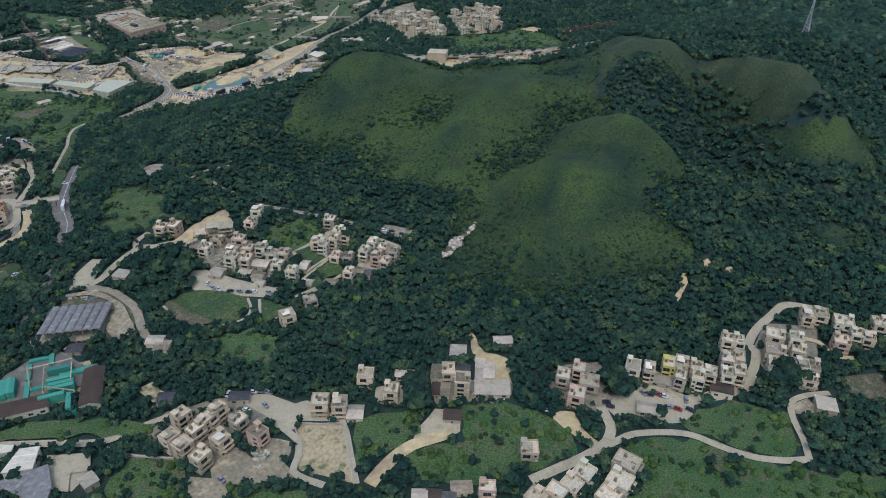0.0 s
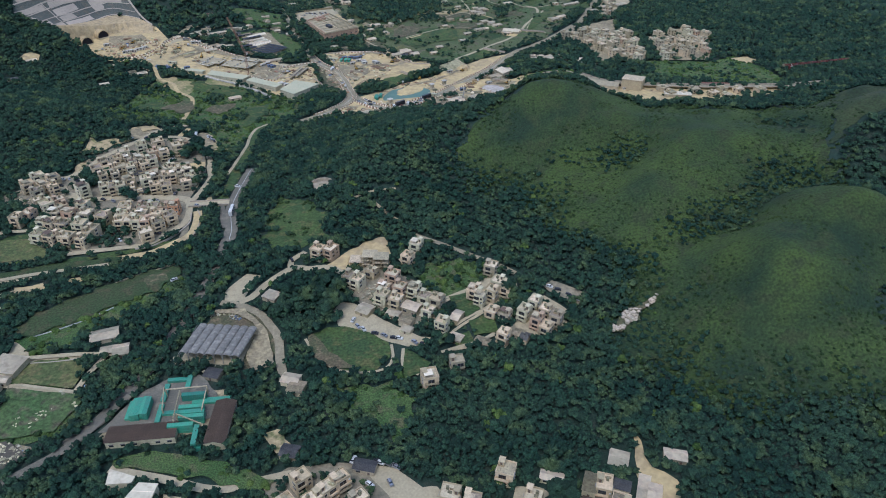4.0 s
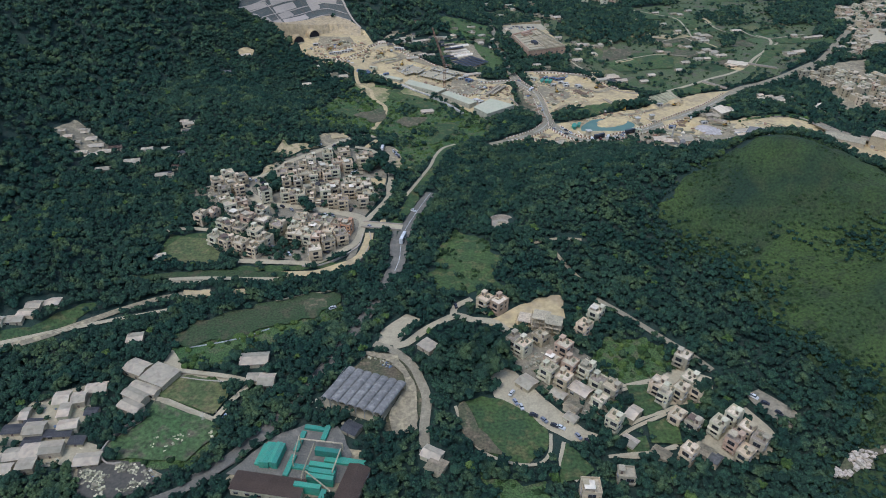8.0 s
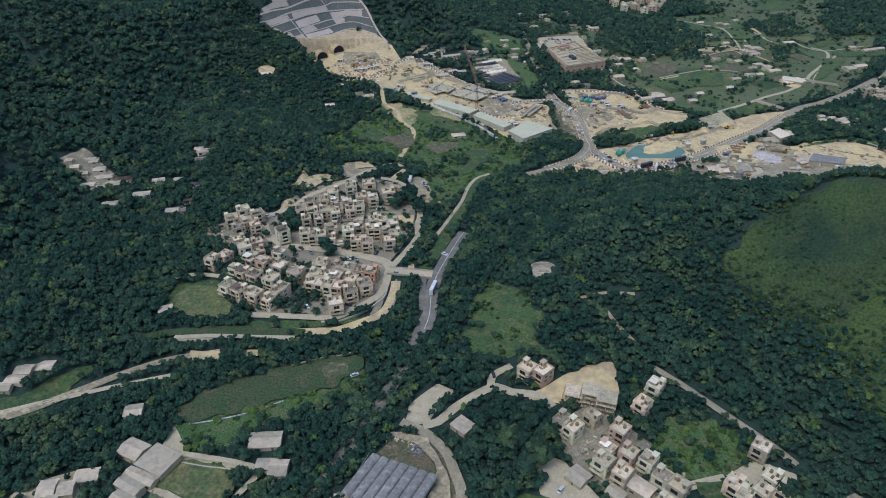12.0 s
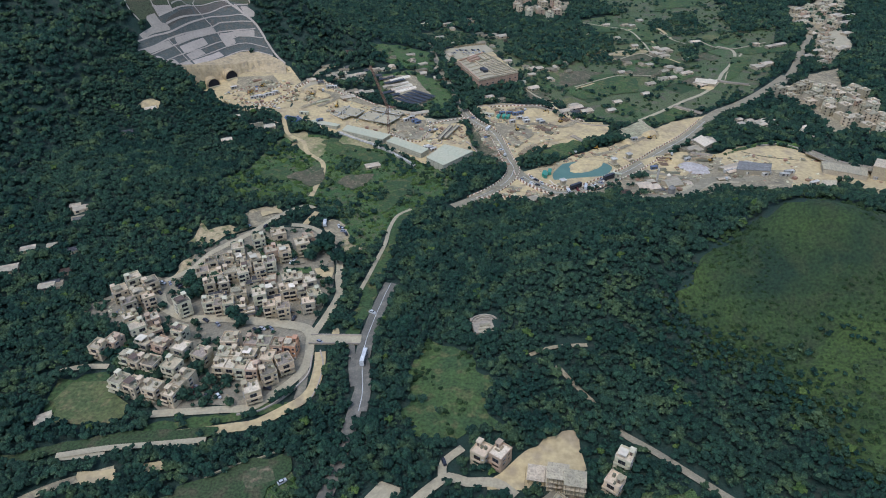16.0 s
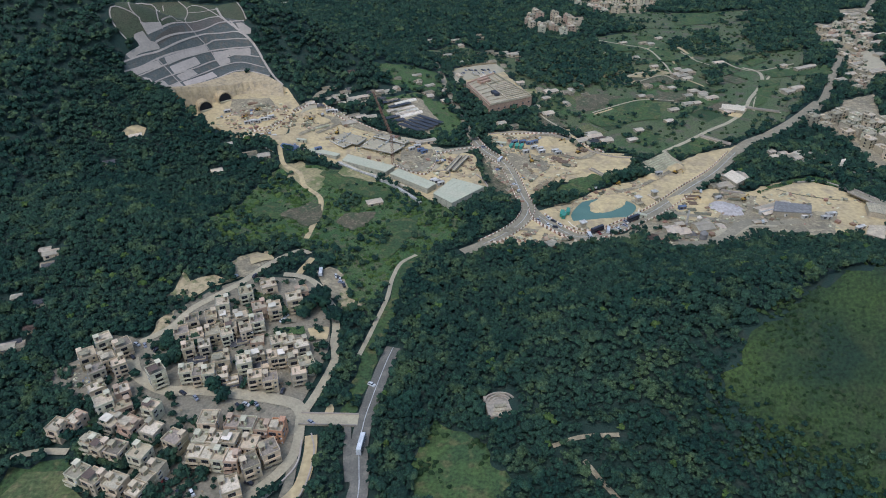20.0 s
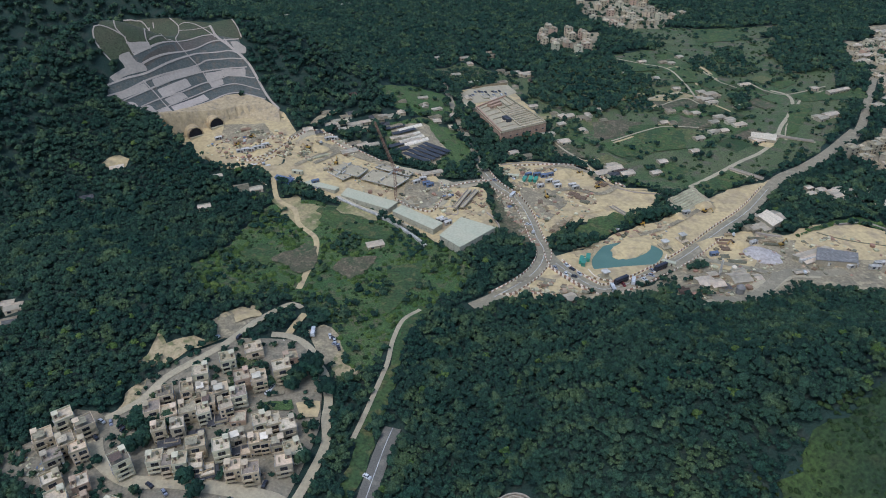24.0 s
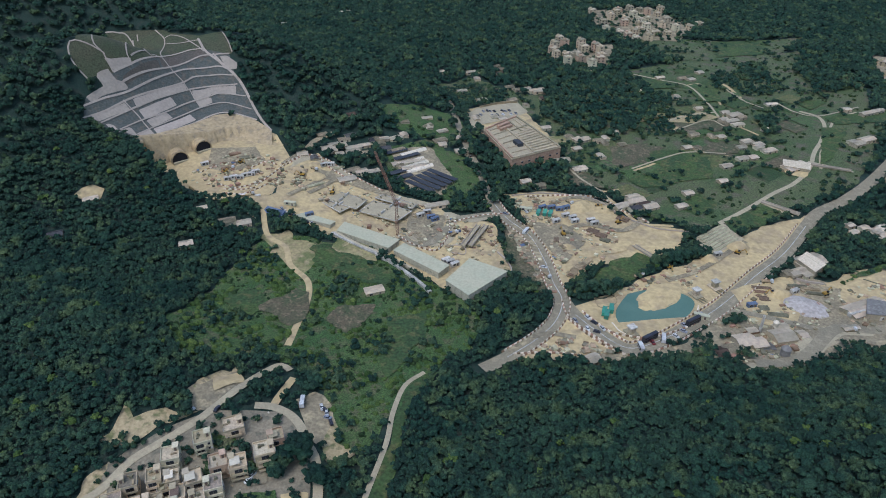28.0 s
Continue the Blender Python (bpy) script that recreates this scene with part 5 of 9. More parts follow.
sheds(20, [(-253.0, 229.6, 6, 5, 4), (-237.7, 225.1, 7, 5, 4), (-232.6, 201.7, 6, 5, 4), (-252.2, 270.7, 7, 5, 4), (-244.9, 257.2, 7, 5, 4), (-233.1, 186.8, 9, 6, 4), (-269.3, 202.1, 12, 8, 4), (-291.2, 219.4, 10, 7, 4), (-282.8, 180.7, 10, 6, 4)])
sheds(25, [(-258.4, 395.8, 9, 7, 4), (-249.0, 432.9, 10, 7, 4), (-235.6, 187.2, 10, 8, 4), (-177.0, 405.6, 9, 7, 4), (-247.2, 267.8, 10, 7, 4), (-245.5, 257.5, 8, 6, 4), (-267.3, 225.5, 9, 6, 4)])
sheds(18, [(-330.5, 216.7, 10, 6, 4), (-322.0, 210.9, 12, 5, 4), (-327.5, 235.5, 9, 5, 4), (-308.9, 198.3, 10, 6, 4), (-301.1, 199.3, 10, 6, 4), (-337.5, 221.3, 8, 5, 4), (-332.4, 232.0, 24, 8, 4), (-320.4, 222.4, 22, 7, 4), (-309.1, 214.2, 20, 7, 4), (-297.9, 207.7, 16, 7, 4), (-268.5, 202.3, 10, 7, 4), (-281.7, 182.0, 8, 6, 4), (-237.5, 185.4, 9, 6, 4)], "roof_white")
sheds(20, [(246.8, 390.9, 13, 9, 4), (233.9, 380.2, 10, 6, 4)])


# ---- the site: tunnel portals, halls, slabs, crane ----
def quad_building(name, label, category, ring, h, roof, wall, sink=2.0, overhang=0.5, windows=False):
    """A hall on four corners with walls, a roof sheet that stands out over them, and ribs across it."""
    cx_, cy_ = sum(p[0] for p in ring) / 4, sum(p[1] for p in ring) / 4
    base = min(high(*p) for p in ring)
    local = [Vector((p[0] - cx_, p[1] - cy_, 0)) for p in ring]
    if (local[1] - local[0]).cross(local[2] - local[1]).z < 0:
        local = local[::-1]
    top = base + h

    def prism(bm, pts, z0, z1):
        a, b = [bm.verts.new((p.x, p.y, z0)) for p in pts], [bm.verts.new((p.x, p.y, z1)) for p in pts]
        bm.faces.new(b)
        bm.faces.new(a[::-1])
        for k in range(4):
            bm.faces.new((a[k], a[(k + 1) % 4], b[(k + 1) % 4], b[k]))

    bm = bmesh.new()
    prism(bm, local, -sink, h - 0.3)
    body = part(name, bm, wall)
    body.matrix_basis = pose(cx_, cy_, base)
    tagged(body, label, category)
    bm = bmesh.new()
    prism(bm, [p + p.normalized() * overhang for p in local], h - 0.3, h)
    part("roof", bm, roof, body)
    a, b = (local[1] - local[0]), (local[3] - local[0])
    n = max(2, int(a.length / 4))
    for k in range(1, n):
        p, q = local[0] + a * k / n, local[3] + (local[2] - local[3]) * k / n
        bm = bmesh.new()
        d = (q - p).normalized()
        s = Vector((-d.y, d.x, 0)) * 0.18
        prism(bm, [p - s, p + s, q + s, q - s], h, h + 0.07)
        part("roof_rib", bm, roof, body)
    for e in range(4):
        p, q = local[e], local[(e + 1) % 4]
        n = int((q - p).length / 7) if windows else 0
        turn = math.degrees(math.atan2(q.y - p.y, q.x - p.x))
        for k in range(n):
            m = p + (q - p) * (k + 0.5) / n
            piece("window", WINDOW, body, m.x, m.y, h * 0.45, turn)
    ring_mark = [(p.x * 1.06 + cx_, p.y * 1.06 + cy_) for p in local]
    mark(ring_mark, BARE)
    return body


quad_building("site_hall", "long site office hall with a pale green roof", "hall", [(-110, 446), (-82, 434), (-79, 439), (-106, 453)], 4.2, "roof_pale_green", "hall_wall")
quad_building("site_hall", "long hall with a wide pale roof beside the works", "hall", [(-76, 428), (-38, 405), (-31, 416), (-72, 440)], 5.8, "roof_pale_green", "hall_wall")
quad_building("site_hall", "long hall with a pale greenish sheet roof", "hall", [(-34, 403), (-3, 376), (4, 385), (-27, 412)], 5.8, "roof_pale_green", "hall_wall")
quad_building("site_hall", "large square hall with a pale flat roof", "hall", [(2, 366), (16, 350), (42, 376), (18, 391)], 7, "roof_pale_green", "hall_wall")
quad_building("site_gatehouse", "blue-clad site office beside the works", "building", [(-132, 449), (-118, 442), (-117, 448), (-131, 455)], 4.5, "clutter_blue", "blue_sheet")
quad_building("long_shed", "long blue-grey metal-roofed hall at the works", "shed", [(264, 348), (288, 341), (282, 329), (256, 333)], 6, "roof_steel", "wall_grey")
quad_building("warehouse", "warehouse with a dull pale roof", "shed", [(240, 393), (250, 402), (256, 387), (245, 378)], 6, "roof_pale", "wall_grey")
patch("bare_earth", "earth", [(288, 538), (310, 531), (299, 516), (286, 524)], "sandy forecourt of a farm shed", 0.8)
quad_building("farm_shed", "pale-roofed open farm shed", "shed", [(292, 545), (312, 538), (306, 525), (287, 533)], 4, "roof_pale", "wall_grey")

podium_ring = [(37, 589), (69, 621), (101, 551), (57, 527)]
podium = quad_building("podium_block", "half-built concrete podium behind brown formwork", "building", podium_ring, 11, "concrete", "formwork", windows=True)
pod_o = podium.matrix_basis.translation


def on_podium(u, v):
    """A place on the podium's deck, from 0 to 1 along its sides."""
    a, b, c, d = [Vector(p) for p in podium_ring]
    q = (a * (1 - u) + b * u) * (1 - v) + (d * (1 - u) + c * u) * v
    return Vector((q.x - pod_o.x, q.y - pod_o.y, 11))


def podium_beam(u0, v0, u1, v1, w, h, material="roof_cement", name="deck_beam"):
    p, q = on_podium(u0, v0), on_podium(u1, v1)
    bm = bmesh.new()
    beam(bm, p + Vector((0, 0, h / 2)), q + Vector((0, 0, h / 2)), w)
    bmesh.ops.scale(bm, vec=(1, 1, 1), verts=bm.verts[:])
    part(name, bm, material, podium)

road("haul_road", "asphalt", 6, [(-29, 426), (-24, 419), (-15, 416), (-6, 421), (2, 435), (9, 449), (22, 454), (43, 459)], "grey haul road curving through the works", 0.85, "track")

# tunnel headwall
def headwall():
    """A smooth battered face from the tunnel floor up to the lowest berm."""
    foot = [(-236, 500), (-226, 508), (-216, 517), (-201, 532), (-190, 541), (-176, 546), (-157, 541), (-141, 527)]
    crest = [(-243, 505), (-236, 511), (-228, 518), (-212, 547), (-199, 570), (-185, 576), (-162, 570), (-147, 557)]
    u = np.linspace(0, len(foot) - 1, 71)

    def eased(line):
        q = np.stack([np.interp(u, range(len(line)), [p[k] for p in line]) for k in (0, 1)], -1)
        for _ in range(30):
            q[1:-1] = 0.5 * q[1:-1] + 0.25 * (q[2:] + q[:-2])
        return q
    low_line, top_line = eased(foot), eased(crest)
    pts, rows = [], 15
    for k in range(len(u)):
        a, b = low_line[k], top_line[k]
        out = (a - b) / max(0.1, np.hypot(*(a - b)))
        z0, z1 = high(*(a + out * 6)) - 1.5, high(*(b - out * 1.0)) + 0.9
        for j in range(rows):
            f = j / (rows - 1)
            q = a + (b - a) * f ** 1.25 + out * 0.25 * math.sin(k * 0.7 + j)
            floor_z = max(high(*q), high(*(q - out * 3.0))) + 0.7 if j else -99
            pts.append((q[0], q[1], max(z0 + (z1 - z0) * f, floor_z)))
    wall = sheet("tunnel_headwall", np.array(pts), grid_faces(rows, len(u))[:, ::-1], "headwall", True)
    return tagged(wall, "steep sand-coloured sprayed-concrete headwall over two tunnels", "headwall", kind="structure")


headwall()


def portal(x, y, turn):
    """A horseshoe tunnel mouth: a lining ring that stands out of the headwall, and a near-black sheet for the shade
    inside.
    """
    z = high(x + 5, y - 6) + 2.2
    bm = bmesh.new()
    n, r0, r1 = 18, 6.2, 7.1
    def arch(r, yy):
        return [bm.verts.new((r * math.cos(a), yy, max(0, r * math.sin(a) + 1.2))) for a in np.linspace(-0.18, math.pi + 0.18, n)]
    fo, fi, bo, bi = arch(r1, -5.5), arch(r0, -5.5), arch(r1, 6), arch(r0, 6)
    for k in range(n - 1):
        for a, b in ((fo, fi), (bo, fo), (fi, bi)):
            bm.faces.new((a[k], a[k + 1], b[k + 1], b[k]))
    bmesh.ops.recalc_face_normals(bm, faces=bm.faces[:])
    top = part("tunnel_portal", bm, "headwall")
    top.matrix_basis = pose(x, y, z, 0, 0, turn)
    tagged(top, "horseshoe tunnel mouth with a concrete lining ring", "tunnel", "twin tunnel mouths")
    # flat sheet just behind the ring, its dark colour painted as the tunnel's shade
    bm = bmesh.new()
    v = [bm.verts.new((6.15 * math.cos(a), -4.9, max(0, 6.15 * math.sin(a) + 1.2))) for a in np.linspace(-0.18, math.pi + 0.18, n)]
    bm.faces.new(v)
    part("bore", bm, "tunnel_dark", top, "near-black sheet standing for the shade inside a tunnel")
    part("road_bed", boxes((-6, -7, -3.2, 6, 0.4, 0.1)), "concrete", top)


patch("bare_earth", "earth", CUT, "sandy floor before the tunnels", 0.3)
patch("bare_earth", "earth", [(-212, 479), (-209, 495), (-200, 504), (-189, 516), (-179, 522), (-170, 482), (-174, 476), (-188, 483), (-199, 485)], "sandy ground before the tunnels", 0.6)
portal(-201, 532, 40)
portal(-216, 517, 40)
mark([(-240, 498), (-213, 551), (-195, 574), (-159, 570), (-141, 556), (-138, 524), (-174, 500), (-213, 484)], BARE)
mark(CUT, BARE)


def beam(bm, a, b, w):
    """A square bar from a to b."""
    a, b = Vector(a), Vector(b)
    m = (b - a).to_track_quat("Z", "Y").to_matrix()
    s = [m @ Vector(p) for p in ((-w, -w, 0), (w, -w, 0), (w, w, 0), (-w, w, 0))]
    lo, hi = [bm.verts.new(a + p) for p in s], [bm.verts.new(b + p) for p in s]
    for k in range(4):
        bm.faces.new((lo[k], lo[(k + 1) % 4], hi[(k + 1) % 4], hi[k]))
    bm.faces.new(lo[::-1])
    bm.faces.new(hi)


for k in range(9):
    podium_beam(0.5, 0.42 + k * 0.062, 0.97, 0.42 + k * 0.062, 0.5, 1.0)
for k in range(6):
    podium_beam(0.1, 0.1 + k * 0.15, 0.42, 0.1 + k * 0.15, 0.35, 1.2)
for u, v, m in ((0.02, 0.5, "formwork"), (0.98, 0.5, "roof_cement")):
    podium_beam(u, 0.01, u, 0.99, 0.6, 1.6, m, "edge_wall")
for v, m in ((0.01, "formwork"), (0.99, "roof_cement")):
    podium_beam(0.02, v, 0.98, v, 0.6, 1.6, m, "edge_wall")
podium_beam(0.3, 0.12, 0.62, 0.12, 1.6, 3.2, "formwork", "core_wall")
podium_beam(0.3, 0.2, 0.62, 0.2, 1.2, 3.0, "formwork", "core_wall")
# solid near-black block at the stair pit; the deck has no hole
podium_beam(0.35, 0.6, 0.36, 0.75, 2.4, 1.0, "black_net", "stair_pit")
podium_beam(0.47, 0.05, 0.47, 0.95, 0.7, 1.4)
podium_beam(0.7, 0.05, 0.7, 0.4, 0.5, 1.4)
podium_beam(0.85, 0.05, 0.85, 0.4, 0.5, 1.4)
podium_beam(0.5, 0.3, 0.95, 0.3, 0.5, 1.4)


def lattice(bm, a, b, w0, w1, n, bar=0.09):
    """A lattice boom of four chords with diagonals between them."""
    a, b = Vector(a), Vector(b)
    m = (b - a).to_track_quat("Z", "Y").to_matrix()
    rings = []
    for k in range(n + 1):
        w, c = w0 + (w1 - w0) * k / n, a + (b - a) * k / n
        rings.append([c + m @ Vector((sx * w, sy * w, 0)) for sx, sy in ((-1, -1), (1, -1), (1, 1), (-1, 1))])
    for p, q in zip(rings, rings[1:]):
        for k in range(4):
            beam(bm, p[k], q[k], bar)
            beam(bm, p[k], q[(k + 1) % 4], bar * 0.7)
            beam(bm, q[k], q[(k + 1) % 4], bar * 0.7)


def tower_crane(x, y, mast_h, jib, label, colour="crane_steel", name="tower_crane"):
    top = part(name, boxes((-3, -3, -1, 3, 3, 0.6)), "roof_cement")
    top.matrix_basis = pose(x, y, high(x, y))
    tagged(top, label, "crane")
    bm = bmesh.new()
    lattice(bm, (0, 0, 0.6), (0, 0, mast_h), 0.9, 0.9, int(mast_h / 2.5), 0.1)
    part("mast", bm, colour, top)
    bm = bmesh.new()
    lattice(bm, (0, 0, mast_h), jib, 0.9, 0.5, 16, 0.09)
    part("jib", bm, colour, top)
    back = Vector((-jib[0], -jib[1], 0)).normalized() * 8
    bm = bmesh.new()
    lattice(bm, (0, 0, mast_h), (back.x, back.y, mast_h + 0.5), 0.7, 0.7, 4, 0.12)
    part("counter_jib", bm, colour, top)
    part("counterweight", boxes((back.x - 1.2, back.y - 1.2, mast_h - 1.5, back.x + 1.2, back.y + 1.2, mast_h + 0.6)), "clutter_grey", top)
    part("cab", boxes((0.9, -0.9, mast_h - 2.2, 2.6, 0.9, mast_h + 0.1)), "car_white", top)
    return top


tower_crane(-33, 430, 26, (-14, 8, 62), "rust-orange lattice tower crane with a raised jib")
tower_crane(573, 338, 10, (70, -4, 15), "red lattice tower crane with a level jib", "car_red")


def pylon(x, y):
    top = part("power_pylon", boxes((-3.2, -3.2, -1, 3.2, 3.2, 0.4)), "roof_cement")
    top.matrix_basis = pose(x, y, high(x, y), 0, 0, 25)
    tagged(top, "grey steel lattice power pylon on a wooded ridge", "pylon")
    bm = bmesh.new()
    lattice(bm, (0, 0, 0.4), (0, 0, 26), 3.6, 1.1, 7, 0.3)
    lattice(bm, (0, 0, 26), (0, 0, 42), 1.1, 0.6, 5, 0.26)
    part("tower", bm, "pylon_steel", top)
    for z, w in ((27, 7.5), (33, 6.5), (39, 5.5)):
        for s in (-1, 1):
            bm = bmesh.new()
            beam(bm, (0, 0, z + 1.6), (s * w, 0, z), 0.26)
            beam(bm, (0, 0, z), (s * w, 0, z), 0.26)
            beam(bm, (s * w * 0.5, 0, z), (s * w * 0.5, 0, z + 0.8), 0.1)
            part("cross_arm", bm, "pylon_steel", top)


pylon(*(750, 128))


# ---- the depot with vaulted roofs ----
def vaulted_depot(a, b, c, spans, h):
    """A row of barrel vaults over an open hall; a to b is the front, a to c its depth."""
    a, b, c = Vector(a), Vector(b), Vector(c)
    along, deep = b - a, c - a
    base = high(*(a + along / 2 + deep / 2))
    turn = math.degrees(math.atan2(along.y, along.x))
    w, d = along.length, deep.length
    span = w / spans
    top = part("vaulted_depot", boxes((0, 0, -1, w, d, 0.15)), "concrete")
    top.matrix_basis = pose(a.x, a.y, base + 0.6, 0, 0, turn)
    tagged(top, "open depot under seven grey steel barrel vaults", "depot")
    skew = deep.dot(along.normalized())
    for k in range(spans):
        bm = bmesh.new()
        n, rows = 12, []
        for yy in (0, d):
            sh = skew * yy / d
            rows.append([bm.verts.new((sh + span * (k + 0.5 - 0.5 * math.cos(t)), yy, h + 1.5 * math.sin(t))) for t in np.linspace(0, math.pi, n)])
        for j in range(n - 1):
            bm.faces.new((rows[0][j], rows[0][j + 1], rows[1][j + 1], rows[1][j]))
        bmesh.ops.recalc_face_normals(bm, faces=bm.faces[:])
        bmesh.ops.solidify(bm, geom=bm.faces[:], thickness=0.12)
        part("roof_vault", bm, "roof_steel", top)
        part("gutter", boxes((span * k - 0.15 + skew * 0.5, 0, h - 0.25, span * k + 0.15 + skew * 0.5, d, h)), "roof_dark", top)
        for yy in (0.2, d / 2, d - 0.2):
            piece("post", POST, top, span * k + 0.3 + skew * yy / d, yy, 0.15)
    part("rear_wall", boxes((skew, d - 0.2, 0.15, skew + w, d, h - 0.2)), "wall_grey", top)


POST = mesh_of("post", boxes((-0.15, -0.15, 0, 0.15, 0.15, 5.2)), "frame_grey")
vaulted_depot((-52, -46), (-20, -55), (-43, -23), 7, 5.4)
mark([(-58, -44), (-17, -58), (-7, -25), (-15, -3), (-38, -9)], BARE)


# ---- shipping containers ----
def container(x, y, turn, level=0, paint="teal_paint", words="teal-green painted"):
    top = part("shipping_container", boxes((-6, -1.2, 0, 6, 1.2, 2.55)), paint)
    top.matrix_basis = pose(x, y, high(x, y) + 0.3 + level * 2.6, 0, 0, turn)
    tagged(top, "%s steel shipping container" % words, "container", "yard containers")
    for s in (-1, 1):
        part("side_panel", boxes((-5.8, s * 1.2 - 0.03, 0.1, 5.8, s * 1.2 + 0.03, 2.45), *((-5.7 + k * 0.6, s * 1.2 - 0.05, 0.15, -5.45 + k * 0.6, s * 1.2 + 0.05, 2.4) for k in range(19))), paint, top)
    for y0 in (-1.05, 0.03):
        part("door", boxes((6.01, y0, 0.1, 6.08, y0 + 1.02, 2.45)), paint, top)


def stack(a, b, levels):
    x, y = (a[0] + b[0]) / 2, (a[1] + b[1]) / 2
    turn = math.degrees(math.atan2(b[1] - a[1], b[0] - a[0]))
    turn = YARD_TURN + 90 * round((turn - YARD_TURN) / 90)
    for k in range(levels):
        container(x, y, turn + (k % 2) * 0.6, k)


YARD_TURN = math.degrees(math.atan2((-35, -92)[1] - (-47, -91)[1], (-35, -92)[0] - (-47, -91)[0]))
STACKS = [(-71, -87), (-67, -76), (-69, -87), (-65, -76), (-67, -87), (-62, -75), (-65, -87), (-61, -76), (-47, -93), (-35, -92), (-46, -90), (-36, -89), (-47, -87), (-36, -85), (-41, -81), (-31, -81), (-33, -80), (-25, -81), (-52, -64), (-48, -61), (-46, -65), (-44, -62), (-39, -112), (-37, -98), (-37, -112), (-35, -99), (-52, -88), (-47, -84), (-59, -88), (-55, -83), (-46, -78), (-36, -77), (-73, -86), (-70, -75), (-58, -76), (-54, -66), (-51, -98), (-40, -97)]
for k in range(0, len(STACKS), 2):
    stack(STACKS[k], STACKS[k + 1], (2, 2, 2, 2, 2, 2, 2, 1, 1, 1, 1, 2, 1, 1, 1, 2, 1, 1, 2)[k // 2])


def gantry(a, b, h):
    """A pale steel portal frame across the yard."""
    z0, z1 = high(*a), high(*b)
    top = part("gantry_frame", boxes((-0.5, -0.5, -0.5, 0.5, 0.5, 0.3)), "roof_cement")
    top.matrix_basis = pose(a[0], a[1], z0)
    tagged(top, "pale steel portal frame over a container yard", "gantry", "yard gantries")
    q = Vector((b[0] - a[0], b[1] - a[1], z1 - z0))
    for name, s, e in (("post", (0, 0, 0.3), (0, 0, h)), ("post", (q.x, q.y, q.z - 0.3), (q.x, q.y, h)), ("cross_beam", (0, 0, h), (q.x, q.y, h))):
        bm = bmesh.new()
        beam(bm, s, e, 0.26)
        part(name, bm, "roof_cement", top)


GANTRIES = [(-55, -73), (-35, -74), (-48, -91), (-35, -100), (-55, -86), (-56, -71), (-36, -90), (-35, -77), (-49, -94), (-48, -75)]
for k in range(0, len(GANTRIES), 2):
    gantry(GANTRIES[k], GANTRIES[k + 1], 6.2)


# ---- unfinished houses ----
def frame_house(x, y, w, d, storeys, turn):
    top = part("unfinished_house", boxes((-w / 2, -d / 2, -1.5, w / 2, d / 2, 0.15)), "roof_cement")
    top.matrix_basis = pose(x, y, high(x, y), 0, 0, turn)
    tagged(top, "bare concrete frame of an unfinished house", "house", "unfinished houses")
    for k in range(storeys):
        z = 0.15 + k * 2.9
        for a in (-1, 0, 1):
            for b in (-1, 1):
                part("column", boxes((a * (w / 2 - 0.3) - 0.2, b * (d / 2 - 0.3) - 0.2, z, a * (w / 2 - 0.3) + 0.2, b * (d / 2 - 0.3) + 0.2, z + 2.72)), "headwall", top)
        part("floor_slab", boxes((-w / 2 - 0.3, -d / 2 - 0.3, z + 2.72, w / 2 + 0.3, d / 2 + 0.3, z + 2.9)), "roof_cement", top)
        part("infill_wall", boxes((-w / 2 + 0.6, d / 2 - 0.5, z, w / 2 - 0.6, d / 2 - 0.3, z + 2.7), (-0.1, -d / 2 + 0.5, z, 0.1, d / 2 - 0.5, z + 2.7)), "headwall", top)
    pole = mesh_of("scaffold_pole", boxes((-0.06, -0.06, 0, 0.06, 0.06, storeys * 2.9 + 1)), "clutter_wood")
    for k in range(5):
        piece("scaffold_pole", pole, top, -w / 2 - 0.9, -d / 2 - 0.9 + k * 1.8, 0)
        piece("scaffold_pole", pole, top, -w / 2 - 0.9 + k * 1.8, -d / 2 - 0.9, 0)
    mark_disc(x, y, w * 0.7, BARE)


for (x, y), n in zip([(51, 31), (59, 27), (66, 23)], (1, 3, 3)):
    frame_house(x, y, 9, 8.5, n, -12)


# ---- bridge, walls, footbridges ----
def bridge(x0, y0, x1, y1, width, lift, label):
    a, b = Vector((x0, y0)), Vector((x1, y1))
    length, turn = (b - a).length, math.degrees(math.atan2(y1 - y0, x1 - x0))
    top = part("bridge", boxes((0, -width / 2, -0.7, length, width / 2, 0)), "concrete")
    top.matrix_basis = pose(x0, y0, max(high(x0, y0), high(x1, y1)) + lift, 0, 0, turn)
    tagged(top, label, "bridge")
    for k in range(int(length / 3) + 1):
        q = a + (b - a) * min(1, 3 * k / length)
        mark_disc(q.x, q.y, width / 2 + 3, BARE)
    for s in (-1, 1):
        part("parapet", boxes((0, s * width / 2 - 0.15, 0, length, s * width / 2 + 0.15, 0.9)), "shotcrete", top)
    n = max(2, int(length / 7))
    for k in range(1, n):
        part("pier", boxes((length * k / n - 0.35, -width / 2 + 0.4, -5, length * k / n + 0.35, width / 2 - 0.4, -0.7)), "concrete", top)


bridge(-65, 130.5, -36, 129, 7.5, 1.2, "short concrete road bridge over a stream channel")
bridge((248, 477)[0], (248, 477)[1], (269, 457)[0], (269, 457)[1], 3, 1.5, "pale concrete footbridge across a green channel")
bridge((307, 542)[0], (307, 542)[1], (342, 527)[0], (342, 527)[1], 3, 1.5, "narrow pale footbridge in the fields")


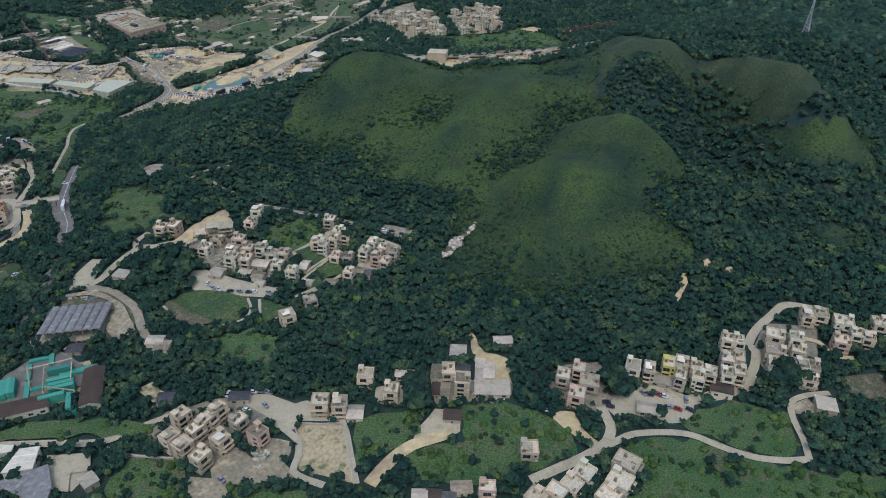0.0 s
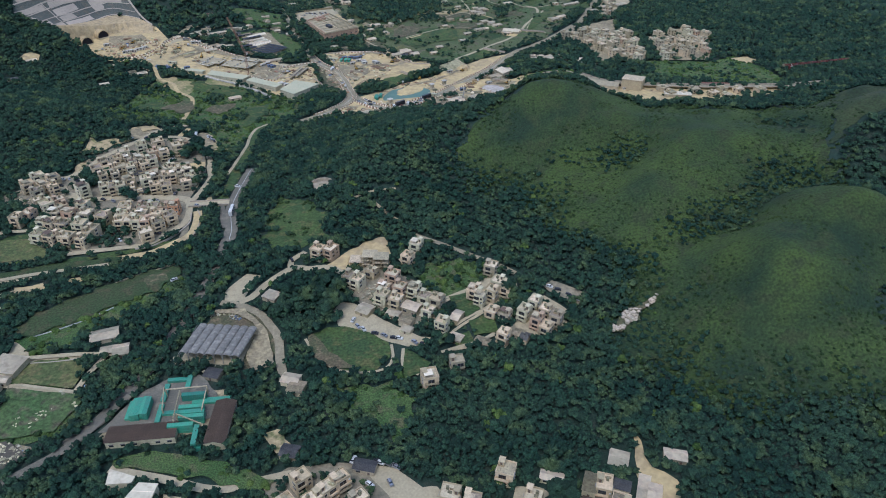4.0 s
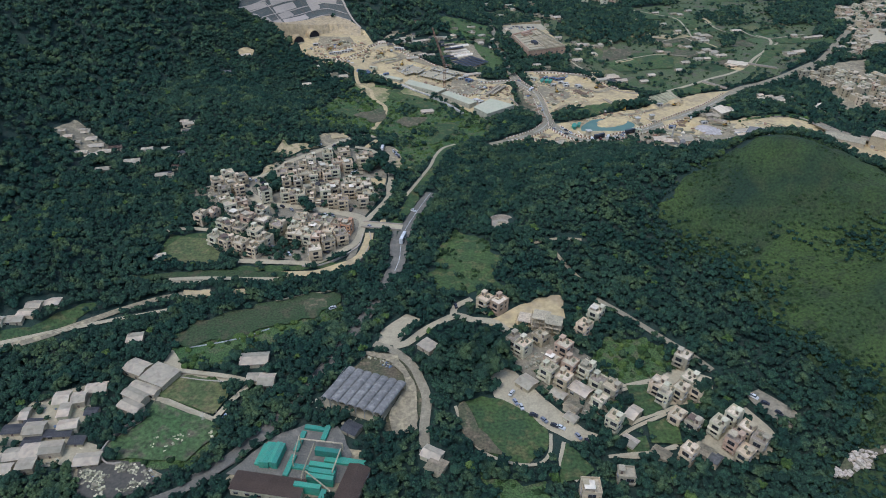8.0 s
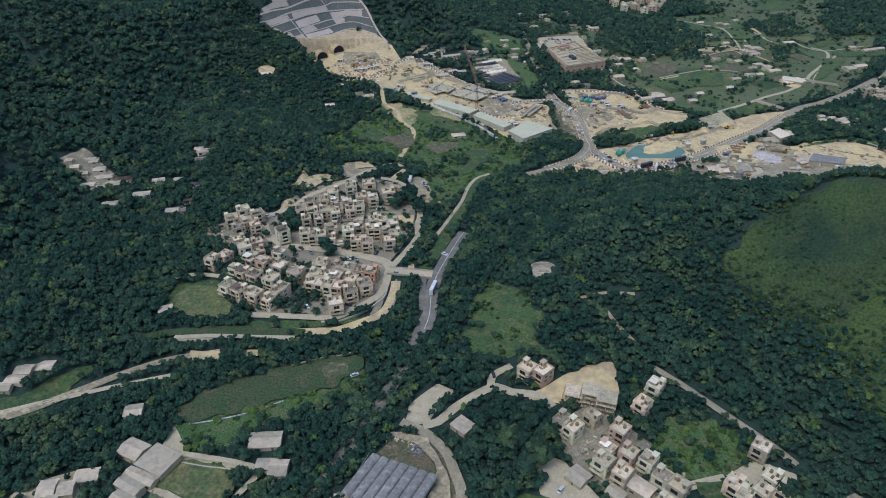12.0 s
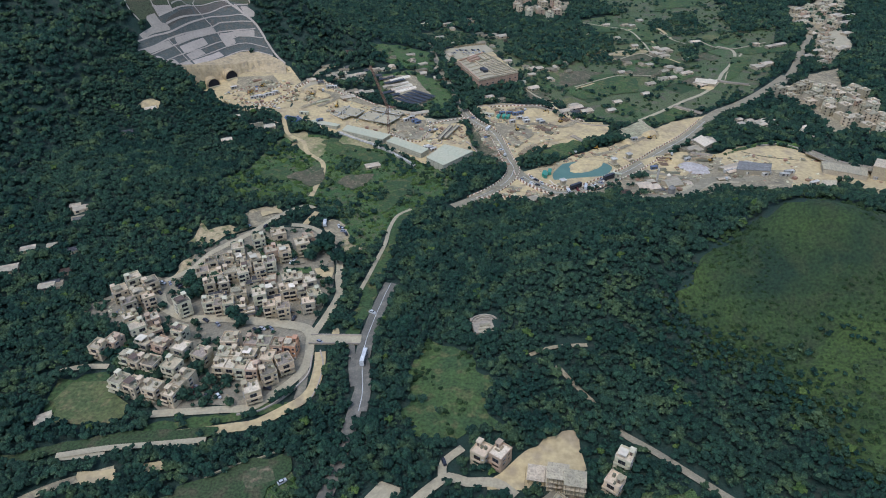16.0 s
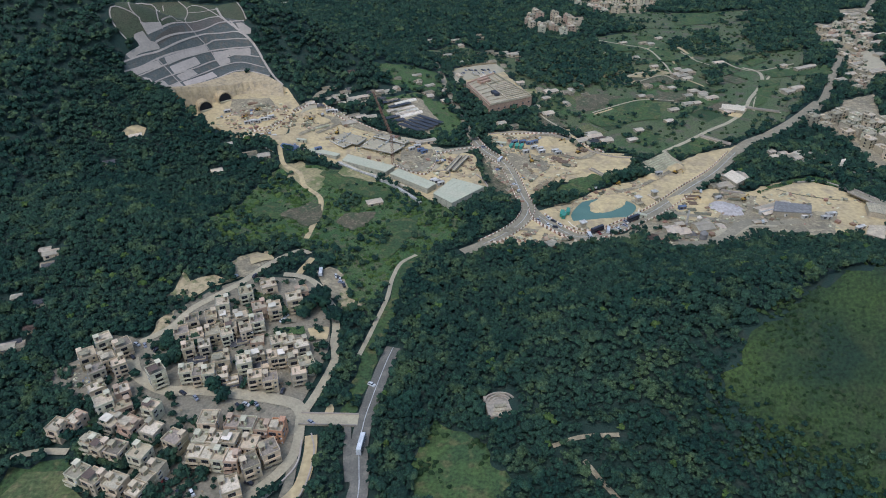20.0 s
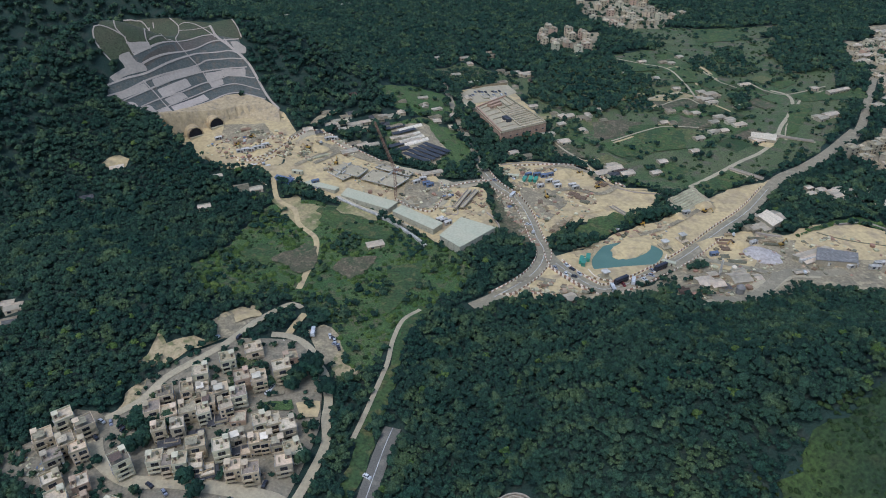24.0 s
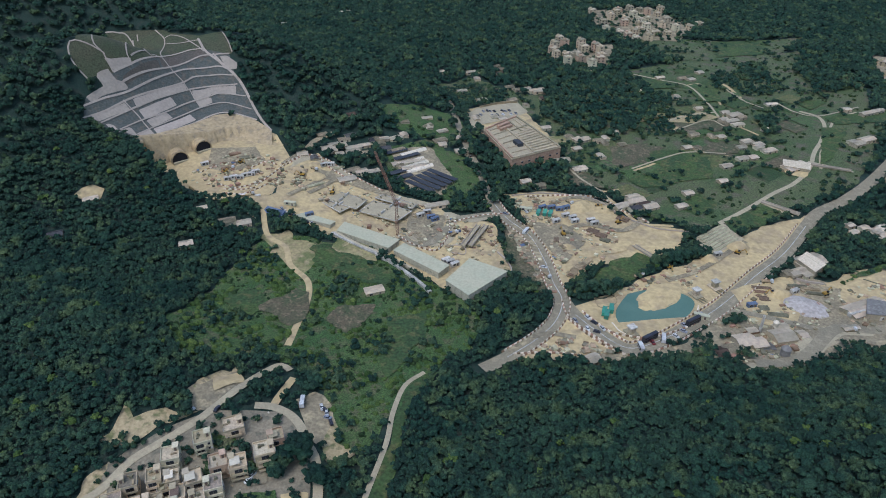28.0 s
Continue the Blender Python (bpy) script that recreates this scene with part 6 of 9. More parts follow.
def viaduct(points, width, lift, label):
    """A road carried on piers over the valley floor, with parapets."""
    line = smooth_line(points, 6.0)
    start = line[0]
    top = tagged(new("viaduct"), label, "viaduct")
    zs = [high(q.x, q.y) + lift for q in line]
    z0 = zs[0]
    top.matrix_basis = pose(start.x, start.y, z0)
    bm, sides = bmesh.new(), (bmesh.new(), bmesh.new())
    prev = None
    for k, q in enumerate(line):
        d = (line[min(k + 1, len(line) - 1)] - line[max(k - 1, 0)]).normalized()
        n, c, z = Vector((-d.y, d.x)), q - start, zs[k] - z0
        now = []
        for b, rows in ((bm, ((-width / 2, 0), (width / 2, 0), (width / 2 - 1, -1.4), (1 - width / 2, -1.4))), (sides[0], ((-width / 2, 0.02), (0.25 - width / 2, 0.02), (0.25 - width / 2, 1.0), (-width / 2, 1.0))), (sides[1], ((width / 2 - 0.25, 0.02), (width / 2, 0.02), (width / 2, 1.0), (width / 2 - 0.25, 1.0)))):
            now.append([b.verts.new((c.x + n.x * u, c.y + n.y * u, z + h)) for u, h in rows])
        if prev:
            for b, old, one in zip((bm, *sides), prev, now):
                for j in range(4):
                    b.faces.new((old[j], old[(j + 1) % 4], one[(j + 1) % 4], one[j]))
        prev = now
        if k % 4 == 2:
            part("pier", boxes((c.x - 0.8, c.y - 0.8, z - lift - 2, c.x + 0.8, c.y + 0.8, z - 1.35)), "concrete", top)
    for name, b in (("deck", bm), ("parapet", sides[0]), ("parapet", sides[1])):
        bmesh.ops.recalc_face_normals(b, faces=b.faces[:])
        part(name, b, "asphalt" if name == "deck" else "shotcrete", top)


def low_wall(points, h, material="shotcrete", name="boundary_wall", label="low pale concrete boundary wall", thick=0.35):
    line = smooth_line(points, 2.5)
    bm = bmesh.new()
    prev = None
    for k, q in enumerate(line):
        d = (line[min(k + 1, len(line) - 1)] - line[max(k - 1, 0)]).normalized()
        s = Vector((-d.y, d.x)) * thick
        z = high(q.x, q.y)
        row = [bm.verts.new((q.x + s.x * e, q.y + s.y * e, z + zz)) for e, zz in ((-1, -0.6), (-1, h), (1, h), (1, -0.6))]
        if prev:
            for j in range(3):
                bm.faces.new((prev[j], prev[j + 1], row[j + 1], row[j]))
        prev = row
    bmesh.ops.recalc_face_normals(bm, faces=bm.faces[:])
    return tagged(part(name, bm, material), label, "wall", kind="structure")


low_wall([(-134, -91), (-140, -92), (-146, -86), (-144, -73), (-138, -64), (-136, -61)], 2.2)
low_wall([(-130, -34), (-118, -35), (-106, -35)], 1.6)
low_wall([(-137, -11), (-121, -5), (-107, 2), (-96, 10)], 1.2, "car_white", "white_fence", "low white fence beside a meadow", 0.12)
low_wall([(61, -166), (71, -172), (79, -176), (78, -187), (75, -200), (73, -210)], 1.4)
low_wall([(61, -166), (58, -169), (58, -180), (54, -187), (51, -193)], 1.4)
low_wall([(-24, -141), (-18, -148), (-4, -157), (3, -161)], 1.6)
low_wall([(-62, 117), (-62, 103), (-67, 93), (-75, 83), (-84, 76), (-94, 74)], 1.5)
low_wall([(-58, 121), (-55, 109), (-56, 92), (-59, 82)], 1.5)
low_wall([(-78, 429), (-59, 414), (-41, 403), (-18, 384)], 2.4, "roof_pale", thick=0.8, label="pale pinkish hoarding along the works")
low_wall([(179, 434), (156, 439), (136, 455), (117, 481), (81, 489), (54, 485)], 1.8, "shotcrete", "site_hoarding", "pale hoarding round a construction site", 0.15)

# ---- the pond ----
def flat_water(ring, label):
    level = sum(high(*p) for p in ring) / len(ring) + 0.95
    bm = bmesh.new()
    bm.faces.new([bm.verts.new((p.x, p.y, level)) for p in smooth_line(ring + ring[:1], 3)[:-1]])
    bmesh.ops.triangulate(bm, faces=bm.faces[:])
    mark(ring, BARE)
    return tagged(part("pond", bm, "teal_water"), label, "pond", kind="structure")


flat_water([(118, 359), (111, 349), (106, 339), (107, 328), (118, 320), (134, 324), (150, 337), (158, 351), (150, 361), (134, 364)], "turquoise settling pond on a construction site")
low_wall([(102, 330), (106, 320), (118, 315), (135, 320), (153, 335), (160, 348)], 0.8, "plastic_barrier", "pond_edge", "row of pale barriers round a pond", 0.4)


def mound(x, y, r, h, material, label, squeeze=1.0, turn=0):
    bm = bmesh.new()
    rr = random.Random(int(x * 7 + y))
    rings = []
    for j in range(6):
        f = j / 5
        rings.append([bm.verts.new((r * (1 - f) * (1 + rr.uniform(-0.12, 0.12)) * math.cos(a), squeeze * r * (1 - f) * (1 + rr.uniform(-0.12, 0.12)) * math.sin(a), -0.4 + (h + 0.4) * (1 - (1 - f) ** 2) * (1 + rr.uniform(-0.08, 0.08)))) for a in np.linspace(0, 6.283, 19)[:-1]])
    for p, q in zip(rings, rings[1:]):
        for k in range(18):
            bm.faces.new((p[k], p[(k + 1) % 18], q[(k + 1) % 18], q[k]))
    bm.faces.new(rings[-1])
    for f in bm.faces:
        f.smooth = True
    top = part("earth_mound", bm, material)
    top.matrix_basis = pose(x, y, high(x, y) + 0.5, 0, 0, turn)
    return tagged(top, label, "heap", "spoil heaps")


mound(138, 356, 23, 2.6, "earth", "flat sandy spoil heap in a pond", 0.62, 38)
mound(126, 347, 8, 2.2, "earth", "sandy spit reaching into a pond", 0.7, 80)
for (x, y), r, h, m in zip([(226, 346), (215, 359), (208, 414), (183, 400), (106, 471), (123, 466), (-103, 500), (-117, 505), (89, 414), (79, 471)], (16, 9, 9, 7, 12, 9, 9, 8, 7, 6), (3, 4, 5, 4, 3, 3, 3, 3, 2, 2), ("grey_pile", "earth", "earth", "earth", "earth", "earth", "earth", "headwall", "earth", "earth")):
    mound(x, y, r, h, m, "loose heap of %s" % ("grey crushed stone" if m == "grey_pile" else "sandy excavated earth"), 0.75, r * 20)


# ---- vehicles ----
WHEEL = None


def wheel_mesh(r):
    bm = bmesh.new()
    bmesh.ops.create_cone(bm, cap_ends=True, segments=10, radius1=r, radius2=r, depth=0.22, matrix=Euler((radians(90), 0, 0)).to_matrix().to_4x4())
    return mesh_of("wheel", bm, "tyre")


WHEEL = wheel_mesh(0.33)
BIG_WHEEL = wheel_mesh(0.5)


def tapered(bm, x0, x1, y, z0, z1, inset, index=0):
    v = [bm.verts.new(p) for p in ((x0, -y, z0), (x1, -y, z0), (x1, y, z0), (x0, y, z0), (x0 + inset, -y + 0.15, z1), (x1 - inset, -y + 0.15, z1), (x1 - inset, y - 0.15, z1), (x0 + inset, y - 0.15, z1))]
    for f in ((3, 2, 1, 0), (4, 5, 6, 7), (0, 1, 5, 4), (1, 2, 6, 5), (2, 3, 7, 6), (3, 0, 4, 7)):
        bm.faces.new([v[k] for k in f]).material_index = index


def car(paint, words):
    bm = bmesh.new()
    tapered(bm, -2.2, 2.2, 0.9, 0.05, 0.95, 0.12)
    top = part("car", bm, paint)
    tagged(top, "%s saloon car parked on a yard" % words, "car", "parked cars")
    bm = bmesh.new()
    tapered(bm, -1.7, 1.0, 0.82, 0.95, 1.42, 0.45)
    part("cabin_glass", bm, "glass_dark", top)
    part("car_roof", boxes((-1.22, -0.64, 1.42, 0.52, 0.64, 1.47)), paint, top)
    return top


def bus(paint, words, length, height, name="bus"):
    bm = bmesh.new()
    tapered(bm, -length / 2, length / 2, 1.25, 0.45, height, 0.1)
    top = part(name, bm, paint)
    tagged(top, "%s %s on the road" % (words, name), name)
    for z in ([1.3, 2.9] if height > 3.6 else [1.3]):
        for s in (-1, 1):
            part("window_band", boxes((-length / 2 + 0.3, s * 1.24 - 0.02, z, length / 2 - 0.3, s * 1.24 + 0.02, z + 0.85)), "glass_dark", top)
    part("windscreen", boxes((length / 2 - 0.04, -1.05, 1.1, length / 2 + 0.02, 1.05, 2.2)), "glass_dark", top)
    for a in (-length / 2 + 1.8, length / 2 - 1.8):
        for b in (-1.15, 1.15):
            piece("wheel", BIG_WHEEL, top, a, b, 0.5)
    return top


def truck(paint, words):
    top = part("truck", boxes((-3.6, -1.1, 0.7, 3.6, 1.1, 1.0)), "clutter_grey")
    tagged(top, "%s flatbed lorry on the works" % words, "truck", "site lorries")
    bm = bmesh.new()
    tapered(bm, 2.0, 3.7, 1.15, 1.0, 2.7, 0.15)
    part("cab", bm, paint, top)
    part("bed", boxes((-3.6, -1.2, 1.0, 1.8, 1.2, 1.15), (-3.6, -1.2, 1.15, 1.8, -1.1, 1.8), (-3.6, 1.1, 1.15, 1.8, 1.2, 1.8)), "clutter_wood", top)
    for a in (-2.4, 2.6):
        for b in (-1.05, 1.05):
            piece("wheel", BIG_WHEEL, top, a, b, 0.5)
    return top


def excavator():
    top = part("excavator", boxes((-1.5, -1.2, 1.0, 1.5, 1.2, 2.0), (-1.7, -1.2, 1.0, -1.2, 1.2, 1.9)), "excavator_yellow")
    tagged(top, "yellow tracked excavator on bare earth", "excavator", "site excavators")
    part("cab", boxes((0.2, -1.2, 2.0, 1.5, -0.1, 3.0)), "glass_dark", top)
    for s in (-1, 1):
        part("track", boxes((-1.9, s * 1.2 - 0.3, 0, 1.9, s * 1.2 + 0.3, 0.9)), "tyre", top)
    bm = bmesh.new()
    beam(bm, (1.4, 0.3, 1.7), (4.2, 0.3, 4.6), 0.22)
    beam(bm, (4.2, 0.3, 4.6), (6.2, 0.3, 2.0), 0.18)
    part("boom", bm, "excavator_yellow", top)
    part("bucket", boxes((5.8, -0.2, 1.2, 6.7, 0.8, 2.0)), "clutter_grey", top)
    return top


def lay(make, places, turn, seed, spread=8):
    """Copies of one thing set down on the ground."""
    rr = random.Random(seed)
    for k, (x, y) in enumerate(places):
        m = pose(x, y, high(x, y) + 0.62 + 0.003 * layer, 0, 0, turn + rr.uniform(-spread, spread))
        if k == 0:
            first = make
            first.matrix_basis = m
        else:
            copy_thing(first, m)


lay(car("car_white", "white"), [(48, -38), (67, -50), (46, -135), (52, -137), (40, -146), (230, -232), (172, -215), (-166, 188), (-61, 253), (-58, 249), (-94, 141), (-106, 87), (-31, 154), (86, 323), (136, 315), (68, 389)], -48, 1, 30)
lay(car("car_dark", "black"), [(54, -43), (64, -49), (79, -58), (9, 40), (45, -134), (201, -223), (201, -226), (235, -245), (224, -228), (-165, 178), (-59, 251), (-55, 243), (-98, 140), (-112, 87), (-129, 150), (-82, 92), (91, 320), (128, 310)], -48, 2, 30)
lay(car("car_silver", "silver"), [(45, -35), (59, -46), (75, -55), (49, -136), (53, -139), (49, -147), (222, -226), (227, -239), (20, -183), (-161, 187), (-57, 246), (-89, 141), (-119, 94), (-121, 146), (-59, 128), (80, 331), (142, 320), (47, 458)], -48, 3, 30)
lay(car("car_red", "red"), [(-110, 95), (-121, 92), (230, -242), (228, -230), (121, 309)], -48, 4, 30)
lay(bus("car_white", "red and white double-deck", 11, 4.2), [(-33, 112)], 82, 5, 1)
lay(bus("car_white", "white single-deck", 7, 2.7, "minibus"), [(-71, 255), (113, 304), (128, 312), (60, 433)], 75, 6, 30)
lay(bus("car_dark", "dark double-deck", 11, 4.2, "coach"), [(120, 312), (150, 328)], 33, 16, 3)
lay(truck("car_white", "white-cabbed"), [(-171, 505), (-104, 508), (8, 429), (98, 475), (130, 379), (212, 372), (-147, 474), (-36, 467), (69, 379), (241, 321)], 20, 7, 90)
lay(excavator(), [(-164, 512), (-112, 498), (119, 469), (87, 430), (152, 389), (205, 407), (211, 359), (-174, 500), (-86, 479), (130, 446), (244, 359)], 40, 8, 150)


# ---- clutter of the works ----
def strew(name, rings, count, material, label, low, high_, seed, lift=0.5, flat=0.5):
    """Many loose pieces strewn inside areas."""
    rr = np.random.RandomState(seed)
    bm_p, bm_f, n = [], [], 0
    base = np.array([(sx, sy, sz) for sz in (0, 1) for sx, sy in ((-0.5, -0.5), (0.5, -0.5), (0.5, 0.5), (-0.5, 0.5))])
    quads = np.array([(3, 2, 1, 0), (4, 5, 6, 7), (0, 1, 5, 4), (1, 2, 6, 5), (2, 3, 7, 6), (3, 0, 4, 7)])
    for ring in rings:
        xs, ys = [p[0] for p in ring], [p[1] for p in ring]
        x, y = rr.uniform(min(xs), max(xs), count * 3), rr.uniform(min(ys), max(ys), count * 3)
        clump = waves(x, y, 17) + rr.uniform(-0.4, 0.4, len(x)) > 0.15
        ok = np.where(inside(x, y, ring) & clump)[0][:count]
        z = ground(x[ok], y[ok]) + lift
        turn = rr.choice((0.35, 1.92, -0.6), len(ok)) + rr.normal(0, 0.3, len(ok))
        sx, sy = rr.uniform(low, high_, len(ok)), rr.uniform(low, high_, len(ok)) * rr.choice((0.25, 0.6, 1.0), len(ok))
        sz = np.minimum(sx, sy) * rr.uniform(0.3, 0.9, len(ok)) * flat * 2
        c, s = np.cos(turn)[:, None], np.sin(turn)[:, None]
        bx, by = base[None, :, 0] * sx[:, None], base[None, :, 1] * sy[:, None]
        bm_p.append(np.stack([bx * c - by * s + x[ok][:, None], bx * s + by * c + y[ok][:, None], base[None, :, 2] * sz[:, None] + z[:, None] - 0.15], -1).reshape(-1, 3))
        bm_f.append((quads[None] + (np.arange(len(ok)) * 8)[:, None, None] + n).reshape(-1, 4))
        n += len(ok) * 8
    return tagged(sheet(name, np.concatenate(bm_p), np.concatenate(bm_f), material), label, "clutter", kind="stuff")


WORKS = [[(-203, 494), (-189, 516), (-179, 522), (-157, 524), (-144, 502), (-170, 482), (-188, 483)], [(-80, 464), (-53, 457), (-26, 435), (7, 410), (27, 399), (7, 389), (-25, 414), (-60, 439)], [(-178, 487), (-182, 514), (-143, 522), (-132, 514), (-137, 492), (-160, 472)], [(-145, 486), (-136, 483), (-108, 475), (-103, 500), (-113, 510), (-130, 502)], [(-106, 491), (-75, 501), (-37, 480), (-5, 465), (3, 449), (-26, 432), (-62, 454), (-94, 466)], [(-26, 432), (3, 453), (38, 441), (44, 414), (31, 403), (-1, 414)], [(53, 479), (82, 488), (98, 475), (89, 445), (63, 437)], [(75, 430), (112, 454), (132, 441), (120, 407), (84, 379), (78, 379)], [(102, 352), (134, 377), (165, 391), (177, 393), (161, 365), (118, 359)], [(157, 330), (186, 352), (237, 375), (256, 369), (242, 346), (227, 321), (185, 320)], [(255, 365), (298, 372), (274, 328), (242, 324)], [(46, 433), (60, 429), (70, 389), (72, 359), (61, 379)], [(53, 305), (75, 316), (93, 304), (99, 300), (72, 298)], [(155, 302), (179, 320), (210, 314), (195, 295), (166, 289)]]
strew("timber_stacks", WORKS, 190, "clutter_wood", "stacks of timber and formwork on a construction site", 0.5, 3.2, 21)
strew("steel_stacks", WORKS, 100, "clutter_rust", "rusty steel bars and plates in stacks", 0.5, 3.4, 22)
strew("site_materials", WORKS, 260, "clutter_white", "pale sacks, sheets and blocks on a building site", 0.5, 2.8, 23)
strew("site_materials", WORKS, 150, "clutter_grey", "grey machinery and pipes on a building site", 0.5, 3, 24)
strew("site_materials", WORKS, 5, "clutter_blue", "blue covers and bins on a building site", 0.8, 3.5, 25)
YARDS = [[(-190, -98), (-202, -80), (-195, -55), (-174, -45), (-163, -64), (-166, -78), (-148, -83), (-147, -90), (-169, -96)], [(-151, -95), (-142, -92), (-118, -92), (-111, -96), (-150, -101)], [(-65, -45), (-54, -41), (-26, -54), (-23, -58), (-39, -57)], [(-51, -6), (-28, -1), (-16, -16), (-34, -15)], [(-111, -57), (-101, -48), (-93, -61), (-101, -69)], [(37, -167), (48, -168), (41, -183), (34, -183)], [(125, -179), (162, -193), (157, -200), (124, -187)], [(52, -190), (60, -199), (64, -204), (55, -199)], [(45, 13), (96, -14), (88, -37), (59, -22)], [(-201, 166), (-194, 171), (-180, 161), (-184, 154)]]
strew("yard_clutter", YARDS, 60, "rubble", "pale rubble, boards and household clutter in yards", 0.4, 2.2, 31)
strew("yard_clutter", YARDS, 40, "clutter_white", "white boards and plastic in yards", 0.4, 2.0, 32)
strew("yard_clutter", YARDS, 25, "clutter_blue", "blue plastic sheets and drums in yards", 0.4, 1.6, 33)
VILLAGES = [[(-210, 164), (-193, 179), (-183, 197), (-158, 193), (-153, 215), (-132, 234), (-113, 246), (-76, 249), (-62, 230), (-57, 184), (-63, 153), (-67, 140), (-63, 118), (-67, 99), (-78, 86), (-112, 82), (-132, 77), (-142, 86), (-135, 120), (-157, 142), (-184, 147)], [(42, 13), (75, 13), (98, -14), (97, -29), (85, -44), (72, -35), (56, -23)], [(182, -197), (197, -190), (211, -210), (227, -212), (245, -229), (263, -241), (241, -242), (218, -223), (195, -227)]]
strew("village_clutter", VILLAGES, 240, "rubble", "planters, boards and household clutter between houses", 0.4, 1.8, 34)
strew("village_clutter", VILLAGES, 120, "clutter_wood", "timber and rust-brown oddments between houses", 0.4, 1.6, 35)


def barrier_row(points, shift, seed):
    """Pieces for a row of plastic barriers along a road."""
    line = smooth_line(points, 1.9)
    out = []
    for k, q in enumerate(line[:-1]):
        d = (line[k + 1] - q).normalized()
        s = q + Vector((-d.y, d.x)) * shift
        out.append((s.x, s.y, math.atan2(d.y, d.x)))
    return out


rows = []
ARM_E = [(81, 337), (92, 319), (106, 304), (124, 310), (145, 324), (173, 346), (207, 379), (238, 407), (268, 442)]
ARM_NW = [(37, 479), (47, 453), (62, 429), (69, 400), (72, 372), (75, 352), (68, 331), (54, 313), (36, 297)]
for line, w in ((ARM_E, 6.2), (ARM_NW, 5.2)):
    for s in (-1, 1):
        rows += barrier_row(line, s * w, 1)
for line in ([(-173, 484), (-161, 480), (-142, 490), (-127, 510), (-114, 527), (-97, 525), (-76, 508), (-47, 487)], [(-169, 474), (-152, 474), (-136, 486)], [(75, 352), (77, 334), (91, 313), (102, 300)], [(41, 300), (59, 301), (79, 298)]):
    rows += barrier_row(line, 0, 2)
def barriers(name, rows, material, label):
    """Short wedge-shaped road barriers standing in rows."""
    bm = bmesh.new()
    for x, y, a in rows:
        m = Matrix.Translation((x, y, high(x, y) + 0.7)) @ Matrix.Rotation(a, 4, "Z")
        v = [bm.verts.new(m @ Vector(p)) for p in ((-0.9, -0.5, 0), (0.9, -0.5, 0), (0.9, 0.5, 0), (-0.9, 0.5, 0), (-0.9, -0.22, 1.2), (0.9, -0.22, 1.2), (0.9, 0.22, 1.2), (-0.9, 0.22, 1.2))]
        for f in ((4, 5, 6, 7), (0, 1, 5, 4), (1, 2, 6, 5), (2, 3, 7, 6), (3, 0, 4, 7)):
            bm.faces.new([v[k] for k in f])
    tagged(part(name, bm, material), label, "barriers", kind="stuff")


barriers("road_barriers", rows[::2], "plastic_barrier", "rows of pale plastic water barriers along site roads")
barriers("road_barriers", rows[1::2], "clutter_rust", "dull red barriers between pale ones along site roads")


# ---- nursery ----
def net_house(x, y, w, d, turn):
    top = part("net_house", boxes((-w / 2, -d / 2, 1.9, w / 2, d / 2, 2.0)), "black_net")
    top.matrix_basis = pose(x, y, high(x, y) + 0.4, 0, 0, turn)
    tagged(top, "low flat black shade-net house over plant beds", "net house", "shade nets")
    for a in (-1, 1):
        for b in (-1, 0, 1):
            part("post", boxes((a * (w / 2 - 0.2) - 0.06, b * (d / 2 - 0.2) - 0.06, -0.3, a * (w / 2 - 0.2) + 0.06, b * (d / 2 - 0.2) + 0.06, 1.9)), "frame_grey", top)


def poly_tunnel(x, y, length, turn):
    bm = bmesh.new()
    rws = [[bm.verts.new((xx, 2.6 * math.cos(t), 2.3 * math.sin(t))) for t in np.linspace(0, math.pi, 9)] for xx in (-length / 2, length / 2)]
    for k in range(8):
        bm.faces.new((rws[0][k], rws[0][k + 1], rws[1][k + 1], rws[1][k]))
    for rw in rws:
        bm.faces.new(rw)
    top = part("poly_tunnel", bm, "roof_white")
    top.matrix_basis = pose(x, y, high(x, y) + 0.4, 0, 0, turn)
    tagged(top, "long pale plastic greenhouse tunnel", "greenhouse", "greenhouse tunnels")
    for k in range(4):
        xx = -length / 2 + (k + 0.5) * length / 4
        b2 = bmesh.new()
        prev = None
        for t in np.linspace(0, math.pi, 9):
            p = (xx, 2.65 * math.cos(t), 2.35 * math.sin(t))
            if prev:
                beam(b2, prev, p, 0.05)
            prev = p
        part("hoop", b2, "frame_grey", top)


for k in range(5):
    net_house(-18.5 + 4.4 * k, 495.5 + 4.6 * k, 30, 5.2, -40)
for x, y, w in ((-31, 541, 24), (-40, 548, 20), (-33, 508, 18), (-38, 515, 16)):
    net_house(x, y, w, 6, 32)
for (x, y) in [(-27.3, 534.5), (-23.5, 529), (-19.5, 523.7), (-26, 549)]:
    poly_tunnel(x, y, 25, 34)


